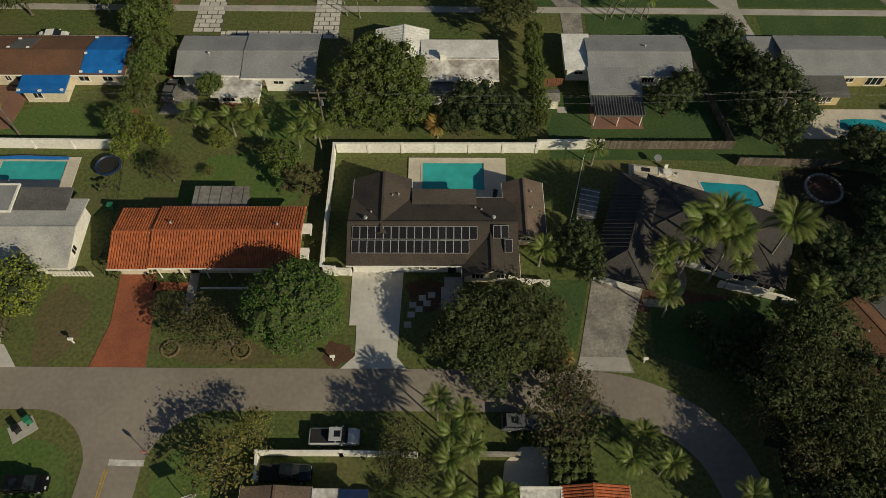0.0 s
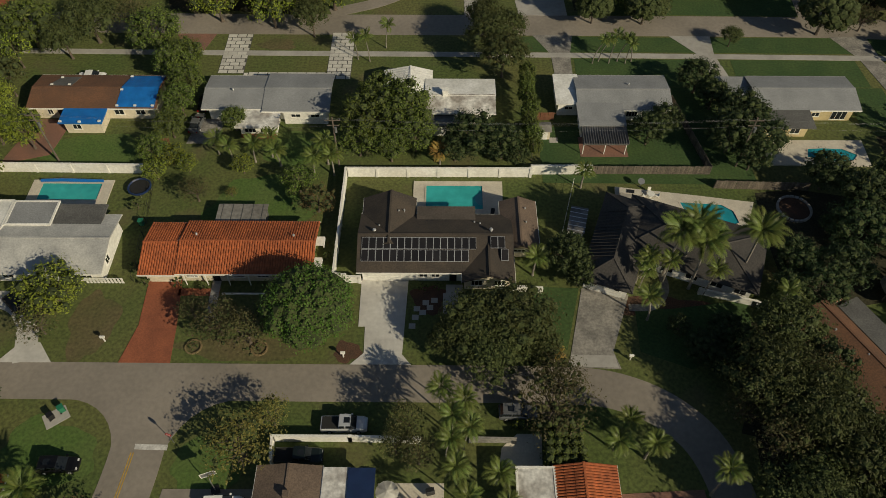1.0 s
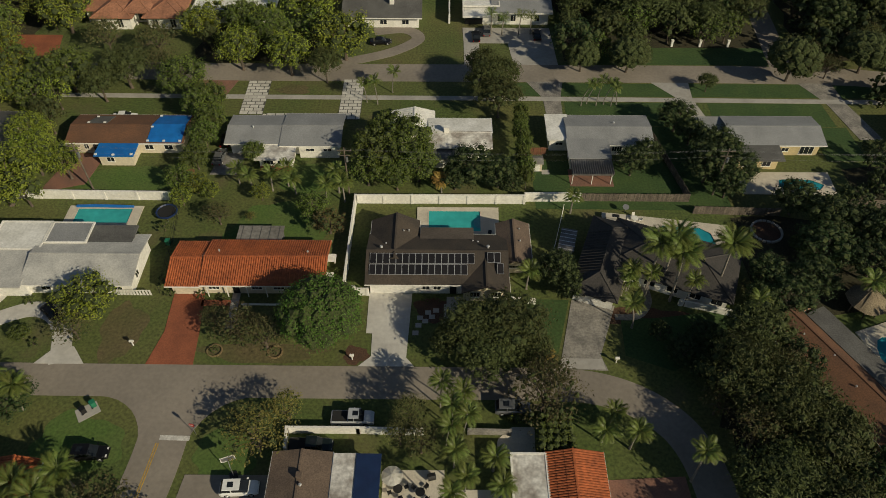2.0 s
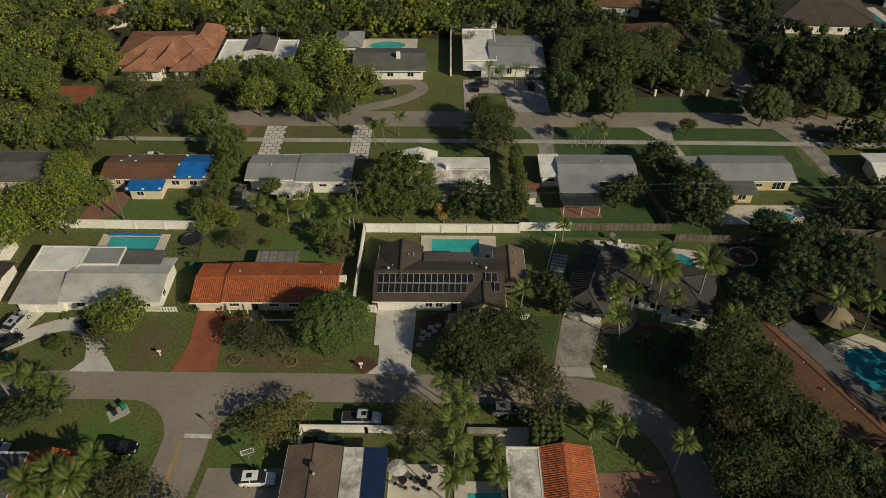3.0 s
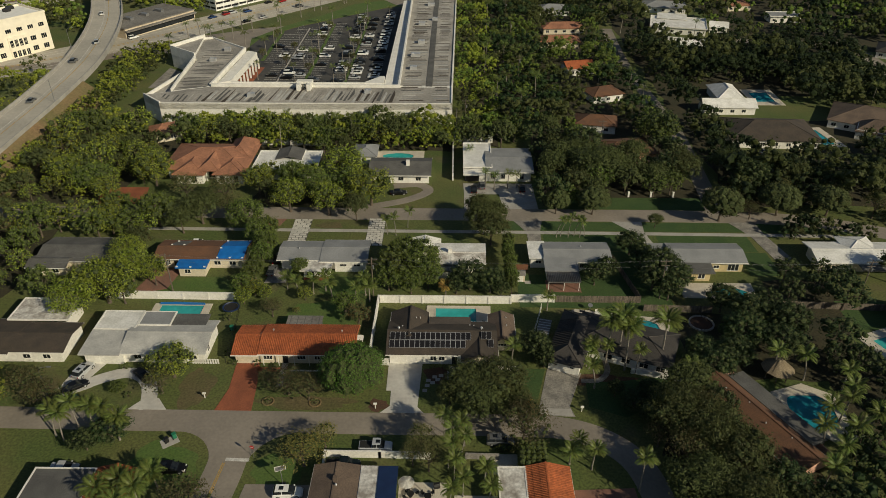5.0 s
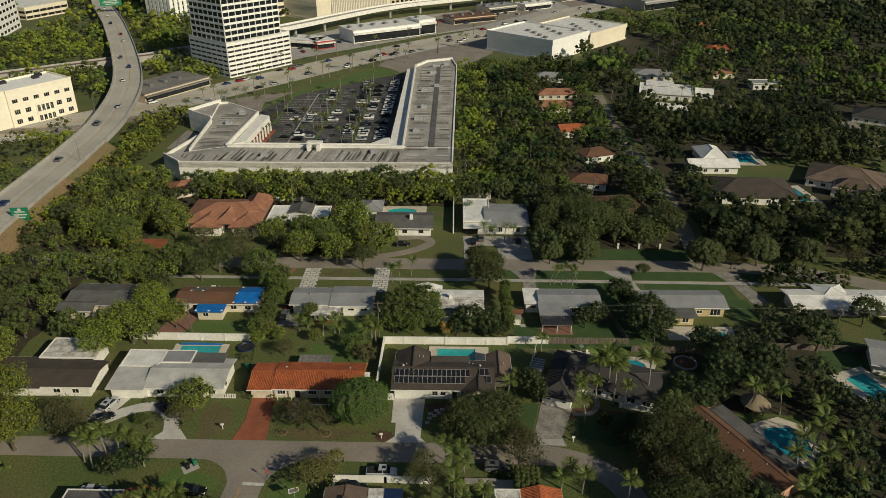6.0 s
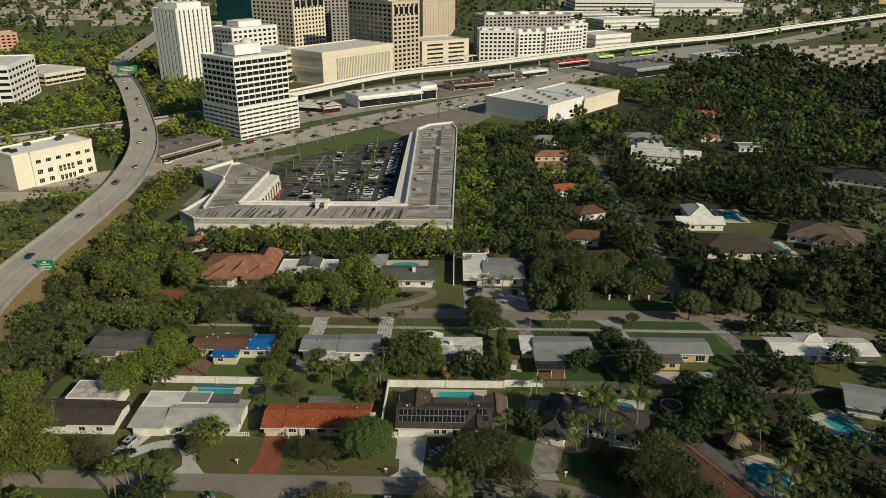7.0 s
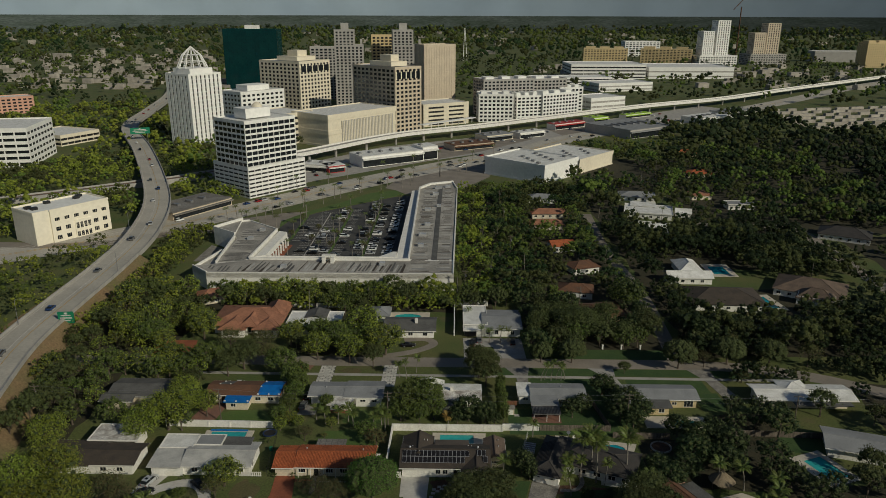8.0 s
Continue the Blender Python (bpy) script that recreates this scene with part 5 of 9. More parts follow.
# crowned white tower
e = block("tall white tower with a pyramid lattice crown", -214, 490, 58, 33, 29, 58, 17, TOWER_WHITE, GLASS, (7, 6), 0.16, pier=2.9)
part("crown_base", boxes((5, 28, 4, 25, 58.5, 63)), TOWER_WHITE, e)
tip = Vector((16.5, 14.5, 80))
for k in range(12):
    a = 2 * math.pi * k / 12
    q = Vector((16.5 + 13 * math.cos(a), 14.5 + 11 * math.sin(a), 62.8))
    part("crown_rib", made(tube, [q, q.lerp(tip, 0.55) + Vector((2.2 * math.cos(a), 2.0 * math.sin(a), 0.8)), tip], [0.5, 0.45, 0.35], 5), TOWER_WHITE, e)
for u, s in ((0.3, 10.2), (0.62, 6.2)):
    z = 62.8 + 17 * u
    part("crown_ring", made(tube, [(16.5 + s * math.cos(a), 14.5 + s * 0.87 * math.sin(a), z) for a in (2 * math.pi * k / 16 for k in range(17))], [0.3] * 17, 4), TOWER_WHITE, e)
e = block("white office block with square windows", -203, 592, 52, 52, 34, 33, 8, TOWER_WHITE, GLASS, (9, 6), 0.5, pier=2.2)
plant_room(e, 14, 40, 8, 26, 34.4, 5, TOWER_WHITE)
e = block("dark green glass office slab", -331, 962, 0, 77, 30, 84, 20, GREEN_GLASS, GREEN_GLASS, (12, 5), 0.2, pier=0.6, roof=GRAVEL_ROOF)
plant_room(e, 30, 48, 8, 22, 85, 5, TOWER_WHITE)
# twin hotels and their podiums
for x, y, rot, w, d in ((-158, 649, 59, 47, 56), (-55, 574, 46, 33, 62)):
    e = block("tan hotel tower with a grid of square windows", x, y, rot, w, d, 58, 15, TOWER_CREAM if w > 40 else TOWER_TAN, GLASS, (9 if w > 40 else 6, 10), 0.42, pier=1.9 if w < 40 else 2.2)
    part("loggia_band", boxes((1, w - 1, -0.25, 0.3, 49, 55)), GLASS, e)
    for k in range(6):
        part("loggia_pier", boxes((1 + k * (w - 3.2) / 5, 2.2 + k * (w - 3.2) / 5, -0.5, 0.2, 48.6, 55.5)), TOWER_CREAM, e)
    plant_room(e, w * 0.2, w * 0.8, d * 0.2, d * 0.7, 59.5, 4, TOWER_CREAM)
    plant_room(e, w * 0.35, w * 0.65, d * 0.3, d * 0.55, 63.8, 5.5, TOWER_CREAM)
e = block("long cream podium with vertical fins", -104, 494, 53, 84, 45, 24, 2, TOWER_CREAM, TOWER_CREAM, (0, 0), 0.3)
part("recess", boxes((15.5, 79.5, -0.06, 0.42, 3.0, 20.5)), TOWER_GREY, e, "grey recessed panel")
for k in range(34):
    part("fin", boxes((16 + k * 1.85, 16.8 + k * 1.85, -0.45, 0.1, 3.2, 20.3)), TOWER_CREAM, e)
block("cream parking deck with dark slots", -146, 500, 53, 38, 40, 24, 5, TOWER_CREAM, METAL_DARK, (3, 3), 0.55)
block("cream banded podium beside the station", -31, 612, 34, 54, 36, 20, 5, TOWER_CREAM, METAL_DARK, (2, 2), 0.55, pier=6)
e = block("tall tan slab tower with few windows", -34, 706, 32, 40, 22, 73, 18, TOWER_TAN, TOWER_TAN, (12, 3), 0.4, pier=1.6)
# stepped residential twins
for x in (-141, -73):
    e = block("pale stepped residential tower", x, 768, 8, 34, 26, 70, 20, TOWER_GREY, GLASS, (7, 5), 0.4, pier=2.2)
    block("", 0, 0, 0, 24, 20, 17, 5, TOWER_GREY, GLASS, (5, 4), 0.4, 70, e, 2.0, far_frame=True)
    plant_room(e, 8, 17, 5, 14, 88.5, 7, TOWER_GREY)
    for q in (2, 30):
        part("corner_turret", boxes((q, q + 2.4, 0.6, 3, 72, 78)), TOWER_GREY, e)
e = block("yellowish residential slab between the twins", -103, 812, 6, 32, 20, 80, 22, TOWER_YELLOW, GLASS, (6, 4), 0.45, pier=2)
block("pale apartment block behind the towers", -186, 850, 10, 40, 26, 64, 18, TOWER_GREY, GLASS, (7, 4), 0.4, pier=2)
# condominiums by the railway
for x, y, rot, w, d, h in ((24, 650, 3, 36, 30, 27), (64, 664, 20, 30, 34, 24), (92, 672, 36, 52, 26, 25), (30, 690, 20, 60, 30, 38), (70, 720, 20, 60, 30, 36), (118, 735, 20, 30, 24, 26)):
    e = block("white mid-rise apartment block with stepped gables", x, y, rot, w, d, h, max(6, int(h / 3.4)), TOWER_WHITE if h < 30 else TOWER_GREY, GLASS, (int(w / 4.5), int(d / 5)), 0.45, pier=1.6)
    for k in range(3):
        plant_room(e, w * (0.08 + 0.32 * k), w * (0.24 + 0.32 * k), d * 0.2, d * 0.6, h + 0.8, 2.6, TOWER_WHITE)
block("white-roofed store with blank walls", 158, 756, 32, 54, 40, 11, 2, TOWER_WHITE, TOWER_GREY, (6, 4), 0.6)
e = block("white blank-walled store with a flat roof", 59, 364, 50, 42, 50, 10.5, 1, TOWER_WHITE, TOWER_WHITE, (0, 0), 0.2)
for k in range(9):
    part("roof_unit", boxes((5 + 4 * k, 7 + 4 * k, 8 + 7 * (k % 4), 10.5 + 7 * (k % 4), 11.2, 12.8)), METAL_GREY, e)
e = block("low cream store annex", 87, 397, 50, 48, 46, 8.5, 1, TOWER_CREAM, TOWER_CREAM, (0, 0), 0.2)
for k in range(7):
    part("roof_unit", boxes((6 + 5 * k, 8 + 5 * k, 8 + 6 * (k % 4), 10 + 6 * (k % 4), 9.2, 10.6)), METAL_GREY, e)
CREAM_WHITE = material("cream_white_render", (0.84, 0.78, 0.64), (0.79, 0.73, 0.59), big=0.1, fine=0.6, rough=0.85, grime=0.05)
# cream office to the west, with rows of dark windows
e = thing("office_building", "cream office with rows of dark paired windows", "building", (-192, 229, 0), 57)
part("wall", boxes((0, 30, 0, 20, 0, 15.6)), CREAM_WHITE, e)
part("wing", boxes((-7.7, -0.01, 0.9, 20, 0, 15.2)), CREAM_WHITE, e, "plain cream side wing")
part("entrance_bay", boxes((11.2, 19.6, -0.5, 0.02, 0, 8.8)), CREAM_WHITE, e)
part("parapet", boxes((-0.15, 30.15, -0.15, 0.3, 15.6, 16.5), (-7.8, 30.15, 19.7, 20.15, 15.6, 16.5), (-7.85, -7.4, 0.8, 19.7, 15.2, 16.4), (29.7, 30.15, 0.3, 19.7, 15.6, 16.5), (-7.4, -0.15, 0.8, 1.2, 15.2, 16.4)), CREAM_WHITE, e)
part("roof", boxes((-7.4, 29.7, 1.2, 19.7, 15.55, 15.7)), TOWER_WHITE, e, "white roof membrane")
for fl in range(3):
    for k in range(6):
        if fl == 2 or k not in (2, 3):
            window(e, 3.0 + 4.8 * k, 0, (1.2, 5.4, 10.4)[fl], 2.5, 2.1 if fl < 2 else 1.7, bars=2, frame_mat=CREAM_WHITE)
for k in range(4):
    window(e, 12.4 + 2.0 * k, -0.5, 0.4, 1.5, 2.6, bars=1, frame_mat=CREAM_WHITE)
    window(e, 12.4 + 2.0 * k, -0.5, 4.6, 1.5, 3.0, bars=2, frame_mat=CREAM_WHITE)
for fl in range(3):
    for k in range(3):
        window(e, 30.0, 3.6 + 5.6 * k, (1.2, 5.4, 10.4)[fl], 2.3, 2.0, "e", bars=2, frame_mat=CREAM_WHITE)
for x, y in ((6, 15), (20, 13), (23, 16), (-4, 8), (-5, 12)):
    part("roof_unit", boxes((x, x + 2.8, y, y + 2, 15.6, 17.0)), METAL_DARK, e)
block("pale green terraced office block", -304, 409, 102, 57, 42, 26, 6, TOWER_WHITE, GLASS, (8, 5), 0.52, pier=0.8)
block("low cream parking structure", -326, 491, 68, 40, 46, 7.5, 2, TOWER_CREAM, METAL_DARK, (6, 6), 0.5)
block("pink apartment block among trees", -500, 676, 42, 44, 24, 17, 5, PINK, GLASS, (8, 4), 0.5, pier=2)
block("long white shopping centre", 199, 1187, 2, 130, 90, 22, 4, TOWER_WHITE, METAL_DARK, (6, 4), 0.6)
block("white shopping centre wing with few openings", 335, 1196, 3, 150, 110, 16, 2, TOWER_WHITE, TOWER_GREY, (5, 4), 0.7)
block("white multi-storey parking deck", 120, 1010, 10, 120, 50, 14, 4, TOWER_WHITE, METAL_DARK, (8, 4), 0.5)
block("low white retail block", 205, 960, 20, 90, 50, 10, 2, TOWER_WHITE, TOWER_GREY, (5, 4), 0.6)
for x, y, rot, w, h in ((297, 1650, -8, 100, 30), (407, 1560, -20, 108, 34), (876, 1513, 5, 70, 50)):
    e = block("yellow apartment complex with stepped roofs", x, y, rot, w, 36, h, int(h / 3.4), TOWER_YELLOW, GLASS, (14, 5), 0.55, pier=3)
    for k in range(3):
        plant_room(e, w * (0.05 + 0.32 * k), w * (0.27 + 0.32 * k), 4, 26, h + 0.9, 4.5, TOWER_YELLOW)
block("white apartment block in the distance", 452, 1920, 3, 95, 40, 37, 8, TOWER_WHITE, GLASS, (10, 4), 0.5, pier=3)
for x, y, w, h, m in ((530, 1525, 26, 72, TOWER_WHITE), (562, 1535, 30, 94, TOWER_WHITE), (665, 1590, 28, 68, TOWER_TAN), (696, 1600, 32, 88, TOWER_TAN)):
    block("slender pale residential tower", x, y, 12, w, 26, h, int(h / 3.6), m, GLASS, (5, 5), 0.35, pier=3)
block("podium of the residential towers", 520, 1505, 8, 85, 50, 22, 6, TOWER_WHITE, GLASS, (14, 8), 0.5, pier=2)
block("podium of the residential towers", 655, 1575, 8, 85, 50, 22, 6, TOWER_GREY, GLASS, (14, 8), 0.5, pier=2)
block("long grey industrial hall", 858, 1706, -6, 150, 60, 22, 3, TOWER_GREY, TOWER_GREY, (6, 3), 0.6)

# ---- shopping plaza with its lot ----
mall = thing("shopping_plaza", "low U-shaped shopping plaza with weathered flat roofs", "building", (-45, 180, 0), plan=True)
clear(-118, 3, 167, 340)
S_OUT = [(-98.4, 169.8), (0.6, 170.6), (0.6, 187.0), (-85.4, 187.0), (-98.2, 181.2), (-106.8, 178.0)]
E_OUT = [(-18.8, 187.02), (0.6, 187.02), (2.2, 320), (-0.6, 337), (-14.7, 330), (-20.6, 319)]
W_OUT = [(-98.2, 181.25), (-85.5, 187.05), (-84.0, 231), (-101.4, 245.8), (-105.0, 244.8), (-101.6, 219.6), (-99.6, 217)]
B_OUT = [(-101.7, 219.7), (-105.1, 244.8), (-114.4, 229.5)]
A_OUT = [(-106.7, 178.2), (-98.3, 181.4), (-99.4, 199.5), (-101.7, 201.3)]
STREAKED_ROOF = material("streaked_flat_roof", (0.40, 0.375, 0.335), (0.25, 0.235, 0.21), big=0.1, fine=1.4, rough=0.9, grime=0.2)
for nm, pts, h in (("south_wing", S_OUT, 7.0), ("east_wing", E_OUT, 7.0), ("west_wing", W_OUT, 7.0), ("corner_block", B_OUT, 7.9), ("service_wing", A_OUT, 5.6)):
    part(nm, made(prism, pts, 0, h), WHITE, mall)
    cx, cy = sum(p[0] for p in pts) / len(pts), sum(p[1] for p in pts) / len(pts)
    inner = [(p[0] + (cx - p[0]) * 0.012, p[1] + (cy - p[1]) * 0.02) for p in pts]
    part("roof", made(prism, inner, h - 0.1, h + 0.02), STREAKED_ROOF, mall, "streaked grey flat roof")
def parapet_run(a, b, z0, z1, thick):
    a, b = Vector((*a, 0)), Vector((*b, 0))
    d = (b - a).normalized() * thick
    n = Vector((-d.y, d.x, 0))
    part("parapet", made(prism, [q.xy for q in (a, b, b + n, a + n)], z0, z1), WHITE, mall)


for a, b, z1, w in ((S_OUT[5], S_OUT[0], 7.6, 0.5), (S_OUT[0], S_OUT[1], 7.3, 0.35), ((0.6, 170.6), (0.6, 187), 7.4, 0.4), ((0.6, 187.1), (2.2, 320), 7.45, 0.4), ((2.2, 320), (-0.6, 337), 7.8, 0.5), ((-0.6, 337), (-14.7, 330), 8.2, 1.2),
                    ((-14.7, 330), (-20.6, 319), 8.2, 1.2), ((-20.6, 319), (-18.8, 187.2), 8.1, 0.7), ((-18.1, 187), (-85.4, 187), 8.05, 0.7), ((-85.6, 187.6), (-84.0, 231), 7.9, 0.7), ((-84.0, 231), (-101.4, 245.8), 7.7, 0.5),
                    ((-101.6, 219.4), (-98.4, 181.9), 8.0, 0.6), ((-101.4, 245.8), (-105.0, 244.8), 7.9, 0.5), ((-105.0, 244.9), (-114.4, 229.5), 9.2, 0.7), ((-114.4, 229.4), (-101.6, 219.6), 8.9, 0.5), ((-101.8, 201.3), (-106.7, 178.3), 6.8, 0.5)):
    parapet_run(a, b, 5.0, z1, w)
part("canopy", boxes((-79.6, -24.2, 187.75, 191.2, 4.2, 6.4), (-79.6, -24.2, 190.6, 191.25, 4.0, 7.3)), WHITE, mall, "tall white canopy fascia")
part("canopy", made(prism, [(-24.2, 191.3), (-19.0, 191.3), (-20.8, 318), (-24.6, 317)], 4.2, 6.3), WHITE, mall, "broad white canopy along the shop fronts")
part("canopy_corner", made(prism, [(-31.5, 191.3), (-24.3, 191.3), (-24.4, 198.5), (-26, 198.5)], 4.2, 7.2), WHITE, mall, "angled white canopy corner")
part("canopy", made(prism, [(-84.6, 191.4), (-80.6, 194.2), (-79.0, 228.6), (-83.2, 230.4)], 4.2, 6.6), WHITE, mall, "tall white canopy fascia")
part("arcade_floor", made(prism, [(-84.4, 191.5), (-78.4, 194.0), (-76.8, 229), (-83.0, 230.2)], -0.05, 0.1), RED_PAVE, mall, "reddish paving under the arcade")
for k in range(9):
    y = 196.4 + 3.9 * k
    x = -80.2 + 0.046 * (y - 196)
    part("arcade_column", boxes((x - 0.3, x + 0.3, y - 0.3, y + 0.3, 0.05, 4.3)), WHITE, mall)
for k in range(14):
    part("arcade_column", boxes((-77.6 + 4 * k, -77.0 + 4 * k, 190.5, 191.1, 0, 4.1)), WHITE, mall)
for k in range(30):
    part("arcade_column", boxes((-24.4, -23.9, 200 + 4 * k, 200.5 + 4 * k, 0, 4.3)), WHITE, mall)
part("shop_front", boxes((-79, -25, 187.65, 187.72, 0.3, 3.9)), GLASS, mall, "dark glazed shop fronts")
part("shop_front", made(prism, [(-20.75, 192), (-20.6, 192), (-21.1, 316), (-21.25, 316)], 0.3, 3.9), GLASS, mall, "dark glazed shop fronts")
part("gatehouse", boxes((-54.2, -52.9, 182.5, 187.0, 7.0, 9.3), (-50.6, -49.3, 182.5, 187.0, 7.0, 9.3), (-54.6, -48.9, 185.0, 187.5, 8.8, 9.6)), WHITE, mall)
rng = random.Random(21)
for k in range(46):
    x = -84 + k * 1.42
    y0 = 171.4 + rng.uniform(0, 3)
    part("roof_seam", made(prism, [(x - 0.9, y0), (x - 0.9 + rng.choice((0.4, 0.8, 1.2)), y0), (x + 0.9, y0 + rng.uniform(6, 13.5)), (x + 0.35, y0 + rng.uniform(6, 12))], 7.0, 7.1 + rng.uniform(0, 0.06)), rng.choice((PALE_ROOF, CONCRETE, DARK_GREY_ROOF, BROWN_ROOF, DARK_GREY_ROOF)), mall)
for k in range(92):
    y = 172 + k * 1.62
    x0 = -17.6 + rng.uniform(0, 1.5)
    part("roof_seam", boxes((x0, -9.2 - rng.uniform(0, 3), y, y + rng.choice((0.2, 0.3, 0.55)), 7.0, 7.1 + rng.uniform(0, 0.06)), (-6.4 + rng.uniform(-0.5, 2), -0.2 - rng.uniform(0, 1.5), y + 0.2, y + rng.choice((0.5, 0.7)), 7.0, 7.1)), rng.choice((DARK_GREY_ROOF, BROWN_ROOF, GREY_ROOF, PALE_ROOF)), mall)
part("roof_walkway", boxes((-8.9, -6.6, 188, 322, 7.0, 7.13)), DARK_GREY_ROOF, mall, "dark worn strip along the roof")
for k in range(30):
    y = 183.5 + k * 1.55
    part("roof_seam", made(prism, [(-97.4 - 0.09 * k + rng.uniform(0, 3), y), (-86.8 - rng.uniform(0, 3), y - 0.4), (-86.8 - rng.uniform(0, 3), y), (-97.4 - 0.09 * k + rng.uniform(0, 3), y + 0.35)], 7.0, 7.1 + rng.uniform(0, 0.06)), rng.choice((DARK_GREY_ROOF, DARK_GREY_ROOF, CONCRETE)), mall)
for k in range(10):
    x = -101 + 1.6 * k
    part("roof_seam", boxes((x, x + 0.5, 172.0 + max(0, -96 - x), 177.5 + rng.uniform(0, 2), 7.0, 7.1)), rng.choice((DARK_GREY_ROOF, CONCRETE)), mall)
for x, y, w in ((-12, 303, 3.4), (-9, 276, 2.4), (-15, 268, 3.0), (-14, 240, 2.8), (-16, 222, 3.6), (-15.6, 206, 2.6), (-5, 322, 3), (-11, 318, 4), (-70, 176, 2.4), (-30, 180, 2.2), (-94, 214, 2.4), (-92, 228, 2.4)):
    part("roof_unit", boxes((x, x + w, y, y + 2.0, 7.0, 8.3), (x + 0.4, x + 1.2, y + 0.5, y + 1.5, 8.3, 8.5)), ALUMINIUM, mall)
slab("parking_lot", [(-79.8, 191), (-24, 191), (-22.5, 332), (-36, 326), (-60.2, 303.5), (-76, 288), (-88, 270), (-90, 258), (-83.4, 232), (-79.2, 229)], 0.03, DARK_ASPHALT, "dark asphalt parking lot with painted bays", "parking lot")
for x, sides, y0, y1 in ((-79.4, (1,), 236, 280), (-68.2, (-1, 1), 206, 292), (-57.2, (-1, 1), 206, 300), (-41.4, (-1, 1), 204, 312), (-27.6, (-1,), 202, 322)):
    for side in sides:
        line = thing("bay_marking", "white painted parking bay lines", "road marking", (x, 240, 0), plan=True, kind="structure")
        rows = range(int((y1 - y0) / 2.75))
        part("bay_lines", boxes(*[(min(x + side * 0.8, x + side * 5.6), max(x + side * 0.8, x + side * 5.6), y0 + 2.75 * k, y0 + 2.75 * k + 0.18, 0.03, 0.042) for k in rows]), PAINT_WHITE, line)
for x, y0, y1, w in ((-57.2, 212, 296, 1.3), (-79.8, 238, 282, 1.5), (-41.4, 206, 310, 1.0), (-68.2, 210, 288, 0.6)):
    slab("lot_median", [(x - w / 2, y0), (x + w / 2, y0), (x + w / 2, y1), (x - w / 2, y1)], 0.14, SHADE_LAWN if w > 0.8 else CONCRETE, "narrow planted kerb strip in the parking lot", "verge", 0.16)
slab("grass_strip", [(-90, 258), (-88.4, 271), (-76.4, 289.5), (-60.4, 305), (-36, 327.6), (-30.5, 333), (-37, 343), (-52, 335.5), (-64.5, 314), (-81, 291.5), (-92, 270)], 0.09, SHADE_LAWN, "green verge between the lot and the highway", "verge")

# ---- highway, side streets, station forecourt ----
HWY = [(-330, 108), (-250, 178), (-190, 222), (-152, 256), (-113, 302), (-88, 332), (-64, 361), (-40, 388), (-14, 416), (20, 450), (64, 496), (116, 564), (260, 690), (420, 850), (620, 1060), (900, 1320)]
street("road_highway", HWY, 27, 0.05, HIGHWAY, "broad pale concrete highway with several lanes")
for off in (-9.5, -6, -0.8, 0.8, 6, 9.5):
    side = []
    for i, p in enumerate(HWY[1:14]):
        a, b = Vector(HWY[i]), Vector(HWY[i + 2])
        d = (b - a).normalized()
        side.append((p[0] - d.y * off, p[1] + d.x * off))
    bm, _ = ribbon(side, 0.28, 0.07)
    tagged(part("lane_line", bm, PAINT_YELLOW if abs(off) < 3 else PAINT_WHITE), "painted lane line on the highway", "road marking", kind="structure")
slab("access_road", [(-132, 246), (-116, 250), (-92, 246), (-90, 258), (-92, 270), (-81, 291.5), (-96, 286), (-120, 272)], 0.022, ASPHALT, "asphalt access road beside the lot", "road")
slab("access_road", [(-22.4, 333), (-14.7, 332), (0, 339), (24, 385), (32, 432), (14, 430), (-14, 404), (-38, 376), (-44, 350), (-36.5, 344), (-30, 334)], 0.024, ASPHALT, "asphalt access road from the plaza to the highway", "road")
slab("service_yard", [(-116, 204), (-102.5, 203), (-103, 218), (-115.5, 228)], 0.03, DIRTY_CONCRETE, "dusty service yard behind the plaza", "yard")
slab("forecourt", [(-160, 352), (-125, 330), (-90, 372), (-20, 440), (60, 502), (200, 620), (330, 760), (300, 800), (120, 640), (30, 560), (-60, 500), (-110, 428)], 0.035, CONCRETE, "pale paved yards between the highway and the railway", "pavement")
clear(-160, 40, 345, 480)
for k in range(11):
    clear(-60 + 32 * k, 20 + 32 * k, 430 + 28 * k, 560 + 28 * k)
slab("yard", [(-60, 412), (-15, 446), (20, 480), (70, 545), (60, 580), (10, 545), (-50, 480), (-80, 430)], 0.045, ASPHALT, "asphalt yard of low shops", "parking lot")
slab("yard", [(100, 560), (210, 650), (190, 690), (90, 600)], 0.045, ASPHALT, "asphalt yard of low shops", "parking lot")
guide = thing("guideway", "low concrete railway guideway passing under the flyover", "railway", (-200, 350, 0), plan=True)
GUIDE = [(-420, 215), (-320, 262), (-255, 308), (-220, 335), (-199, 352), (-183, 363), (-166, 382), (-140, 402)]
bm, pts = ribbon(GUIDE, 9.0, 2.4)
part("deck", bm, DIRTY_CONCRETE, guide, "stained concrete deck")
for p in pts:
    clear(p.x - 8, p.x + 8, p.y - 8, p.y + 8)
for q in (-1.9, 1.9):
    rail_line = [(p.x - q * 0.6, p.y + q * 0.8) for p in pts]
    part("track", ribbon(rail_line, 1.5, 2.5, 1)[0], RUST_ROOF, guide, "rusty rail track")
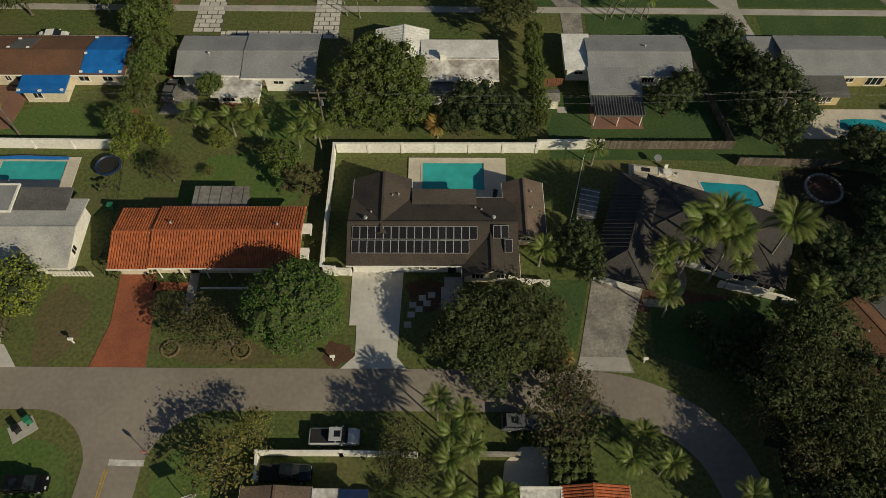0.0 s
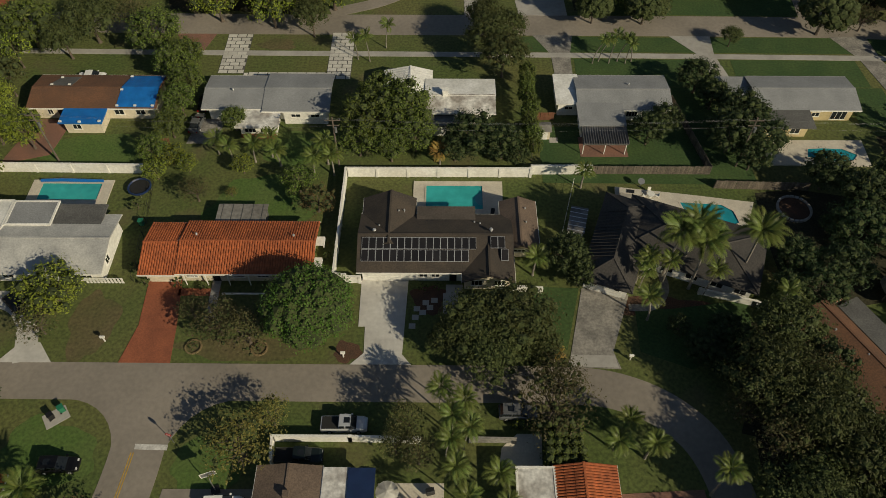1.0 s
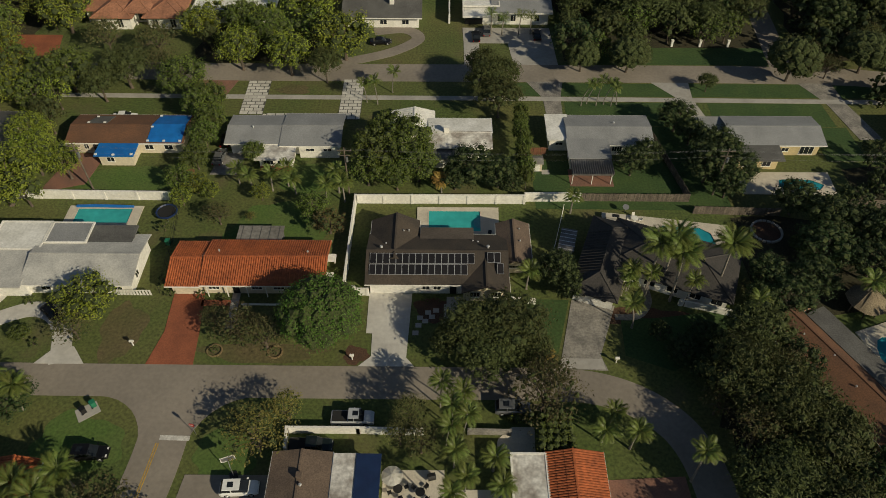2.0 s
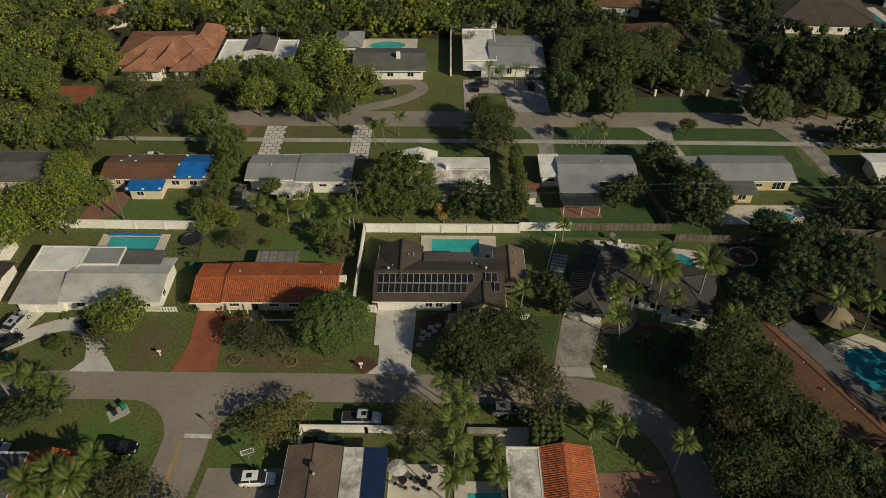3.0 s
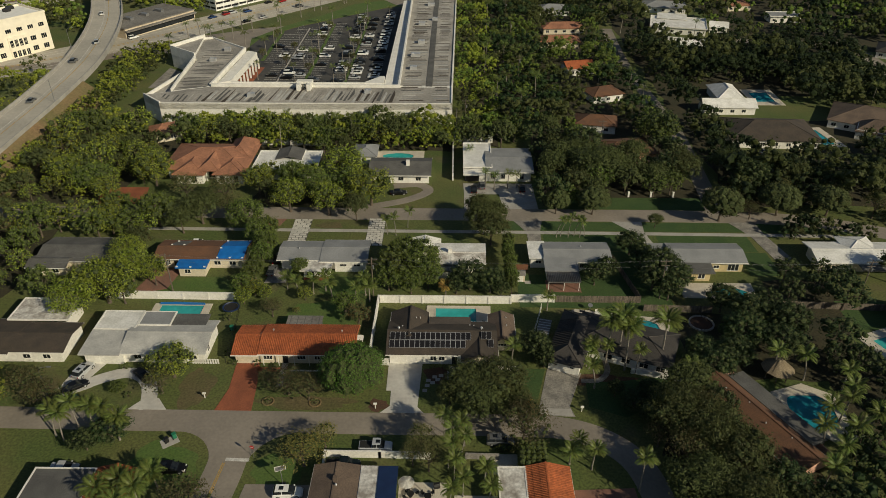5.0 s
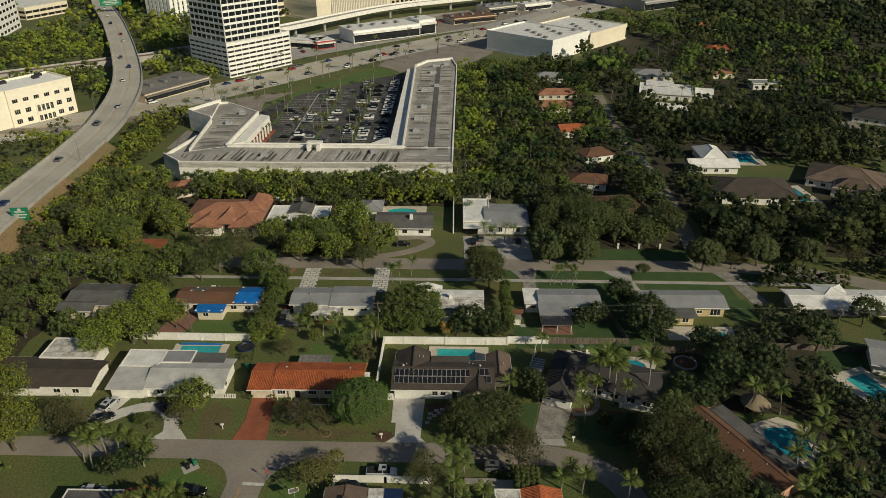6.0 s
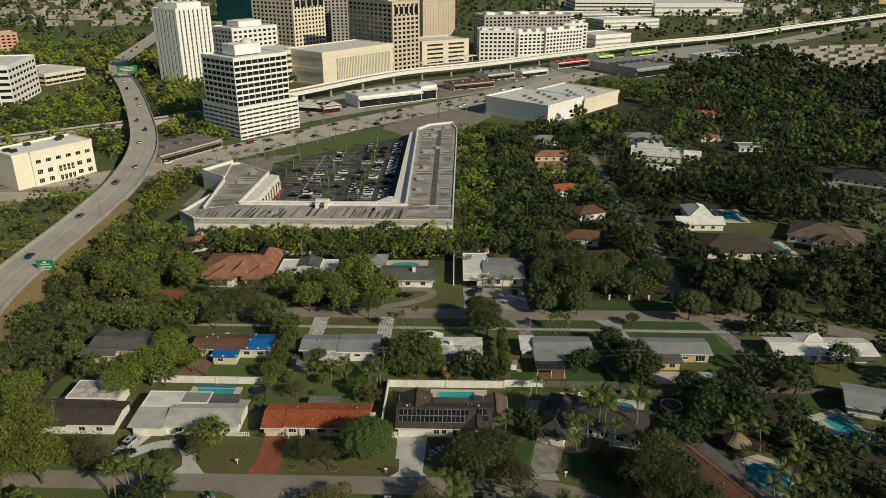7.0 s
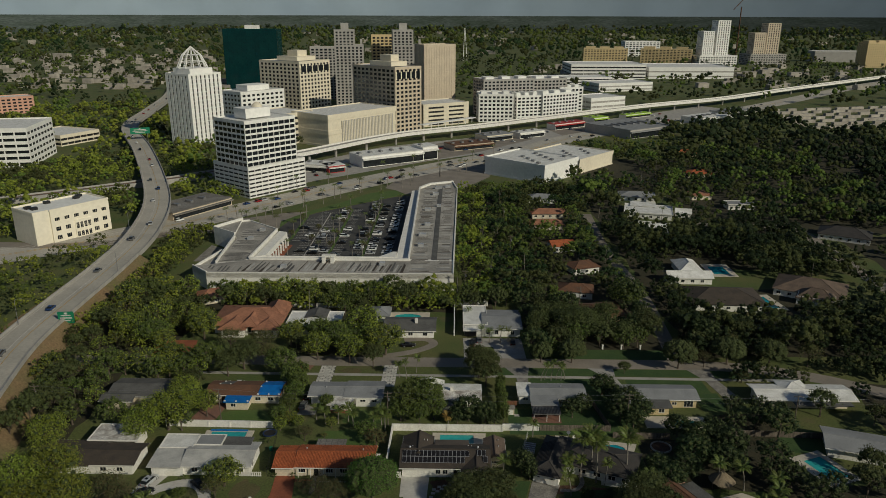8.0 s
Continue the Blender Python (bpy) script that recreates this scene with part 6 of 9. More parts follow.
for q in (-1, 1):
    edge = []
    for i, p in enumerate(pts):
        d = (pts[min(i + 1, len(pts) - 1)] - pts[max(i - 1, 0)]).normalized()
        edge.append((p.x - d.y * 4.6 * q, p.y + d.x * 4.6 * q))
    bm, _ = ribbon(edge, 0.5, 3.3, 1)
    for v in bm.verts:
        if v.co.z < 3.25:
            v.co.z = -0.1
    part("parapet", bm, CONCRETE, guide)
street("road_office", [(-230, 226), (-180, 226), (-150, 240), (-132, 262)], 8, 0.052, ASPHALT, "street past the cream office")

FLY = [(-118, 30), (-129, 70), (-137, 105), (-139.5, 140), (-141.5, 180), (-147, 225), (-163, 283), (-193, 352), (-240, 448), (-300, 565), (-328, 680), (-363, 827), (-420, 1000)]
fly = thing("flyover", "curving concrete flyover with low parapets", "flyover", (-140, 150, 0), plan=True)
bm, pts = ribbon(FLY, 13.5, 6.4)
part("deck", bm, HIGHWAY, fly, "worn concrete road deck")
for p in pts:
    clear(p.x - 9, p.x + 9, p.y - 9, p.y + 9)
for s in (-1, 1):
    edge = []
    for i, p in enumerate(pts):
        d = (pts[min(i + 1, len(pts) - 1)] - pts[max(i - 1, 0)]).normalized()
        edge.append((p.x - d.y * 6.9 * s, p.y + d.x * 6.9 * s))
    bm, _ = ribbon(edge, 0.45, 7.3, 1)
    for v in bm.verts:
        if v.co.z < 7.25:
            v.co.z = 5.2
    part("parapet", bm, CONCRETE, fly)
    for q, m in ((0.60, PAINT_WHITE), (0.86, PAINT_YELLOW if s < 0 else PAINT_WHITE)):
        bm, _ = ribbon([(p.x + (a - p.x) * (1 - q) * 0.9, p.y + (b - p.y) * (1 - q) * 0.9) if q > 0.8 else (p.x + (a - p.x) * 0.86, p.y + (b - p.y) * 0.86) for p, (a, b) in zip(pts, edge)], 0.2, 6.43, 1)
        part("lane_line", bm, m, fly)
for i in range(28, len(pts), 3):
    p = pts[i]
    part("column", made(tube, [(p.x, p.y, -0.1), (p.x, p.y, 5), (p.x, p.y, 6.3)], [1.1, 1.1, 3.2], 8), CONCRETE, fly)
bm, _ = ribbon(FLY[:5], 30, 0.1)
emb = bmesh.new()
rows = []
for i in range(27):
    p, d = pts[i], (pts[i + 1] - pts[max(i - 1, 0)]).normalized()
    s = Vector((-d.y, d.x, 0))
    rows.append([emb.verts.new((p.x + s.x * w, p.y + s.y * w, z)) for w, z in ((15, -0.1), (7.2, 5.9), (-7.2, 5.9), (-15, -0.1))])
for a, b in zip(rows, rows[1:]):
    for k in range(3):
        emb.faces.new((a[k], b[k], b[k + 1], a[k + 1]))
bm.free()
part("embankment", emb, SANDY, fly, "sandy grassed embankment")

rail = thing("railway_viaduct", "long white elevated railway viaduct", "viaduct", (23, 565, 0), plan=True)
RAIL = [(-128, 405), (-108, 431), (-50, 512), (23, 568), (112, 646), (221, 736), (330, 812), (471, 943), (728, 1168), (1000, 1400)]
bm, pts = ribbon(RAIL, 9.5, 8.4)
part("deck", bm, CONCRETE, rail)
for p in pts:
    clear(p.x - 9, p.x + 9, p.y - 9, p.y + 9)
for s in (-1, 1):
    edge = []
    for i, p in enumerate(pts):
        d = (pts[min(i + 1, len(pts) - 1)] - pts[max(i - 1, 0)]).normalized()
        edge.append((p.x - d.y * 4.9 * s, p.y + d.x * 4.9 * s))
    bm, _ = ribbon(edge, 0.5, 9.6, 1)
    for v in bm.verts:
        if v.co.z < 9.55:
            v.co.z = 6.9
    part("parapet", bm, WHITE, rail)
for i in range(0, len(pts), 2):
    p = pts[i]
    part("pier", made(tube, [(p.x, p.y, -0.1), (p.x, p.y, 6), (p.x, p.y, 8.2)], [1.0, 1.0, 2.6], 8), CONCRETE, rail)
station = thing("railway_station", "open station with a long pale roof on the viaduct", "station", (-30, 535, 0), 47)
part("roof", boxes((0, 70, -3, 3, 13.2, 13.7)), TOWER_WHITE, station)
for k in range(8):
    part("roof_post", boxes((4 + 9 * k, 4.4 + 9 * k, -0.2, 0.2, 8.4, 13.2)), TOWER_WHITE, station)

# low shops between highway and railway
def shop(label, x, y, rot, w, d, h, wall, roof):
    e = thing("shop", label, "shop", (x, y, 0), rot)
    part("wall", boxes((0.3, w - 0.3, 0.3, d - 0.3, 0, h)), wall, e)
    part("roof", boxes((0, w, 0, d, h, h + 0.35)), roof, e)
    part("canopy", boxes((0.2, w - 0.2, -1.4, 0.3, h * 0.68, h * 0.82)), roof, e)
    part("shop_window", boxes((0.8, w - 0.8, 0.24, 0.3, 0.5, h * 0.62)), GLASS, e)
    for k in range(max(1, int(w / 9))):
        part("roof_unit", boxes((2 + 9 * k, 4 + 9 * k, d * 0.4, d * 0.6, h + 0.35, h + 1.5)), METAL_GREY, e)
    return e


SHOP_RED = material("red_roof_sheet", (0.42, 0.03, 0.03), (0.35, 0.03, 0.03), fine=2, rough=0.6, grime=0.15)
SHOP_LIME = material("lime_roof_sheet", (0.35, 0.55, 0.03), (0.3, 0.48, 0.03), fine=2, rough=0.6, grime=0.1)
shop("brown-roofed strip of shops with a lit arcade", -149, 268, 60, 42, 23, 4.4, TOWER_TAN, GRAVEL_ROOF)
shop("white shop with a red front and awning", -108, 400, -14, 22, 16, 5, WHITE, WHITE_ROOF)
shop("low shop with a bright red front", -87, 392, 35, 13, 12, 5, SHOP_RED, WHITE_ROOF)
shop("glass-fronted white showroom with roof plant", -66, 412, 34, 52, 22, 8, TOWER_WHITE, WHITE_ROOF)
shop("white annex of the showroom", -24, 442, 34, 14, 16, 10, TOWER_WHITE, WHITE_ROOF)
shop("diner with a striped brown roof", 0, 482, 30, 38, 18, 4.5, TOWER_TAN, RUST_ROOF)
shop("filling station with a flat white canopy", 58, 545, 36, 30, 14, 5, WHITE, WHITE_ROOF)
shop("pale workshop with a flat roof", 28, 528, 36, 30, 18, 5, TOWER_CREAM, GREY_ROOF)
shop("store with a bright red roof", 96, 597, 38, 42, 12, 5.5, WHITE, SHOP_RED)
shop("small building with a lime green roof", 141, 640, 38, 22, 16, 6, WHITE, SHOP_LIME)
shop("small building with a lime green roof", 182, 680, 38, 42, 10, 4, WHITE, SHOP_LIME)
shop("long low warehouse with a grey roof", 156, 546, 36, 60, 56, 8, TOWER_GREY, GREY_ROOF)
shop("long white-roofed market hall", 250, 640, 38, 50, 26, 6, WHITE, WHITE_ROOF)
shop("white warehouse by the viaduct", 292, 690, 36, 46, 22, 6, WHITE, GREY_ROOF)
clear(-170, -120, 255, 315)
clear(-216, -166, 218, 275)
clear(36, 132, 372, 446)
clear(-340, -290, 395, 540)

for q in ((190, 500, 1180, 1310), (110, 250, 1000, 1070), (195, 300, 950, 1040), (150, 240, 750, 830), (280, 520, 1550, 1700), (505, 745, 1490, 1640), (850, 1020, 1500, 1780), (440, 560, 1900, 1970), (-340, -250, 950, 1000), (-240, 120, 560, 860)):
    clear(*q)

# ---- distant roofs ----
def distant_roofs():
    rng = random.Random(5)
    v, f = [], []
    def add(x, y, w, d, h, rot):
        c, s = math.cos(rot), math.sin(rot)
        i = len(v)
        for z in (0, h):
            for a, b in ((-w, -d), (w, -d), (w, d), (-w, d)):
                v.append((x + a * c - b * s, y + a * s + b * c, z))
        for q in ((4, 5, 6, 7), (0, 1, 5, 4), (1, 2, 6, 5), (2, 3, 7, 6), (3, 0, 4, 7)):
            f.append(tuple(i + k for k in q))
    for k in range(110):
        row = k // 11
        y = 980 + 92 * row + rng.uniform(-14, 14)
        x = -(0.32 + 0.034 * (k % 11)) * y + rng.uniform(-12, 12)
        add(x, y, rng.uniform(7, 18), rng.uniform(3.5, 5), rng.uniform(5, 8), 0.1 + rng.uniform(-0.25, 0.25))
    for k in range(90):
        y = rng.uniform(1600, 4300)
        add(rng.uniform(-0.62, 0.66) * y, y, rng.uniform(6, 22), rng.uniform(5, 10), rng.uniform(9, 18), rng.uniform(-0.2, 0.2))
    for k in range(126):
        add(350 + 21 * (k % 18) + rng.uniform(-4, 4), 612 + 22 * (k // 18) + 0.26 * 21 * (k % 18), rng.uniform(5, 9.5), 2.0, 3.0, 0.25 + rng.uniform(-0.08, 0.08))
    for k in range(60):
        add(rng.uniform(150, 900), rng.uniform(1000, 1500), rng.uniform(5, 13), rng.uniform(4, 8), rng.uniform(5, 10), 0.1)
    return v, f


DISTANT_ROOF = material("distant_pale_roof", (0.46, 0.42, 0.36), (0.30, 0.27, 0.235), big=0.03, fine=0.2, rough=0.9, grime=0.2)
tagged(part("distant_roofs", distant_roofs(), DISTANT_ROOF), "far pale roofs scattered among trees", "distant buildings", kind="stuff")
e = thing("tower_crane", "thin reddish crane over a tower site", "crane", (668, 1700, 0))
part("mast", made(tube, [(0, 0, 0), (0, 0, 125)], [1.4, 1.4], 4), RUST_ROOF, e)
part("jib", made(tube, [(-18, 0, 118), (10, 0, 150)], [1.0, 0.6], 4), RUST_ROOF, e)
e = thing("lattice_mast", "white lattice radio mast", "mast", (20, 1700, 0))
for k in range(3):
    a = 2.1 * k
    part("mast_leg", made(tube, [(6 * math.cos(a), 6 * math.sin(a), 0), (0.6 * math.cos(a), 0.6 * math.sin(a), 75)], [0.9, 0.5], 4), TOWER_WHITE, e)


# ---- trees and palms ----
_ico = bmesh.new()
bmesh.ops.create_icosphere(_ico, subdivisions=1, radius=1.0)
ICO_V = np.array([v.co[:] for v in _ico.verts])
ICO_F = np.array([[v.index for v in f.verts] for f in _ico.faces])
_ico.free()


def leaf_mass(rng, centres, radii, per, size, flat=0.8, core=0.72, droop=0.0):
    """Clumps of foliage: a rough core, dark as painted inner shade, under many small folded leaves. Returns vertices,
    faces and a material index per face.
    """
    V, Fc, M, base = [], [], [], 0
    for c, r in zip(centres, radii):
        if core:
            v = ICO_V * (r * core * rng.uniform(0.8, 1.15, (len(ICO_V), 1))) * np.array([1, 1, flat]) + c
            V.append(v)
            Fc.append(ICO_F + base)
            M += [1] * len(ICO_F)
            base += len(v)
        n = max(4, int(per * r * r))
        d = rng.normal(size=(n, 3))
        d[:, 2] += 0.25
        d /= np.linalg.norm(d, axis=1, keepdims=True)
        p = c + d * (r * rng.uniform(0.55, 1.2, (n, 1))) * np.array([1, 1, flat])
        nn = d + rng.normal(size=(n, 3)) * 0.55
        nn[:, 2] += 0.5
        nn /= np.linalg.norm(nn, axis=1, keepdims=True)
        t = np.cross(nn, rng.normal(size=(n, 3)))
        t[:, 2] -= droop
        t /= np.linalg.norm(t, axis=1, keepdims=True) + 1e-9
        b = np.cross(nn, t)
        L = size * rng.uniform(0.6, 1.3, (n, 1))
        W = L * 0.55
        q = np.stack([p + t * L, p + b * W - nn * W * 0.35, p - t * L, p - b * W - nn * W * 0.35], 1).reshape(-1, 3)
        V.append(q)
        k = np.arange(n)[:, None] * 4 + base
        Fc.append(np.concatenate([k + [0, 1, 2], k + [0, 2, 3]], 1).reshape(-1, 3))
        M += [0] * (2 * n)
        base += 4 * n
    return np.concatenate(V), np.concatenate(Fc), M


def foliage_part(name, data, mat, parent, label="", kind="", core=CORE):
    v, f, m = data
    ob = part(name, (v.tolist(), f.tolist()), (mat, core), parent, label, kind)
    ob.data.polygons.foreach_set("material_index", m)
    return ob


def crown_points(rng, n, r, z0, h, shape):
    """Clump middles spread over a crown's outer shell. shape: dome, oval, open or spread."""
    pts, rad = [], []
    for k in range(n):
        a = 2.39996 * k + rng.uniform(-0.3, 0.3)
        u = (k + 0.5) / n
        if shape == "dome":
            z = 1 - 1.25 * u
            rr = math.sqrt(max(0.0, 1 - z * z)) if z > 0 else 1 - 0.25 * -z
        elif shape == "spread":
            z, rr = 0.75 - 1.1 * u * u, math.sqrt(u)
        else:
            z = 1 - 1.8 * u
            rr = math.sqrt(max(0.0, 1 - z * z))
        j = rng.uniform(0.62, 1.0) if shape != "dome" else rng.uniform(0.78, 0.86)
        pts.append((rr * r * j * math.cos(a), rr * r * j * math.sin(a), z0 + h * (0.5 + 0.5 * z * j)))
        rad.append(r * (rng.uniform(0.2, 0.38) if shape != "dome" else rng.uniform(0.24, 0.3)))
    return np.array(pts), rad


def trunk_mesh(rng, h, r, spread, limbs, low=0.35):
    bm = bmesh.new()
    top = Vector((rng.uniform(-0.3, 0.3), rng.uniform(-0.3, 0.3), h))
    fork = Vector((top.x * 0.5, top.y * 0.5, h * low))
    tube(bm, [(0, 0, -0.1), (0.03, 0, 0.35), fork * 0.55 + Vector((0.05, -0.04, h * low * 0.1)), fork, top], [r * 1.5, r * 1.05, r * 0.9, r * 0.75, r * 0.12], 7)
    for k in range(limbs):
        a = 2 * math.pi * k / limbs + rng.uniform(-0.4, 0.4)
        z = h * rng.uniform(low * 0.8, low * 1.5)
        o = Vector((math.cos(a), math.sin(a), 0)) * spread * rng.uniform(0.6, 0.95)
        s = Vector((fork.x, fork.y, z))
        tip = s + o + Vector((0, 0, h * rng.uniform(0.15, 0.4)))
        mid = s.lerp(tip, 0.5) + Vector((0, 0, h * 0.09))
        tube(bm, [s, mid, tip], [r * 0.5, r * 0.32, r * 0.07], 5)
        for q in (-1, 1):
            t2 = tip + Vector((-o.y, o.x, 0)) * 0.35 * q + Vector((0, 0, h * rng.uniform(0.0, 0.15)))
            tube(bm, [mid, mid.lerp(t2, 0.55) + Vector((0, 0, 0.1)), t2], [r * 0.28, r * 0.17, r * 0.04], 4)
    return bm


#        label, crown leaf material, height, radius, clumps, leaves per m2, leaf size, shape, limbs, core
KINDS = {
    "oak": ("spreading oak with a dark olive crown", F_OAK, 8.5, 5.5, 66, 23, 0.2, "spread", 9, 0.42),
    "oak_wide": ("wide old oak with a ragged dark crown", F_OAK, 9.5, 7.0, 84, 18, 0.22, "spread", 10, 0.42),
    "dark": ("dense dark green tree with shade painted into its leaves", F_SHADED, 8.0, 4.2, 54, 30, 0.19, "oval", 6, 0.5),
    "green": ("leafy mid-green garden tree", F_GREEN, 7.5, 4.2, 54, 30, 0.19, "oval", 6, 0.5),
    "bright": ("light green tree catching the sun", F_BRIGHT, 7.0, 3.8, 50, 32, 0.17, "oval", 6, 0.48),
    "yellow": ("thin tree with yellowing leaves", F_YELLOW, 7.0, 3.8, 46, 26, 0.15, "spread", 9, 0.25),
    "olive": ("feathery grey-olive tree with bare twigs", F_OLIVE, 6.5, 4.2, 56, 20, 0.15, "spread", 12, 0.22),
    "round": ("dense round green tree with a clipped dome crown", F_DOME, 7.6, 6.0, 110, 44, 0.17, "dome", 6, 0.8),
    "brown": ("small brownish bushy tree", F_BROWN, 4.6, 2.6, 30, 44, 0.13, "oval", 5, 0.5),
    "lime": ("tall feathery yellow-green tree", F_LIME, 9.5, 5.0, 64, 26, 0.2, "oval", 8, 0.35),
    "round_dark": ("dense round dark green street tree", F_OAK, 7.6, 5.0, 70, 30, 0.2, "dome", 6, 0.8),
    "shrub": ("low green garden shrub", F_GREEN, 1.4, 1.1, 9, 90, 0.10, "dome", 3, 0.75),
    "far_oak": ("wooded oak among the gardens", F_OAK, 9.0, 5.6, 30, 10, 0.33, "spread", 4, 0.5),
    "far_dark": ("tree in a wooded garden with shade painted into its leaves", F_SHADED, 9.0, 5.0, 28, 11, 0.32, "oval", 4, 0.55),
    "far_green": ("green tree in a wooded garden", F_GREEN, 8.5, 5.0, 28, 11, 0.31, "oval", 4, 0.55),
    "far_bright": ("light green tree among darker ones", F_BRIGHT, 8.0, 4.6, 28, 12, 0.29, "oval", 4, 0.52),
}
PROTO, COUNT = {}, {}
trees_rng = random.Random(11)


def build_tree(kind, seed, at):
    label, mat, h, r, n, per, size, shape, limbs, core = KINDS[kind]
    rng = np.random.default_rng(seed)
    e = thing("shrub" if kind == "shrub" else "tree", label, "shrub" if kind == "shrub" else "tree", at)
    z0 = 0.05 if kind == "shrub" else h * (0.22 if shape == "dome" else 0.36)
    part("trunk", trunk_mesh(random.Random(seed), h * 0.9, 0.035 * h, r * 0.8, limbs), BARK, e)
    pts, rad = crown_points(rng, n, r, z0, h - z0, shape)
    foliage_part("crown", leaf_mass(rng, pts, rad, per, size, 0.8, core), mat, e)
    return e


def plant(kind, x, y, r=None, h=None, group=""):
    """A tree of the kind at a place, copied from the few that were grown; r, h: its crown radius and height."""
    _, _, h0, r0, *_ = KINDS[kind]
    r = r or r0 * trees_rng.uniform(0.8, 1.15)
    h = h or h0 * (0.45 + 0.55 * r / r0) * trees_rng.uniform(0.9, 1.1)
    rot = trees_rng.uniform(0, 360)
    c = COUNT.get(kind, 0)
    COUNT[kind] = c + 1
    key = (kind, c % (1 if kind in ("round", "round_dark", "shrub") else 2))
    m = pose(x, y, 0, 0, 0, rot)
    if key not in PROTO:
        PROTO[key] = build_tree(kind, 7 * len(PROTO) + 5, (0, 0, 0))
        PROTO[key].matrix_basis = m
        PROTO[key].scale = (r / r0, r / r0, h / h0)
        return PROTO[key]
    p = PROTO[key]
    s = p.scale
    return copy_thing(p, m @ Matrix.Diagonal((r / r0 / s[0], r / r0 / s[1], h / h0 / s[2], 1)))


def frond_mesh(length, mat_name, drop=1.0, leaflets=16, wide=0.5):
    """One palm leaf: an arched rib with narrow leaflets hanging on both sides."""
    v, f = [], []
    def rib(u):
        return Vector((length * (u - 0.12 * drop * u * u), 0, length * (0.42 * u - 0.62 * drop * u * u)))
    for k in range(8):
        a, b = rib(k / 8), rib((k + 1) / 8)
        w0, w1, i = 0.035 * (1 - k / 9), 0.035 * (1 - (k + 1) / 9), len(v)
        v += [(a.x, -w0, a.z), (a.x, w0, a.z), (b.x, w1, b.z), (b.x, -w1, b.z)]
        f.append((i, i + 1, i + 2, i + 3))
    for k in range(leaflets):
        u = 0.12 + 0.88 * k / leaflets
        p, q = rib(u), rib(min(1, u + 0.05))
        ll = wide * length * math.sin(math.pi * min(1, 0.18 + 0.78 * u)) ** 0.7
        for s in (-1, 1):
            i = len(v)
            tip = p + Vector((ll * 0.55, s * ll * 0.8, -ll * 0.38))
            mid = p.lerp(tip, 0.5) + Vector((0, 0, ll * 0.08))
            t = (q - p).normalized() * ll * 0.055
            v += [tuple(p), tuple(mid + t), tuple(tip), tuple(mid - t)]
            f.append((i, i + 1, i + 2, i + 3))
    return v, f


FROND = {}


def palm(label, x, y, h, n=15, length=2.6, mat=F_PALM, lean=0.0, trunk_r=0.16, drop=1.0, group=""):
    e = thing("palm_tree", label, "palm tree", (x, y, 0), group=group)
    rng = random.Random(int(x * 31 + y * 17))
    a = rng.uniform(0, 6.28)
    dx, dy = lean * math.cos(a), lean * math.sin(a)
    pts = [(dx * (k / 6) ** 2, dy * (k / 6) ** 2, h * k / 6 - (0.1 if k == 0 else 0)) for k in range(7)]
    part("trunk", made(tube, pts, [trunk_r * (1.35 if k == 0 else 1 - 0.05 * k) for k in range(7)], 7), PALE_BARK, e)
    part("crownshaft", made(tube, [(dx, dy, h - 0.05), (dx, dy, h + 0.7)], [trunk_r * 0.9, trunk_r * 0.45], 7), mat, e, "smooth green crownshaft")
    key = (round(length, 1), mat.name, drop)
    if y > 118:
        v, f = [], []
        for k in range(n):
            fv, ff = frond_mesh(length, mat.name, drop * (0.75 + 0.35 * (k % 3)), 14, 0.4)
            m = pose(dx, dy, h + 0.45, 0, -52 + 62 * (k / n) + rng.uniform(-8, 8), 137.5 * k)
            f += [tuple(i + len(v) for i in q) for q in ff]
            v += [tuple(m @ Vector(p)) for p in fv]
        part("crown", (v, f), mat, e)
        return e
    for k in range(n):
        kk = (*key, k % 3)
        if kk not in FROND:
            o = part("frond", frond_mesh(length, mat.name, drop * (0.75 + 0.35 * (k % 3)), 30, 0.34), mat, e)
            FROND[kk] = o.data
        else:
            o = new("frond", FROND[kk])
            o.parent = e
        az = 137.5 * k + rng.uniform(-12, 12)
        up = -52 + 62 * (k / n) + rng.uniform(-8, 8)
        s = rng.uniform(0.85, 1.1)
        o.matrix_basis = pose(dx, dy, h + 0.45, 0, up, az) @ Matrix.Diagonal((s, s, s, 1))
    return e


def hedge(label, x0, x1, y0, y1, h, mat=F_GREEN, name="hedge", per=95, size=0.12):
    rng = np.random.default_rng(int(abs(x0 * 7 + y0 * 3)))
    e = thing(name, label, "hedge", ((x0 + x1) / 2, (y0 + y1) / 2, 0), plan=True)
    nx, ny, nz = max(1, round((x1 - x0) / 1.0)), max(1, round((y1 - y0) / 1.0)), max(1, round(h / 1.0))
    c = [((x0 + (i + 0.5) * (x1 - x0) / nx) + rng.uniform(-.15, .15), y0 + (j + 0.5) * (y1 - y0) / ny + rng.uniform(-.15, .15), (k + 0.45) * h / nz + rng.uniform(-.1, .1))
         for i in range(nx) for j in range(ny) for k in range(nz)]
    foliage_part("foliage", leaf_mass(rng, np.array(c), [rng.uniform(0.62, 0.85) for _ in c], per, size, 1.0, 0.78), mat, e)
    part("stem", boxes(*[(p[0] - 0.04, p[0] + 0.04, p[1] - 0.04, p[1] + 0.04, -0.05, h * 0.5) for p in c[:: 4 * nz]]), BARK, e)
    return e


# the street and its front gardens
plant("round", -17.4, 39.6, 5.9, 9.0)
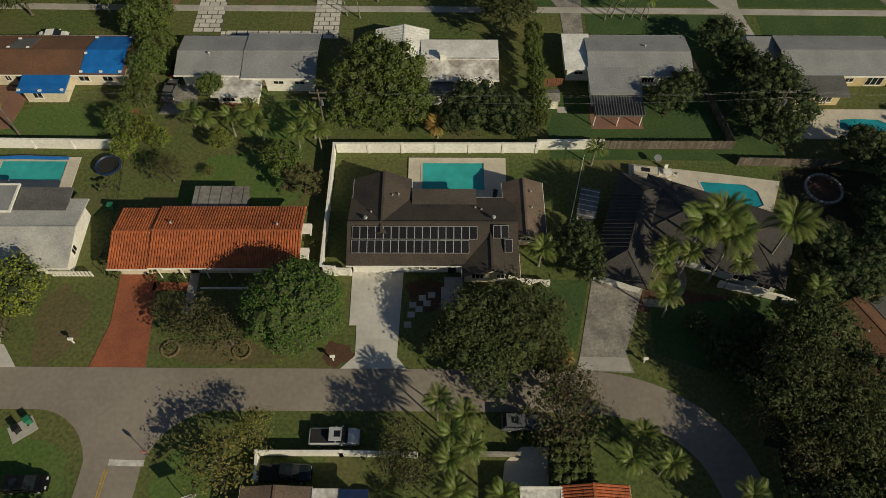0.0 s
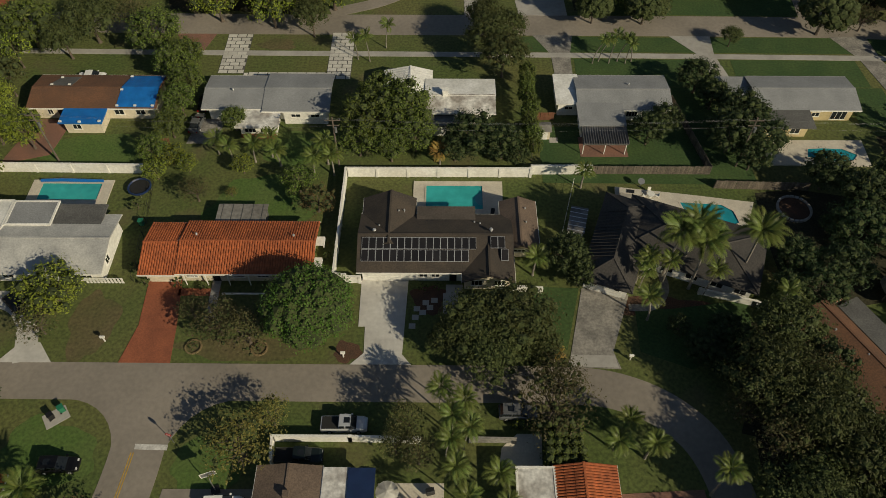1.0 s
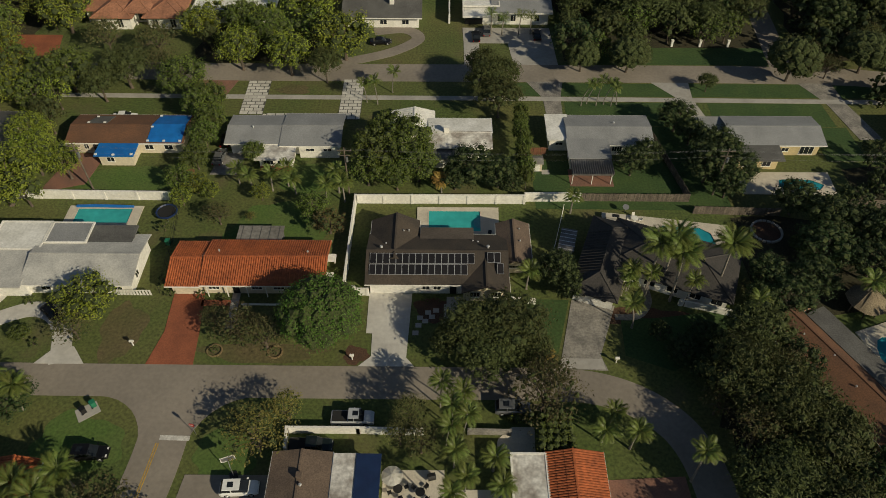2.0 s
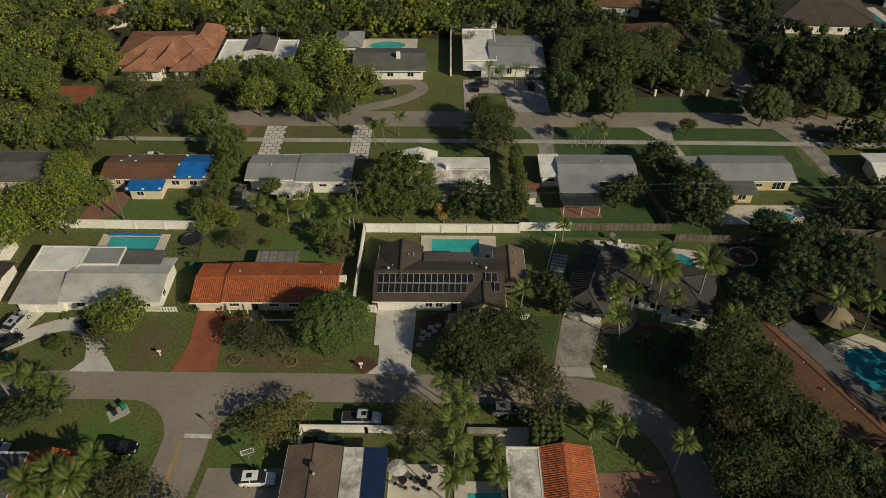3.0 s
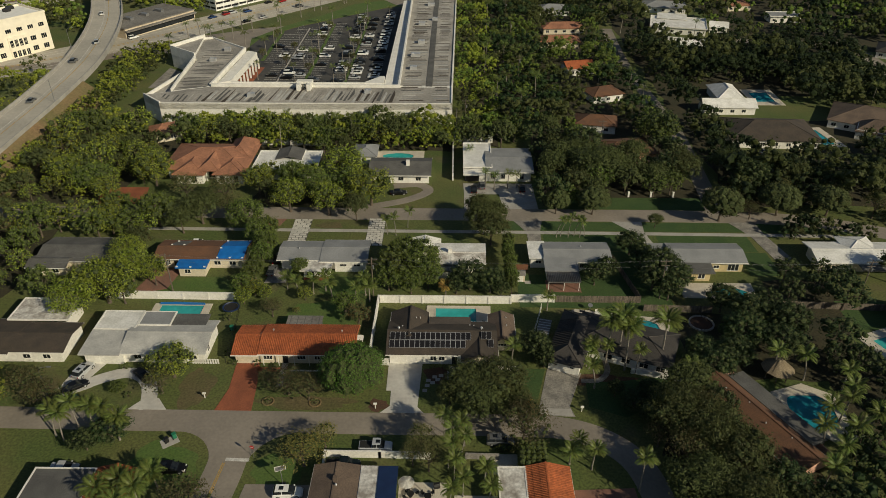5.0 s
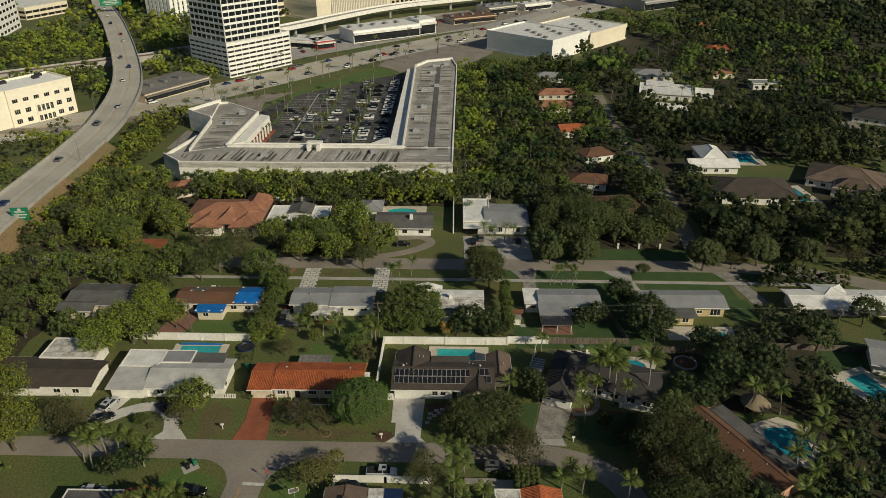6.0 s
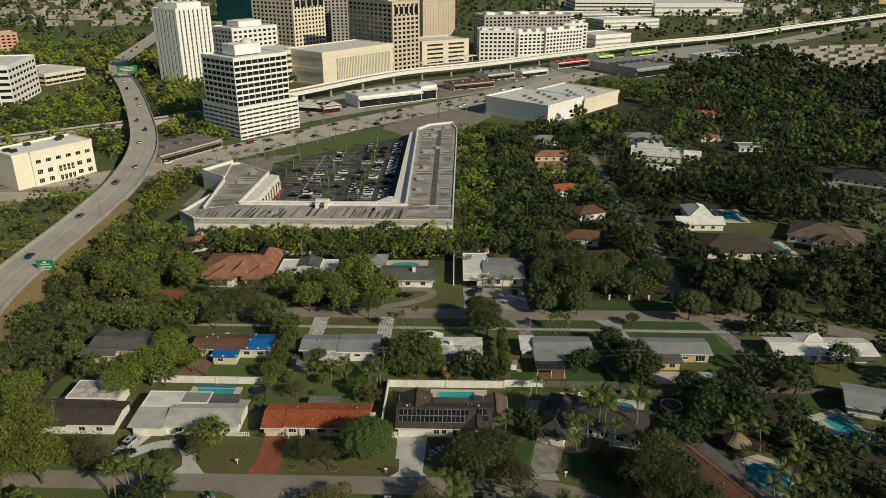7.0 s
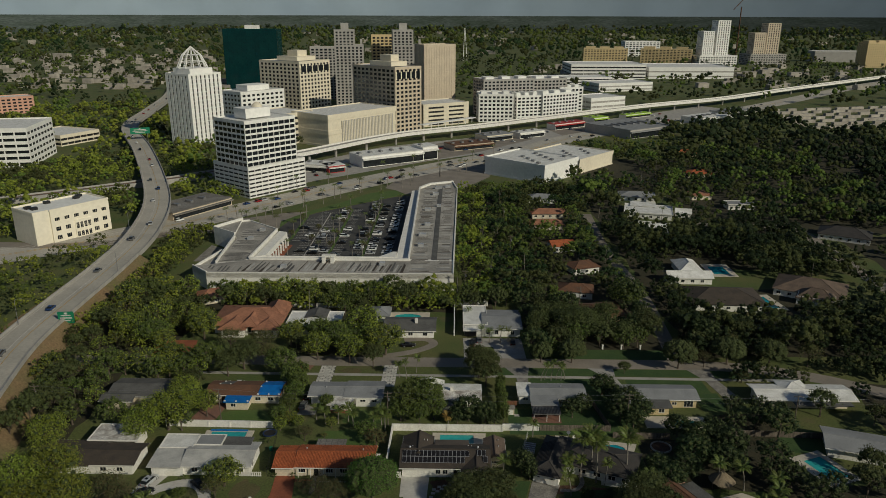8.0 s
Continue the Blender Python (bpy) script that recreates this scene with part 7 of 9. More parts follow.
for x, y, r, h in ((-29.5, 38.6, 4.0, 5.2), (-25.5, 37.2, 4.0, 5.4), (-33.8, 41.4, 2.2, 3.4)):
    plant("olive", x, y, r, h)
for x, y, r, h in ((4.5, 37.5, 5.4, 7.0), (9.8, 38.3, 5.6, 7.5), (6.6, 33.6, 4.4, 6.8), (0.8, 36.6, 2.8, 5.0), (12.6, 35.0, 3.2, 5)):
    plant("oak", x, y, r, h)
plant("olive", 13.4, 26.6, 5.0, 8.0)
plant("olive", 14.6, 30.0, 3.6, 6.6)
plant("yellow", -23.6, 21.6, 4.4, 6.2)
plant("yellow", -20.6, 25.6, 2.6, 5.0)
for x, y, r, h in ((-4.0, 24.6, 2.6, 6.4), (-2.6, 20.8, 2.6, 6.0), (-5.4, 22.0, 2.2, 5.4)):
    plant("olive", x, y, r, h)
plant("bright", -52.6, 43.0, 4.4, 6.6)
plant("olive", -53.4, 38.6, 3.4, 5.0)
plant("green", -61.6, 38.6, 1.6, 2.2)
plant("shrub", -59.4, 37.4, 0.9, 1.0)
hedge("clipped green hedge block beside a patio", 12.4, 17.0, 19.8, 25.0, 3.6, F_GREEN)
hedge("low clipped light green hedge", 8.6, 12.4, 24.9, 26.2, 1.4, F_BRIGHT)
# big shaded oaks on the east side
for kind, x, y, r, h in (("oak_wide", 40.5, 30.0, 5.8, 9.5), ("oak", 44.0, 36.2, 5.2, 9.0), ("oak_wide", 44.6, 25.0, 6.0, 10), ("olive", 40.2, 22.0, 4.6, 8.0), ("dark", 47.4, 31.2, 3.6, 8.5), ("oak", 48.2, 20.0, 5.4, 9.5), ("oak_wide", 40.5, 14.0, 6.0, 9), ("dark", 52.5, 15.0, 4.6, 8),
                         ("oak_wide", 46.0, 9.0, 6.4, 10), ("oak", 55.0, 7.0, 5.8, 9), ("dark", 60.5, 11.0, 4.4, 8), ("oak", 39.6, 4.0, 6.0, 9), ("olive", 36.8, 26.8, 2.8, 5.6), ("dark", 43.2, 18.2, 3.6, 7.0), ("olive", 44.6, 30.2, 3.6, 9.4)):
    plant(kind, x, y, r, h)
for x, y, r in ((34.4, 35.6, 2.6), (37.8, 38.4, 2.6), (36.4, 33.0, 2.2), (31.6, 39.0, 1.6)):
    plant("dark", x, y, r, 3.6)
# round the dark-tiled house
for x, y, r, h in ((17.6, 49.6, 3.2, 6), (19.2, 47.0, 2.2, 4.5), (18.4, 52.4, 1.9, 4)):
    plant("dark", x, y, r, h)
for x, y, r, h in ((50.4, 50.0, 3.2, 4.8), (56.0, 48.0, 3.8, 6), (52.0, 44.6, 3.4, 5.6), (47.6, 44.6, 2.6, 5), (60.0, 54.0, 4.4, 7), (63.6, 60.0, 4.6, 7.5), (59.4, 65.6, 3.6, 6.5), (66.4, 50.8, 4.2, 7), (57.6, 57.0, 1.6, 3), (70.0, 57.0, 4.4, 8)):
    plant("dark", x, y, r, h)
# between the gardens
for x, y, r, h in ((-11.5, 76.5, 4.6, 8.5), (-6.0, 78.2, 4.6, 8.8), (-10.0, 82.2, 3.8, 8), (-4.4, 73.6, 3.6, 7), (-13.4, 72.4, 3.2, 6.5), (-8.2, 71.2, 3.0, 6)):
    plant("green", x, y, r, h)
for x, y, r, h in ((5.0, 73.2, 4.4, 6.6), (9.6, 72.0, 3.2, 6.0), (2.0, 71.4, 2.6, 5), (12.0, 70.6, 2.2, 4.4)):
    plant("dark", x, y, r, h)
for k, y in enumerate((71.5, 74, 76.5, 79, 81.5, 84, 86.5, 89.5)):
    plant("green", 14.4 + 0.3 * math.sin(k * 2.1), y, 1.5, 5.2)
for x, y, r, h in ((10.6, 92.5, 4.6, 8), (8.6, 97.6, 4.6, 8.5), (12.0, 101.6, 3.4, 7)):
    plant("oak", x, y, r, h)
plant("dark", 33.6, 75.4, 3.0, 5.6)
plant("dark", 36.6, 78.0, 2.8, 5.4)
for x, y, r, h in ((44.2, 88.4, 3.6, 6), (46.0, 84.0, 2.8, 5.6), (49.0, 78.5, 4.2, 7.4), (46.4, 73.6, 4.2, 7.4), (51.4, 73.6, 3.8, 6.8), (49.0, 69.6, 3.0, 6)):
    plant("dark", x, y, r, h)
for x, y, r, h in ((-44.6, 76.4, 2.6, 5), (-44.0, 81.6, 2.6, 6), (-43.8, 86.8, 2.8, 6.4), (-45.4, 92.6, 3.2, 7), (-46.4, 71.0, 2.4, 4.6)):
    plant("green", x, y, r, h)
plant("green", -34.6, 80.4 - 2.2, 2.0, 4.6)
for x, y, r in ((-43.2, 70.2, 2.2), (-40.4, 68.6, 1.6), (-45.0, 67.0, 1.9)):
    plant("bright", x, y, r, 3.4)
plant("green", -22.2, 64.4, 2.7, 4.6)
plant("brown", -18.8, 60.4, 2.9, 4.4)
plant("olive", -37.6, 62.4, 2.7, 4.2)
plant("bright", -31.6, 68.4, 1.7, 3.2)
plant("yellow", -32.6, 63.4, 1.1, 1.6)
for x, y, r, h in ((-46.6, 60.8, 1.2, 1.8), (-43.4, 49.0, 1.3, 1.8), (-37.2, 47.0 - 0.4, 0.9, 1.3), (-41.8, 46.6, 0.8, 1.2), (-33.6, 46.2, 0.8, 0.9), (-16.6, 51.4, 0.8, 1.3), (-16.9, 48.6, 0.8, 1.2), (-2.6, 46.2, 0.8, 0.8), (-0.6, 46.3, 0.7, 0.8), (-63.0, 45.2, 1.0, 1.2), (-59.6, 45.0, 0.8, 0.9), (-53.6, 38.2, 0.9, 1.0)):
    plant("shrub", x, y, r, h)
# rear street
for kind, x, y, r, h in (("bright", -85.8, 96.1, 4.2, 7), ("green", -99.3, 118.4, 5, 8.5), ("bright", -108.4, 122.8, 5, 9), ("bright", -84.0, 123.0, 5.5, 10), ("green", -76.1, 101.6, 4.6, 8.5), ("oak", -64.4, 101.8, 5.8, 8.5), ("olive", -60.8, 111.7, 4.8, 8.5),
                         ("green", -52.1, 98.9, 4.6, 8), ("green", -46.6, 91.0, 3.4, 7), ("bright", -42.7, 108.6, 4.6, 9), ("green", -37.0, 116.1, 4.6, 9), ("bright", -32.0, 106.6, 4.4, 9), ("bright", -30.2, 126.0, 6.0, 10.5), ("bright", -21.3, 112.6, 6, 10), ("oak", -24.4, 104.0, 3.4, 7.5),
                         ("green", -88.8, 107.0, 3.5, 6), ("olive", -72.2, 114.0, 4.5, 8), ("bright", -53.5, 119.0, 4.2, 8), ("green", -44.0, 121.4, 4.2, 8.5), ("oak", -68.0, 97.0, 4.2, 7.5), ("olive", -57.0, 103.5, 4.2, 7.5), ("bright", -94.0, 113.6, 3.8, 7)):
    plant(kind, x, y, r, h)
# round clipped trees and big oaks along the shaded end of the rear street
for x, y, r, h in ((28.7, 108.6, 3.6, 6.6), (38.4, 108.4, 4.4, 7.4), (71.3, 105.4, 5.4, 9), (87.6, 108.6, 5.4, 8.6), (100.8, 108.6, 5, 8)):
    plant("round_dark", x, y, r, h)
for kind, x, y, r, h in (("oak", 53.6, 101.6, 2.2, 3.8), ("oak", 7.8, 104.0, 3.8, 7.5), ("olive", 79.6, 106.5, 3.0, 5), ("olive", 87.7, 96.4, 2.4, 4), ("oak_wide", 43.0, 126.0, 8.4, 11), ("oak", 38.5, 137.3, 6, 9), ("green", 65.6, 153.6, 6.5, 10), ("oak", 29.9, 129.0, 4.5, 8.5), ("oak_wide", 66.4, 126.4, 5.4, 9.5),
                         ("oak", 54.2, 136.5, 5, 9), ("dark", 84.9, 122.7, 5, 9), ("oak", 97.3, 124.4, 5, 8.5), ("oak", 57.2, 121.4, 4.6, 8.5), ("oak", 80.4, 131.0, 4.6, 8.5), ("olive", 91.5, 117.0, 3.0, 6.5), ("dark", 105.5, 118.0, 4.2, 7.5), ("olive", 112.5, 107.5, 4.2, 7.5)):
    plant(kind, x, y, r, h)
# tall yellow-green trees against the back wall
for x, y, r, h in ((-74.8, 66.8, 6.2, 10.5), (-72.4, 74.6, 4.0, 8.5), (-66.8, 73.6, 3.2, 7.5), (-79.6, 61.5, 4.6, 9), (-75.2, 81.0, 4, 8)):
    plant("lime", x, y, r, h)
# west of the junction
for x, y, r, h in ((-76.5, 36.0, 4.6, 7.5), (-72.5, 33.6, 3.8, 6.5), (-40.0, 10.6, 5.0, 7), (-33.4, 6.6, 4.4, 7)):
    plant("olive", x, y, r, h)
for x, y, r, h in ((-90.5, 40.5, 5.4, 11.5), (-83.5, 30.6, 5.2, 11), (-97, 36, 5.2, 11), (-91, 29, 4.6, 10), (-100.5, 55.6, 4.6, 10)):
    plant("lime", x, y, r, h)
plant("dark", -58.0, 26.8, 3.4, 4.6)
plant("dark", -61.5, 24.4, 2.6, 4.2)

# palms
for x, y, h in ((-61.6, 32.4 - 4.6, 6), (-64.2, 28.2, 6.6), (-58.8, 28.6, 5.4), (-66.4, 26.4, 6.4), (-56.8, 29.4 - 2.6, 4.6), (-68.4, 30.0 - 2.4, 5.8)):
    palm("tall feathery palm in a garden clump", x, y, h, 14, 2.7, F_PALM, 0.8, group="palms by the side street")
for x, y, h in ((-50.4, 14.4, 4.6), (-47.6, 12.0, 5.0), (-53.0, 12.0, 5.2), (-46.2, 16.0, 3.6), (-50, 9, 5)):
    palm("bushy bright palm with arching fronds", x, y, h, 16, 3.0, F_PALM, 0.5)
for x, y, h in ((1.4, 24.6, 6.2), (0.6, 21.6, 5.8), (2.8, 22.6, 6.4), (1.6, 18.8, 5.6), (3.4, 26.4, 5.6), (-0.2, 27.6, 5.2), (3.0, 15.6, 5), (0.8, 12.6, 5)):
    palm("slender palm in a dense light green clump", x, y, h, 14, 2.2, F_PALM, 0.6, 0.1, group="palm clump by the wall")
for x, y, h in ((6.6, 18.4, 3.8), (7.2, 14.6, 3.6), (22.4, 25.0, 2.8), (24.6, 21.6, 4.6), (21.0, 22.6, 3.0), (31.6, 17.2, 7.0)):
    palm("garden palm with drooping fronds", x, y, h, 14, 2.3, F_PALM, 0.3)
palm("single palm on a front lawn", 28.2, 41.2, 5.2, 12, 2.3, F_PALM, 0.9)
palm("fan of palm fronds beside a house", 13.0, 48.6, 3.6, 14, 2.5, F_PALM, 0.3)
palm("palm in a back garden corner", 21.8, 65.6, 3.6, 14, 2.1, F_PALM, 0.2)
for x, y, h in ((31.6, 48.6, 10.2), (34.2, 49.6, 10.8), (34.9, 46.4, 10.0), (42.4, 48.4, 10.4)):
    palm("tall royal palm with a full crown", x, y, h, 20, 3.7, F_PALM, 0.4, 0.2, group="royal palms by the pool house")
for x, y, h in ((27.6, 47.4, 5.2), (28.4, 48.2, 5.6), (28.0, 46.6, 4.4), (31.2, 47.0, 5.0), (36.8, 45.4, 5.4), (46.4, 42.6, 5)):
    palm("smaller palm among tall ones", x, y, h, 13, 2.0, F_PALM, 0.4, 0.11)
for x, y, h in ((-33.6, 70.6, 3.8), (-30.2, 70.8, 3.4), (-27.6, 72.0, 4.2), (-26.0, 70.0, 3.4), (-18.4, 70.4, 4.4), (-20.4, 68.4, 3.6), (-17.2, 68.0, 3.8), (-36.4, 72.6, 3.4)):
    palm("feathery garden palm along the boundary", x, y, h, 14, 2.2, F_PALM, 0.4)
palm("palm with dry yellow fronds", -0.4, 70.6, 2.4, 16, 2.1, F_DRY, 0.1)
palm("palm with dry yellow fronds", 14.8, 34.8, 1.6, 14, 1.7, F_DRY, 0.1)
for x, y, h in ((-13.4, 96.6, 5.0), (-15.6, 97.2, 4.2), (-10.6, 100.6, 4.6)):
    palm("thin palm with a pale stem", x, y, h, 12, 1.9, F_PALM, 0.5, 0.1)
for k, x in enumerate((27.4, 28.6, 30.4, 32.0, 33.4, 34.6)):
    palm("slim leaning palm in a row", x, 96.4 + 0.6 * (k % 2), 5.0, 11, 1.6, F_PALM, 1.4, 0.1, group="slim palms on the verge")
for x, y, h in ((66.6, 30.4, 5.6), (70.4, 32.6, 6.0), (73.4, 36.0, 6.4), (64.6, 26.0, 6.0), (69.8, 25.6, 6.6), (73.0, 29.0, 6.4), (63.4, 45.6, 6.4), (68.8, 44.0, 6.0), (75.0, 41.4, 5.6), (66.6, 22.0, 5.4), (62.0, 18.6, 5.6), (70.8, 20.4, 6)):
    palm("palm leaning over a pool garden", x, y, h, 13, 2.6, F_PALM, 1.0)
for x, y, h in ((10.4, 123.4, 4.6), (12.8, 122.6, 4.2), (16.6, 122.8, 4.6), (19.2, 123.4, 4.2), (6.4, 140.6, 4.2)):
    palm("small palm on a forecourt", x, y, h, 13, 1.9, F_PALM, 0.3)


# ---- garden walls and fences ----
def garden_wall(label, line, h, mat=WHITE, thick=0.22, name="garden_wall"):
    e = thing(name, label, "wall", (*line[0], 0), plan=True)
    for k, (a, b) in enumerate(zip(line, line[1:])):
        p, q = Vector((*a, 0)), Vector((*b, 0))
        d = (q - p).normalized() * thick / 2
        s = Vector((-d.y, d.x, 0))
        part("panel", made(prism, [w.xy for w in (p - d - s, q + d - s, q + d + s, p - d + s)], -0.1, h - 0.004 * k), mat, e)
        s2 = s * 1.35
        part("coping", made(prism, [w.xy for w in (p - d - s2, q + d - s2, q + d + s2, p - d + s2)], h - 0.004 * k, h + 0.08 - 0.004 * k), mat, e)
        n = max(1, int((q - p).length / 4.8))
        for j in range(n + 1):
            c = p.lerp(q, j / n)
            part("pier", boxes((c.x - 0.2, c.x + 0.2, c.y - 0.2, c.y + 0.2, -0.1, h + 0.05 + 0.002 * k)), mat, e)
    return e


garden_wall("white rendered boundary wall round the solar house garden", [(-13.6, 47.2), (-15.3, 47.4), (-15.2, 67.8), (14.0, 67.9)], 1.95)
garden_wall("white panel boundary wall behind the gardens", [(14.2, 68.5), (23.6, 68.6)], 1.9)
garden_wall("low white front wall", [(-13.2, 47.2), (-11.6, 47.2)], 1.5)
garden_wall("low white front garden wall", [(9.8, 46.0), (14.0, 45.7)], 1.1)
garden_wall("white boundary wall behind the pool", [(-76, 68.6), (-47.5, 68.3)], 1.9)
garden_wall("white ribbed roadside wall with tile coping", [(-20.2, 20.8), (-20.4, 23.6), (-11.0, 23.6), (-2.6, 23.4)], 1.5)
garden_wall("grey low boundary wall in shade", [(3.6, 23.6), (9.0, 23.5)], 1.2, DIRTY_CONCRETE)
garden_wall("white wall behind the rear gardens", [(1.0, 155.5), (13.5, 155)], 2.4)
garden_wall("white wall behind the rear gardens", [(1.0, 155.5), (1.0, 128)], 2.2)
garden_wall("pale wall along the plaza trees", [(-60, 152), (-40, 152)], 1.8)
garden_wall("low white wall beside the palms", [(36.2, 45.6), (43.4, 43.6), (48, 41.6)], 1.2)


def board_fence(label, line, h, mat, step=0.34, group=""):
    """A close-boarded fence: each board an object, rails and posts behind."""
    e = thing("board_fence", label, "fence", (*line[0], 0), plan=True)
    rng = random.Random(int(abs(line[0][0]) * 10))
    src = []
    for w in (0.0, 0.04, -0.03):
        bm = boxes((0, step - 0.035, -0.015, 0.015, 0.02, h + w))
        src.append(bm)
    meshes = []
    for bm in src:
        me = bpy.data.meshes.new("board")
        bm.to_mesh(me)
        bm.free()
        me.materials.append(mat)
        meshes.append(me)
    for a, b in zip(line, line[1:]):
        p, q = Vector((*a, 0)), Vector((*b, 0))
        d, L = (q - p).normalized(), (q - p).length
        ang = math.atan2(d.y, d.x)
        for k in range(int(L / step)):
            o = new("board", rng.choice(meshes))
            o.parent = e
            o.matrix_parent_inverse = e.matrix_basis.inverted()
            o.matrix_basis = Matrix.Translation(p + d * step * k) @ Matrix.Rotation(ang, 4, "Z") @ Matrix.Rotation(radians(rng.uniform(-1.2, 1.2)), 4, "Y")
        s = Vector((-d.y, d.x, 0))
        for z in (0.4, h - 0.3):
            part("rail", made(tube, [p + s * 0.05 + Vector((0, 0, z)), q + s * 0.05 + Vector((0, 0, z))], [0.045, 0.045], 4), mat, e)
        for k in range(int(L / 2.4) + 1):
            c = p + d * min(L, 2.4 * k) + s * 0.09
            part("post", boxes((c.x - 0.05, c.x + 0.05, c.y - 0.05, c.y + 0.05, -0.1, h)), mat, e)
    return e


board_fence("grey weathered close-boarded fence", [(24.0, 68.6), (42.8, 68.6)], 1.8, WOOD_FENCE)
board_fence("grey weathered side fence", [(42.8, 68.6), (39.6, 86.0)], 1.8, WOOD_FENCE, 0.5)
board_fence("dark weathered boundary fence", [(42.8, 65.6), (57.6, 65.2)], 1.8, WOOD_FENCE, 0.4)
board_fence("reddish wooden fence between houses", [(14.9, 81.0), (19.2, 81.2)], 1.7, RED_FENCE)
board_fence("pale boarded fence behind shrubs", [(70, 67.6), (98, 66.4)], 1.8, WOOD_FENCE, 0.5)


def wire_fence(label, line, h, mat=METAL_GREY):
    e = thing("mesh_fence", label, "fence", (*line[0], 0), plan=True)
    for a, b in zip(line, line[1:]):
        p, q = Vector((*a, 0)), Vector((*b, 0))
        n = int((q - p).length / 2.2)
        for k in range(n + 1):
            c = p.lerp(q, k / n)
            part("post", made(tube, [(c.x, c.y, -0.1), (c.x, c.y, h)], [0.045, 0.04], 5), mat, e)
        for z in (0.15, h * 0.5, h - 0.05):
            part("rail", made(tube, [p + Vector((0, 0, z)), q + Vector((0, 0, z))], [0.022, 0.022], 4), mat, e)
    return e


wire_fence("pale metal fence along a side lawn", [(20.6, 66.0), (17.4, 54.0)], 1.7, WHITE)
wire_fence("dark metal fence beside the red-roofed house", [(-43.8, 47.2), (-44.6, 58.0), (-45.6, 66.4)], 1.5, METAL_DARK)
gate = thing("garden_gate", "white slatted double gate", "gate", (-50.2, 46.8, 0))
for k in range(11):
    part("slat", boxes((k * 0.5, k * 0.5 + 0.3, -0.03, 0.03, 0.12, 1.35)), WHITE, gate)
for z in (0.25, 1.1):
    part("rail", boxes((0, 5.3, 0.03, 0.07, z, z + 0.1)), WHITE, gate)


# ---- vehicles ----
def paint(name, col, rough=0.3, metal=0.3):
    return material(name, col, tuple(v * 0.9 for v in col), big=0.6, fine=2, rough=rough, metal=metal, bump=0, grime=0.05)


P_SILVER, P_BLACK, P_WHITE, P_GREY, P_DARKGREEN, P_RED, P_BLUE = (paint("silver_paint", (0.55, 0.56, 0.57)), paint("black_paint", (0.010, 0.010, 0.011)), paint("white_paint", (0.78, 0.78, 0.76), metal=0),
                                                            paint("grey_paint", (0.16, 0.165, 0.17)), paint("dark_green_paint", (0.014, 0.022, 0.022)), paint("red_paint", (0.35, 0.02, 0.02)), paint("blue_paint", (0.03, 0.07, 0.2)))
LAMP_CLEAR = material("lamp_glass", (0.7, 0.7, 0.68), (0.6, 0.6, 0.6), rough=0.15, grime=0.05)
LAMP_RED = material("red_lamp_glass", (0.35, 0.01, 0.01), (0.3, 0.01, 0.01), rough=0.2, grime=0.05)


def loft(bm, sections):
    """Closed body through cross-sections of (x, half width, z low, z high), with rolled upper edges."""
    rings = []
    for x, w, z0, z1 in sections:
        c = min(0.12, w * 0.25, (z1 - z0) * 0.4)
        rings.append([bm.verts.new((x, y, z)) for y, z in ((-w * 0.96, z0), (-w, z0 + c), (-w * 0.97, z1 - c), (-w * 0.97 + c, z1), (w * 0.97 - c, z1), (w * 0.97, z1 - c), (w, z0 + c), (w * 0.96, z0))])
    for a, b in zip(rings, rings[1:]):
        for k in range(8):
            bm.faces.new((a[k], a[(k + 1) % 8], b[(k + 1) % 8], b[k]))
    bm.faces.new(rings[0])
    bm.faces.new(rings[-1][::-1])
    bmesh.ops.recalc_face_normals(bm, faces=bm.faces)


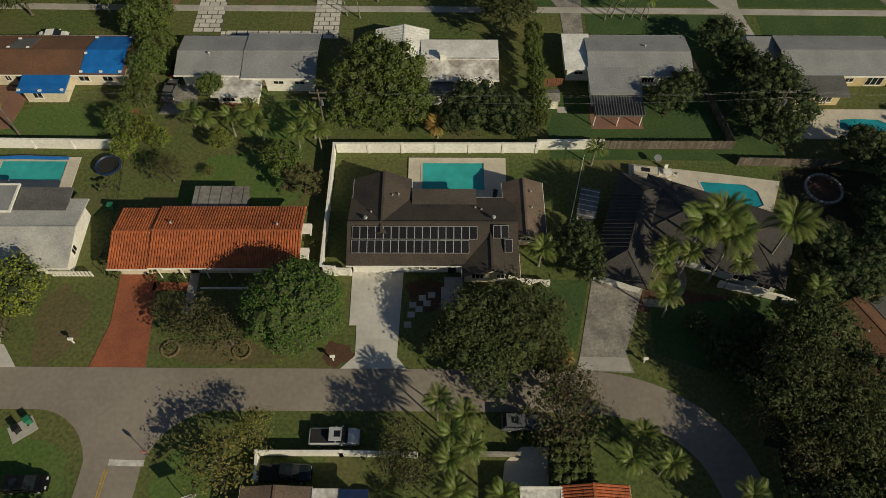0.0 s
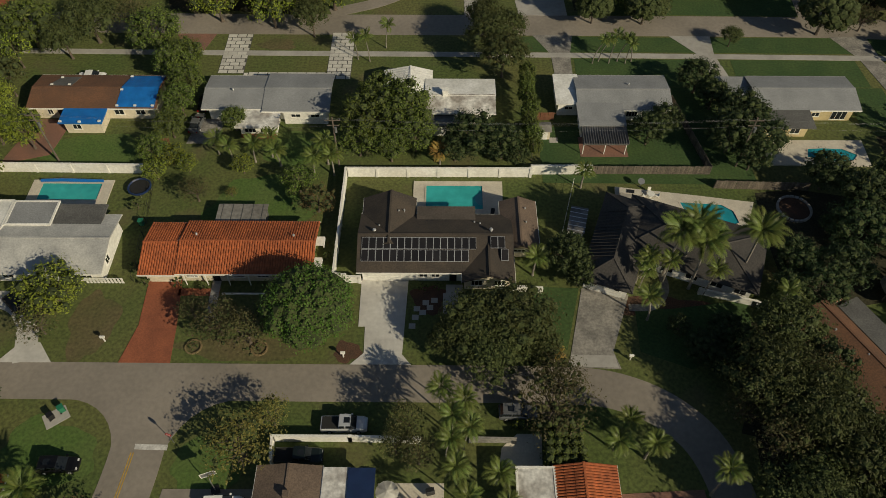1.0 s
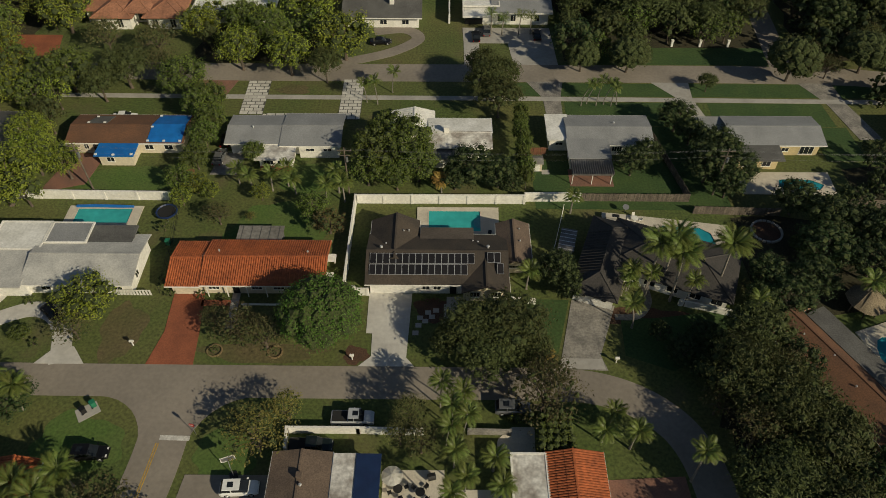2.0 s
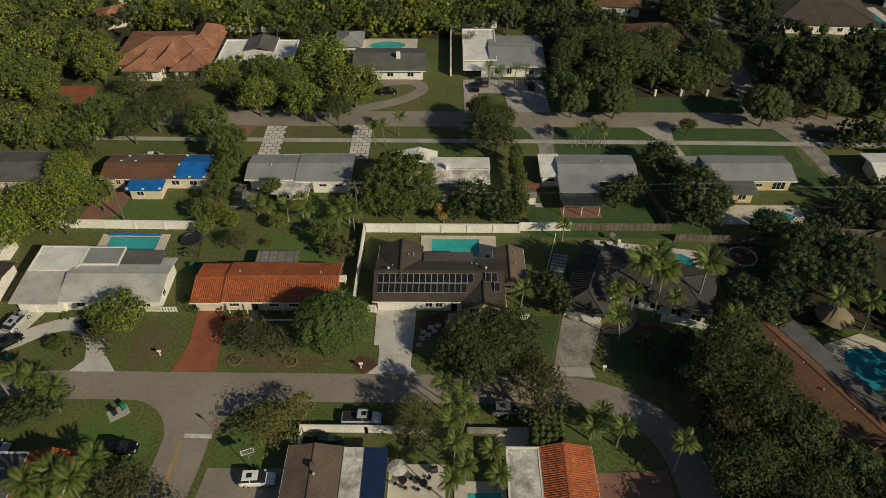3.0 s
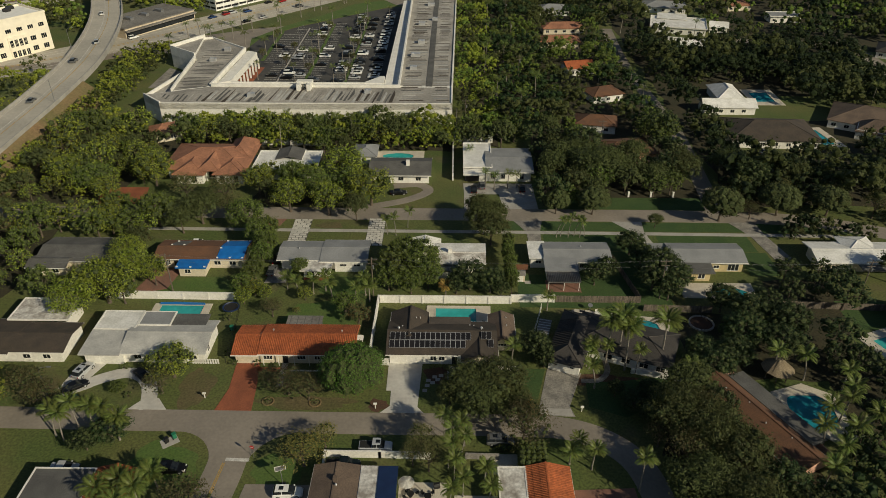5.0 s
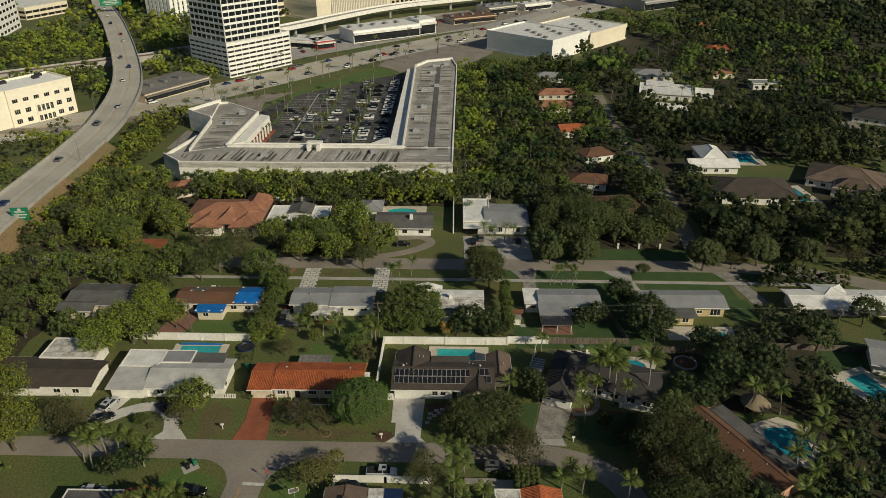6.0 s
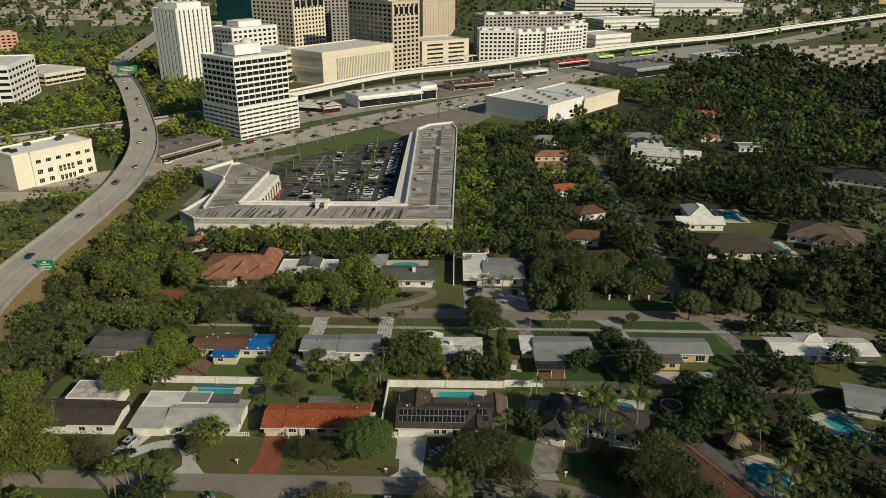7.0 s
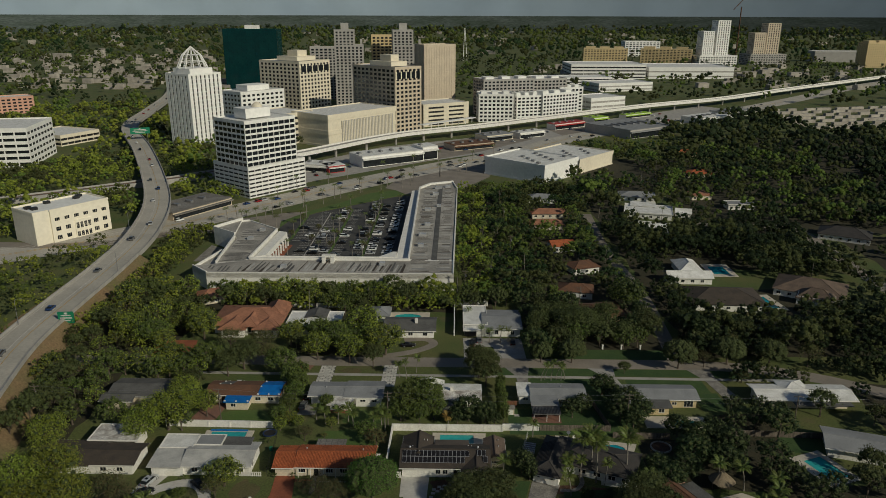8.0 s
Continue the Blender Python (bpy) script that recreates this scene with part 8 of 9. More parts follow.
def car(label, x, y, rot, col, style="suv", far=False, group=""):
    """A parked vehicle facing local +x. style: suv, sedan or pickup."""
    L, W, H = {"suv": (4.8, 0.96, 1.72), "sedan": (4.7, 0.92, 1.42), "pickup": (5.7, 1.0, 1.88)}[style]
    h = L / 2
    e = thing({"pickup": "pickup_truck", "suv": "car", "sedan": "car"}[style], label, {"pickup": "pickup truck"}.get(style, "car"), (x, y, 0), rot, group=group)
    hood = H * 0.58
    if style == "pickup":
        body = [(-h, W * 0.94, 0.5, hood), (-h + 0.2, W, 0.38, hood + 0.04), (-0.55, W, 0.34, hood + 0.04), (h - 1.7, W, 0.34, hood + 0.06), (h - 0.4, W * 0.97, 0.36, hood - 0.02), (h, W * 0.86, 0.45, hood - 0.2)]
        cab = [(-0.6, W * 0.88, hood, hood + 0.1), (-0.45, W * 0.84, hood, H), (0.85, W * 0.82, hood, H), (1.55, W * 0.86, hood, hood + 0.12)]
    elif style == "suv":
        body = [(-h, W * 0.93, 0.48, hood), (-h + 0.25, W, 0.34, hood + 0.06), (0.6, W, 0.32, hood + 0.05), (h - 0.5, W * 0.97, 0.34, hood - 0.06), (h, W * 0.82, 0.42, hood - 0.26)]
        cab = [(-h + 0.12, W * 0.9, hood, hood + 0.25), (-h + 0.55, W * 0.84, hood, H - 0.02), (0.15, W * 0.83, hood, H), (1.15, W * 0.87, hood, hood + 0.1)]
    else:
        body = [(-h, W * 0.92, 0.45, hood - 0.02), (-h + 0.3, W, 0.32, hood + 0.04), (0.6, W, 0.3, hood + 0.03), (h - 0.5, W * 0.96, 0.32, hood - 0.08), (h, W * 0.8, 0.4, hood - 0.24)]
        cab = [(-h + 0.75, W * 0.86, hood, hood + 0.06), (-0.95, W * 0.78, hood, H), (0.2, W * 0.77, hood, H), (1.2, W * 0.86, hood, hood + 0.06)]
    part("body", made(loft, body), col, e)
    part("cabin_glass", made(loft, cab), GLASS, e, "dark tinted glass")
    a, b = cab[1], cab[2]
    part("roof_panel", made(loft, [(a[0] - 0.06, a[1] * 0.97, H - 0.05, H + 0.015), (b[0] + 0.06, b[1] * 0.97, H - 0.05, H + 0.02)]), col, e)
    if not far:
        part("pillar", boxes((a[0] + (b[0] - a[0]) * 0.48, a[0] + (b[0] - a[0]) * 0.48 + 0.1, -a[1] * 1.06, a[1] * 1.06, hood, H - 0.05)), col, e)
        if style != "sedan":
            part("sunroof", boxes((a[0] + 0.5, a[0] + 1.25, -0.36, 0.36, H, H + 0.03)), GLASS, e)
        for s in (-1, 1):
            part("headlight", boxes((h - 0.22, h - 0.02, s * W * 0.55 - 0.16, s * W * 0.55 + 0.16, hood - 0.34, hood - 0.18)), LAMP_CLEAR, e)
            part("tail_light", boxes((-h - 0.01, -h + 0.1, s * W * 0.72 - 0.12, s * W * 0.72 + 0.12, hood - 0.35, hood - 0.05)), LAMP_RED, e)
            part("mirror", boxes((0.85, 1.05, s * W * 1.08 - 0.09, s * W * 1.08 + 0.09, hood + 0.02, hood + 0.18)), col, e)
        part("bumper", boxes((h - 0.12, h + 0.05, -W * 0.8, W * 0.8, 0.36, 0.55)), METAL_DARK, e)
        if style == "pickup":
            part("load_bed", boxes((-h + 0.14, -0.68, -W * 0.82, W * 0.82, hood + 0.02, hood + 0.055)), RUBBER, e, "dark bed liner")
    if far:
        bm = boxes((-h * 0.62, h * 0.62, -W * 0.8, W * 0.8, 0.2, 0.42))
        for sx in (-1, 1):
            tube(bm, [(sx * h * 0.62, -W + 0.04, 0.35), (sx * h * 0.62, W - 0.04, 0.35)], [0.35, 0.35], 10)
        part("chassis", bm, RUBBER, e)
        return e
    for sx in (-1, 1):
        for sy in (-1, 1):
            cx, cy, r = sx * h * 0.62, sy * (W - 0.12), 0.34 if style == "sedan" else 0.38
            tyre = part("wheel", made(tube, [(cx, cy - 0.12, r), (cx, cy + 0.12, r)], [r, r], 12), RUBBER, e)
            if not far:
                part("rim", made(tube, [(cx, cy + sy * 0.1, r), (cx, cy + sy * 0.14, r)], [r * 0.62, r * 0.55], 10), ALUMINIUM, tyre)
    return e


car("silver pickup truck parked on the verge", -11.9, 25.5, 0, P_SILVER, "pickup")
car("dark green pickup truck parked behind the wall", -17.0, 21.4, 0, P_DARKGREEN, "pickup")
car("white car with a sunroof on a driveway", -25.1, 15.6, 3, P_WHITE, "suv")
car("black car parked on the corner lawn", -45.4, 20.2, 2, P_BLACK, "suv")
car("silver car under trees beside a house", -63.4, 20.2, 0, P_SILVER, "sedan")
car("grey car half hidden by trees", 9.6, 27.2, 0, P_GREY, "suv")
car("silver car on the parking apron", -70.6, 44.0, 74, P_SILVER, "suv")
car("black car at the driveway entry", -70.2, 39.6, 40, P_BLACK, "sedan")
car("black car on the curved driveway", -58.6, 42.8, -40, P_BLACK, "sedan")
car("black car beside the grey-roofed house", -41.2, 84.6, 90, P_BLACK, "sedan")
car("dark car beside the yard slab", -41.4, 79.4, 85, P_GREY, "sedan")
car("white car behind the brown-roofed house", -62.6, 91.4, 4, P_WHITE, "sedan")
car("dark red car behind the white house", -4.6, 92.6, 0, P_GREY, "sedan")
for x, y, r, c in ((7.0, 121.6, 90, P_BLACK), (9.4, 124.0, 90, P_GREY), (20.6, 122.4, 92, P_BLACK), (-14.2, 119.2, 5, P_BLACK), (99.0, 168.4 - 20, 20, P_GREY)):
    car("car parked on a forecourt", x, y, r, c, "sedan")
slab("cover_sheet", [(-66.8, 11.5), (-62, 11.5), (-62, 13), (-66.8, 13)], 0.05, DIRTY_CONCRETE, "concrete slab beside the house", "pad")

# cars in the plaza's lot, on the roads: alike models copied
MODELS = {}


def far_car(x, y, rot, col, style="sedan", z=0.0, group="cars in the plaza lot"):
    key = (col.name, style)
    if key not in MODELS:
        MODELS[key] = car("small distant " + col.name.split("_")[0] + " car on asphalt", x, y, rot, col, style, True, group)
        MODELS[key].location.z = z
        return MODELS[key]
    c = copy_thing(MODELS[key], pose(x, y, z, 0, 0, rot))
    return tagged(c, group=group)


rng = random.Random(17)
COLS = (P_WHITE, P_WHITE, P_SILVER, P_BLACK, P_GREY, P_GREY, P_RED, P_BLUE)
for x, sides, y0, y1, share in ((-79.4, (1,), 236, 280, 0.12), (-68.2, (-1, 1), 206, 292, 0.08), (-57.2, (-1, 1), 206, 300, 0.12), (-41.4, (-1, 1), 204, 312, 0.38), (-27.6, (-1,), 202, 322, 0.6)):
    for side in sides:
        for k in range(int((y1 - y0) / 2.75) - 1):
            if rng.random() < share:
                far_car(x + side * 3.2, y0 + 1.4 + 2.75 * k, rng.choice((0, 180)) + rng.uniform(-2, 2), rng.choice((P_WHITE, P_WHITE, P_SILVER, P_BLACK, P_GREY, P_BLACK)), rng.choice(("sedan", "suv")), 0.03)
def along(line, u):
    pts = [Vector((*p, 0)) for p in line]
    tot = sum((b - a).length for a, b in zip(pts, pts[1:])) * u
    for a, b in zip(pts, pts[1:]):
        L = (b - a).length
        if tot <= L:
            return a.lerp(b, tot / L), (b - a).normalized()
        tot -= L
    return pts[-1], (pts[-1] - pts[-2]).normalized()


for k in range(26):
    p, d = along(FLY, 0.03 + 0.94 * k / 26 + rng.uniform(-0.01, 0.01))
    s = rng.choice((-1.9, 1.9))
    far_car(p.x - d.y * s, p.y + d.x * s, math.degrees(math.atan2(d.y, d.x)), rng.choice(COLS), rng.choice(("sedan", "suv")), 6.4, "cars on the flyover")
for k in range(64):
    p, d = along(HWY[2:14], rng.uniform(0.02, 0.95))
    s = rng.choice((-11.2, -7.8, -4.2, 4.2, 7.8, 11.2))
    far_car(p.x - d.y * s, p.y + d.x * s, math.degrees(math.atan2(d.y, d.x)), rng.choice(COLS), rng.choice(("sedan", "suv")), 0.05, "cars on the highway")
for k in range(40):
    p, d = along([(-95, 385), (-60, 445), (20, 512), (90, 590), (240, 715)], rng.uniform(0, 1))
    s = rng.uniform(-12, 12)
    far_car(p.x - d.y * s, p.y + d.x * s, rng.choice((40, 130)), rng.choice(COLS), "sedan", 0.05, "cars in the town yards")


# ---- street furniture ----
def sign_post(x, y):
    e = thing("stop_sign", "red octagonal stop sign on a metal post", "road sign", (x, y, 0), -12)
    part("post", made(tube, [(0, 0.04, -0.1), (0, 0.04, 2.9)], [0.035, 0.035], 6), METAL_GREY, e)
    oct_ = [(0.40 * math.cos(math.pi / 8 + math.pi / 4 * k), 2.55 + 0.40 * math.sin(math.pi / 8 + math.pi / 4 * k)) for k in range(8)]
    bm = bmesh.new()
    f, b = [bm.verts.new((px, -0.02, pz)) for px, pz in oct_], [bm.verts.new((px, 0.01, pz)) for px, pz in oct_]
    bm.faces.new(f)
    bm.faces.new(b[::-1])
    for k in range(8):
        bm.faces.new((f[k], b[k], b[(k + 1) % 8], f[(k + 1) % 8]))
    plate = part("plate", bm, SIGN_RED, e)
    part("lettering_bar", boxes((-0.26, 0.26, -0.028, -0.021, 2.48, 2.62)), PAINT_WHITE, plate)
    return e


sign_post(-32.5, 23.2)


def hoop(x, y, rot):
    e = thing("basketball_hoop", "portable basketball hoop with a framed backboard", "basketball hoop", (x, y, 0), rot)
    part("base", boxes((-0.5, 0.5, 0.3, 1.3, 0, 0.22)), METAL_DARK, e)
    part("pole", made(tube, [(0, 0.8, 0.1), (0, 0.6, 2.4), (0, 0.1, 3.2)], [0.07, 0.06, 0.05], 6), METAL_GREY, e)
    bm = bmesh.new()
    for q in ((-0.9, 0.9, 0, 0.04, 2.7, 2.8), (-0.9, 0.9, 0, 0.04, 3.7, 3.8), (-0.9, -0.8, 0, 0.04, 2.8, 3.7), (0.8, 0.9, 0, 0.04, 2.8, 3.7)):
        box(bm, *q)
    board = part("backboard_frame", bm, WHITE, e)
    part("backboard", boxes((-0.8, 0.8, 0.01, 0.03, 2.8, 3.7)), METAL_GREY, board)
    part("rim", made(tube, [(0.24 * math.cos(a), -0.28 + 0.24 * math.sin(a), 3.02) for a in (2 * math.pi * k / 12 for k in range(13))], [0.02] * 13, 4), SIGN_RED, e)


hoop(-26.6, 18.2, 200)


def bin_(x, y, rot, mat, label):
    e = thing("wheeled_bin", label, "bin", (x, y, 0.06), rot)
    part("body", made(loft, [(-0.32, 0.3, 0.05, 1.0), (0.32, 0.34, 0.05, 1.0)]), mat, e)
    part("lid", boxes((-0.38, 0.38, -0.37, 0.37, 1.0, 1.08)), mat, e)
    for s in (-1, 1):
        part("wheel", made(tube, [(-0.3, s * 0.3, 0.12), (-0.3, s * 0.36, 0.12)], [0.12, 0.12], 8), RUBBER, e)


bin_(-47.4, 27.4, 40, BIN_GREEN, "green wheeled bin on a concrete pad")
bin_(-48.4, 26.4, 40, METAL_DARK, "dark wheeled bin on a concrete pad")
bin_(-45.2, 57.6, 0, BIN_GREEN, "green wheeled bin beside a fence")
bin_(-68.6, 36.4, 20, BIN_GREEN, "green wheeled bin by the kerb")


def mailbox(x, y, label="white kerbside mailbox on a post"):
    e = thing("mailbox", label, "mailbox", (x, y, 0))
    part("post", boxes((-0.07, 0.07, -0.07, 0.07, -0.05, 1.0)), WHITE, e)
    part("box", made(loft, [(-0.3, 0.14, 1.0, 1.34), (0.3, 0.14, 1.0, 1.34)]), WHITE, e)


mailbox(-12.9, 35.2)
mailbox(24.9, 35.0)
mailbox(-45.0, 37.4, "white mailbox with a dark base on a lawn")
for x in (50.2, 56.4, 62.6):
    e = thing("gate_post", "short white painted garden post", "post", (x, 118.6, 0))
    part("post", boxes((-0.22, 0.22, -0.22, 0.22, -0.05, 1.5)), WHITE, e)
    part("cap", boxes((-0.3, 0.3, -0.3, 0.3, 1.5, 1.62)), WHITE, e)


def utility_pole(x, y, h=10.5, rot=0):
    e = thing("utility_pole", "weathered wooden utility pole with a crossarm", "utility pole", (x, y, 0), rot)
    part("pole", made(tube, [(0, 0, -0.2), (0, 0, h)], [0.17, 0.11], 7), POLE_WOOD, e)
    part("crossarm", boxes((-1.2, 1.2, -0.06, 0.06, h - 0.7, h - 0.56)), POLE_WOOD, e)
    part("crossarm", boxes((-0.9, 0.9, -0.06, 0.06, h - 1.7, h - 1.58)), POLE_WOOD, e)
    part("transformer", made(tube, [(0.32, -0.1, h - 2.9), (0.32, -0.1, h - 2.0)], [0.22, 0.22], 10), METAL_GREY, e)
    for k in (-1.1, 0, 1.1):
        part("insulator", made(tube, [(k, 0, h - 0.56), (k, 0, h - 0.3)], [0.05, 0.03], 6), METAL_GREY, e)


POLES = [(-112, 71.4), (-62, 70.8), (-16.6, 70.0), (47.4, 70.4), (92, 70.8), (140, 71)]
for x, y in POLES:
    utility_pole(x, y)
for (xa, ya), (xb, yb) in zip(POLES, POLES[1:]):
    for off, z in ((-1.0, 10.2), (1.0, 10.2), (0.0, 8.8)):
        cu = bpy.data.curves.new("wire", "CURVE")
        cu.dimensions, cu.bevel_depth, cu.bevel_resolution = "3D", 0.009, 0
        sp = cu.splines.new("POLY")
        sp.points.add(12)
        for k in range(13):
            u = k / 12
            sp.points[k].co = (xa + (xb - xa) * u, ya + (yb - ya) * u + off * 0.12, z - 1.1 * 4 * u * (1 - u), 1)
        cu.materials.append(METAL_GREY)
        o = new("overhead_wire", cu)
        tagged(o, "thin overhead power line between poles", "cable")
for x, y in ((47, 148), (26, 212), (26, 262), (26, 300), (5, 165)):
    utility_pole(x, y, 11)


def street_lamp(x, y, rot, h=9.0, z=0.0):
    e = thing("street_lamp", "tall grey street lamp with a curved arm", "street lamp", (x, y, z), rot)
    part("pole", made(tube, [(0, 0, -0.1), (0, 0, h * 0.9), (0.4, 0, h), (2.0, 0, h + 0.25)], [0.13, 0.08, 0.06, 0.05], 6), METAL_GREY, e)
    part("lamp_head", boxes((1.8, 2.6, -0.14, 0.14, h + 0.16, h + 0.3)), METAL_GREY, e)


for u, s in ((0.09, 1), (0.14, -1), (0.2, 1), (0.26, -1), (0.33, 1)):
    p, d = along(FLY, u)
    street_lamp(p.x - d.y * 6.6 * s, p.y + d.x * 6.6 * s, math.degrees(math.atan2(d.y, d.x)) - 90 * s, 9, 6.4)
for x, y in ((-68.2, 262), (-68.2, 225), (-57.2, 250), (-57.2, 222), (-41.4, 262), (-41.4, 228), (-41.4, 292)):
    street_lamp(x, y, 0, 8)
street_lamp(-75.0, 38.0, 0, 6.5)


def highway_sign(x, y, rot, w, h, z, label):
    e = thing("highway_sign", label, "road sign", (x, y, 0), rot)
    for s in (-1, 1):
        part("post", boxes((s * w * 0.36 - 0.12, s * w * 0.36 + 0.12, 0.06, 0.3, 0, z + h)), METAL_GREY, e)
    board = part("board", boxes((-w / 2, w / 2, -0.05, 0.05, z, z + h)), SIGN_GREEN, e)
    for k, q in enumerate((0.62, 0.75, 0.5)):
        zz = z + h * (0.62 - 0.22 * k)
        part("lettering_bar", boxes((-w * q / 2, w * q / 2, -0.07, -0.055, zz, zz + h * 0.1)), PAINT_WHITE, board)
    part("shield", boxes((-0.5, 0.5, -0.07, -0.055, z + h * 0.76, z + h * 0.93)), PAINT_WHITE, board)


highway_sign(-131, 124, 4, 5.4, 4.2, 5.0, "green highway direction sign with white lettering")
highway_sign(-258, 489, 24, 15, 5.0, 11.5, "green overhead highway sign far along the flyover")

# ---- garden things ----
e = thing("garden_shed", "grey flat-roofed shed behind the red-roofed house", "shed", (-29.8, 58.2, 0))
part("wall", boxes((-3.4, 3.4, -1.4, 1.4, 0, 2.1)), DARK_GREY_ROOF, e)
part("roof", boxes((-3.7, 3.7, -1.7, 1.7, 2.1, 2.26)), GRAVEL_ROOF, e, "weathered grey roof sheets")
for k in range(5):
    part("roof_batten", boxes((-3.0 + 1.5 * k, -2.9 + 1.5 * k, -1.7, 1.7, 2.26, 2.31)), DARK_GREY_ROOF, e)
part("door", boxes((2.0, 2.9, -1.45, -1.4, 0.05, 1.95)), WHITE, e)
e = thing("garden_shed", "small cream shed with a pitched lid on a lawn", "shed", (16.6, 77.4, 0))
part("wall", boxes((-1.2, 1.2, -1.0, 1.0, 0, 1.9)), CREAM, e)
bm = bmesh.new()
roof_slab(bm, [(-1.4, -1.2, 1.9), (1.4, -1.2, 1.9), (1.4, 0, 2.4), (-1.4, 0, 2.4)], 0.08)
roof_slab(bm, [(-1.4, 0, 2.4), (1.4, 0, 2.4), (1.4, 1.2, 1.9), (-1.4, 1.2, 1.9)], 0.08)
part("roof", bm, GRAVEL_ROOF, e)
part("door", boxes((-0.8, 0.8, -1.06, -1.0, 0.05, 1.8)), WHITE, e)
slab("shed_pad", [(17.8, 75.6), (19.2, 75.6), (19.2, 76.8), (17.8, 76.8)], 0.06, CONCRETE, "small square concrete pad", "pad")
e = thing("garden_shed", "pale metal shed roof beside a fence", "shed", (20.2, 57.4, 0), -14)
part("wall", boxes((-1.1, 1.1, -2.2, 2.2, 0, 1.9)), WHITE, e)
part("roof", boxes((-1.3, 1.3, -2.5, 2.5, 1.9, 2.02)), TIN, e)
for k in range(6):
    part("roof_rib", boxes((-1.3, 1.3, -2.2 + 0.85 * k, -2.1 + 0.85 * k, 2.02, 2.06)), ALUMINIUM, e)
e = thing("thatched_hut", "open garden hut with a thatched roof", "hut", (63.8, 45.0, 0), 10)
bm = bmesh.new()
bmesh.ops.create_cone(bm, segments=20, radius1=3.0, radius2=0.3, depth=2.2, cap_ends=True, matrix=Matrix.Translation((0, 0, 3.3)))
for v in bm.verts:
    v.co += Vector((random.uniform(-.12, .12), random.uniform(-.12, .12), random.uniform(-.15, .1)))
part("roof", bm, THATCH, e)
for k in range(6):
    a = 2 * math.pi * k / 6
    part("post", made(tube, [(2.1 * math.cos(a), 2.1 * math.sin(a), -0.1), (2.1 * math.cos(a), 2.1 * math.sin(a), 2.8)], [0.1, 0.09], 6), BARK, e)
e = thing("trampoline", "round trampoline with a blue rim in a garden", "trampoline", (-47.2, 64.6, 0))
part("mat", made(tube, [(0, 0, 0.78), (0, 0, 0.8)], [1.5, 1.5], 20), RUBBER, e)
part("rim", made(tube, [(1.7 * math.cos(a), 1.7 * math.sin(a), 0.82) for a in (2 * math.pi * k / 20 for k in range(21))], [0.17] * 21, 5), NAVY_TARP, e, "blue padded rim")
for k in range(5):
    a = 2 * math.pi * k / 5
    part("leg", made(tube, [(1.7 * math.cos(a), 1.7 * math.sin(a), -0.05), (1.7 * math.cos(a), 1.7 * math.sin(a), 0.8)], [0.04, 0.04], 5), METAL_GREY, e)
e = thing("garden_ring", "raised round stone planting ring", "planter", (54.2, 61.3, 0))
for k in range(22):
    a = 2 * math.pi * k / 22
    st = boxes((-0.28, 0.28, -0.16, 0.16, 0, 0.38))
    bmesh.ops.transform(st, matrix=pose(2.5 * math.cos(a), 2.5 * math.sin(a), 0, 0, 0, math.degrees(a) + 90), verts=st.verts)
    part("stone", st, CONCRETE, e)
part("soil", made(tube, [(0, 0, -0.02), (0, 0, 0.12)], [2.35, 2.35], 22), MULCH, e)


def parasol(x, y, mat, label):
    e = thing("parasol", label, "parasol", (x, y, 0.06))
    part("pole", made(tube, [(0, 0, 0), (0, 0, 2.5)], [0.03, 0.03], 6), METAL_GREY, e)
    part("base", made(tube, [(0, 0, 0), (0, 0, 0.1)], [0.3, 0.25], 10), METAL_DARK, e)
    bm = bmesh.new()
    top = bm.verts.new((0, 0, 2.65))
    rim = [bm.verts.new((1.35 * math.cos(a), 1.35 * math.sin(a), 2.1 + (0.06 if k % 2 else 0))) for k, a in ((k, 2 * math.pi * k / 16) for k in range(16))]
    for k in range(16):
        bm.faces.new((top, rim[k], rim[(k + 1) % 16]))
    sol = bmesh.ops.solidify(bm, geom=bm.faces[:], thickness=0.03)
    part("canopy", bm, mat, e)


def patio_chair(x, y, rot, mat=METAL_DARK, label="dark metal patio chair"):
    e = thing("patio_chair", label, "chair", (x, y, 0.06), rot, group="patio chairs")
    part("seat", boxes((-0.25, 0.25, -0.25, 0.25, 0.42, 0.47)), mat, e)
    part("backrest", boxes((-0.25, 0.25, 0.22, 0.27, 0.47, 0.95)), mat, e)
    for sx in (-0.22, 0.22):
        for sy in (-0.22, 0.22):
            part("leg", boxes((sx - 0.02, sx + 0.02, sy - 0.02, sy + 0.02, 0, 0.42)), mat, e)


def patio_table(x, y, mat=METAL_DARK, label="round dark patio table", z=0.06):
    e = thing("patio_table", label, "table", (x, y, z))
    part("tabletop", made(tube, [(0, 0, 0.7), (0, 0, 0.74)], [0.6, 0.6], 16), mat, e)
    part("leg", made(tube, [(0, 0, 0), (0, 0, 0.7)], [0.05, 0.05], 6), mat, e)
    part("foot", made(tube, [(0, 0, 0), (0, 0, 0.04)], [0.3, 0.28], 10), mat, e)


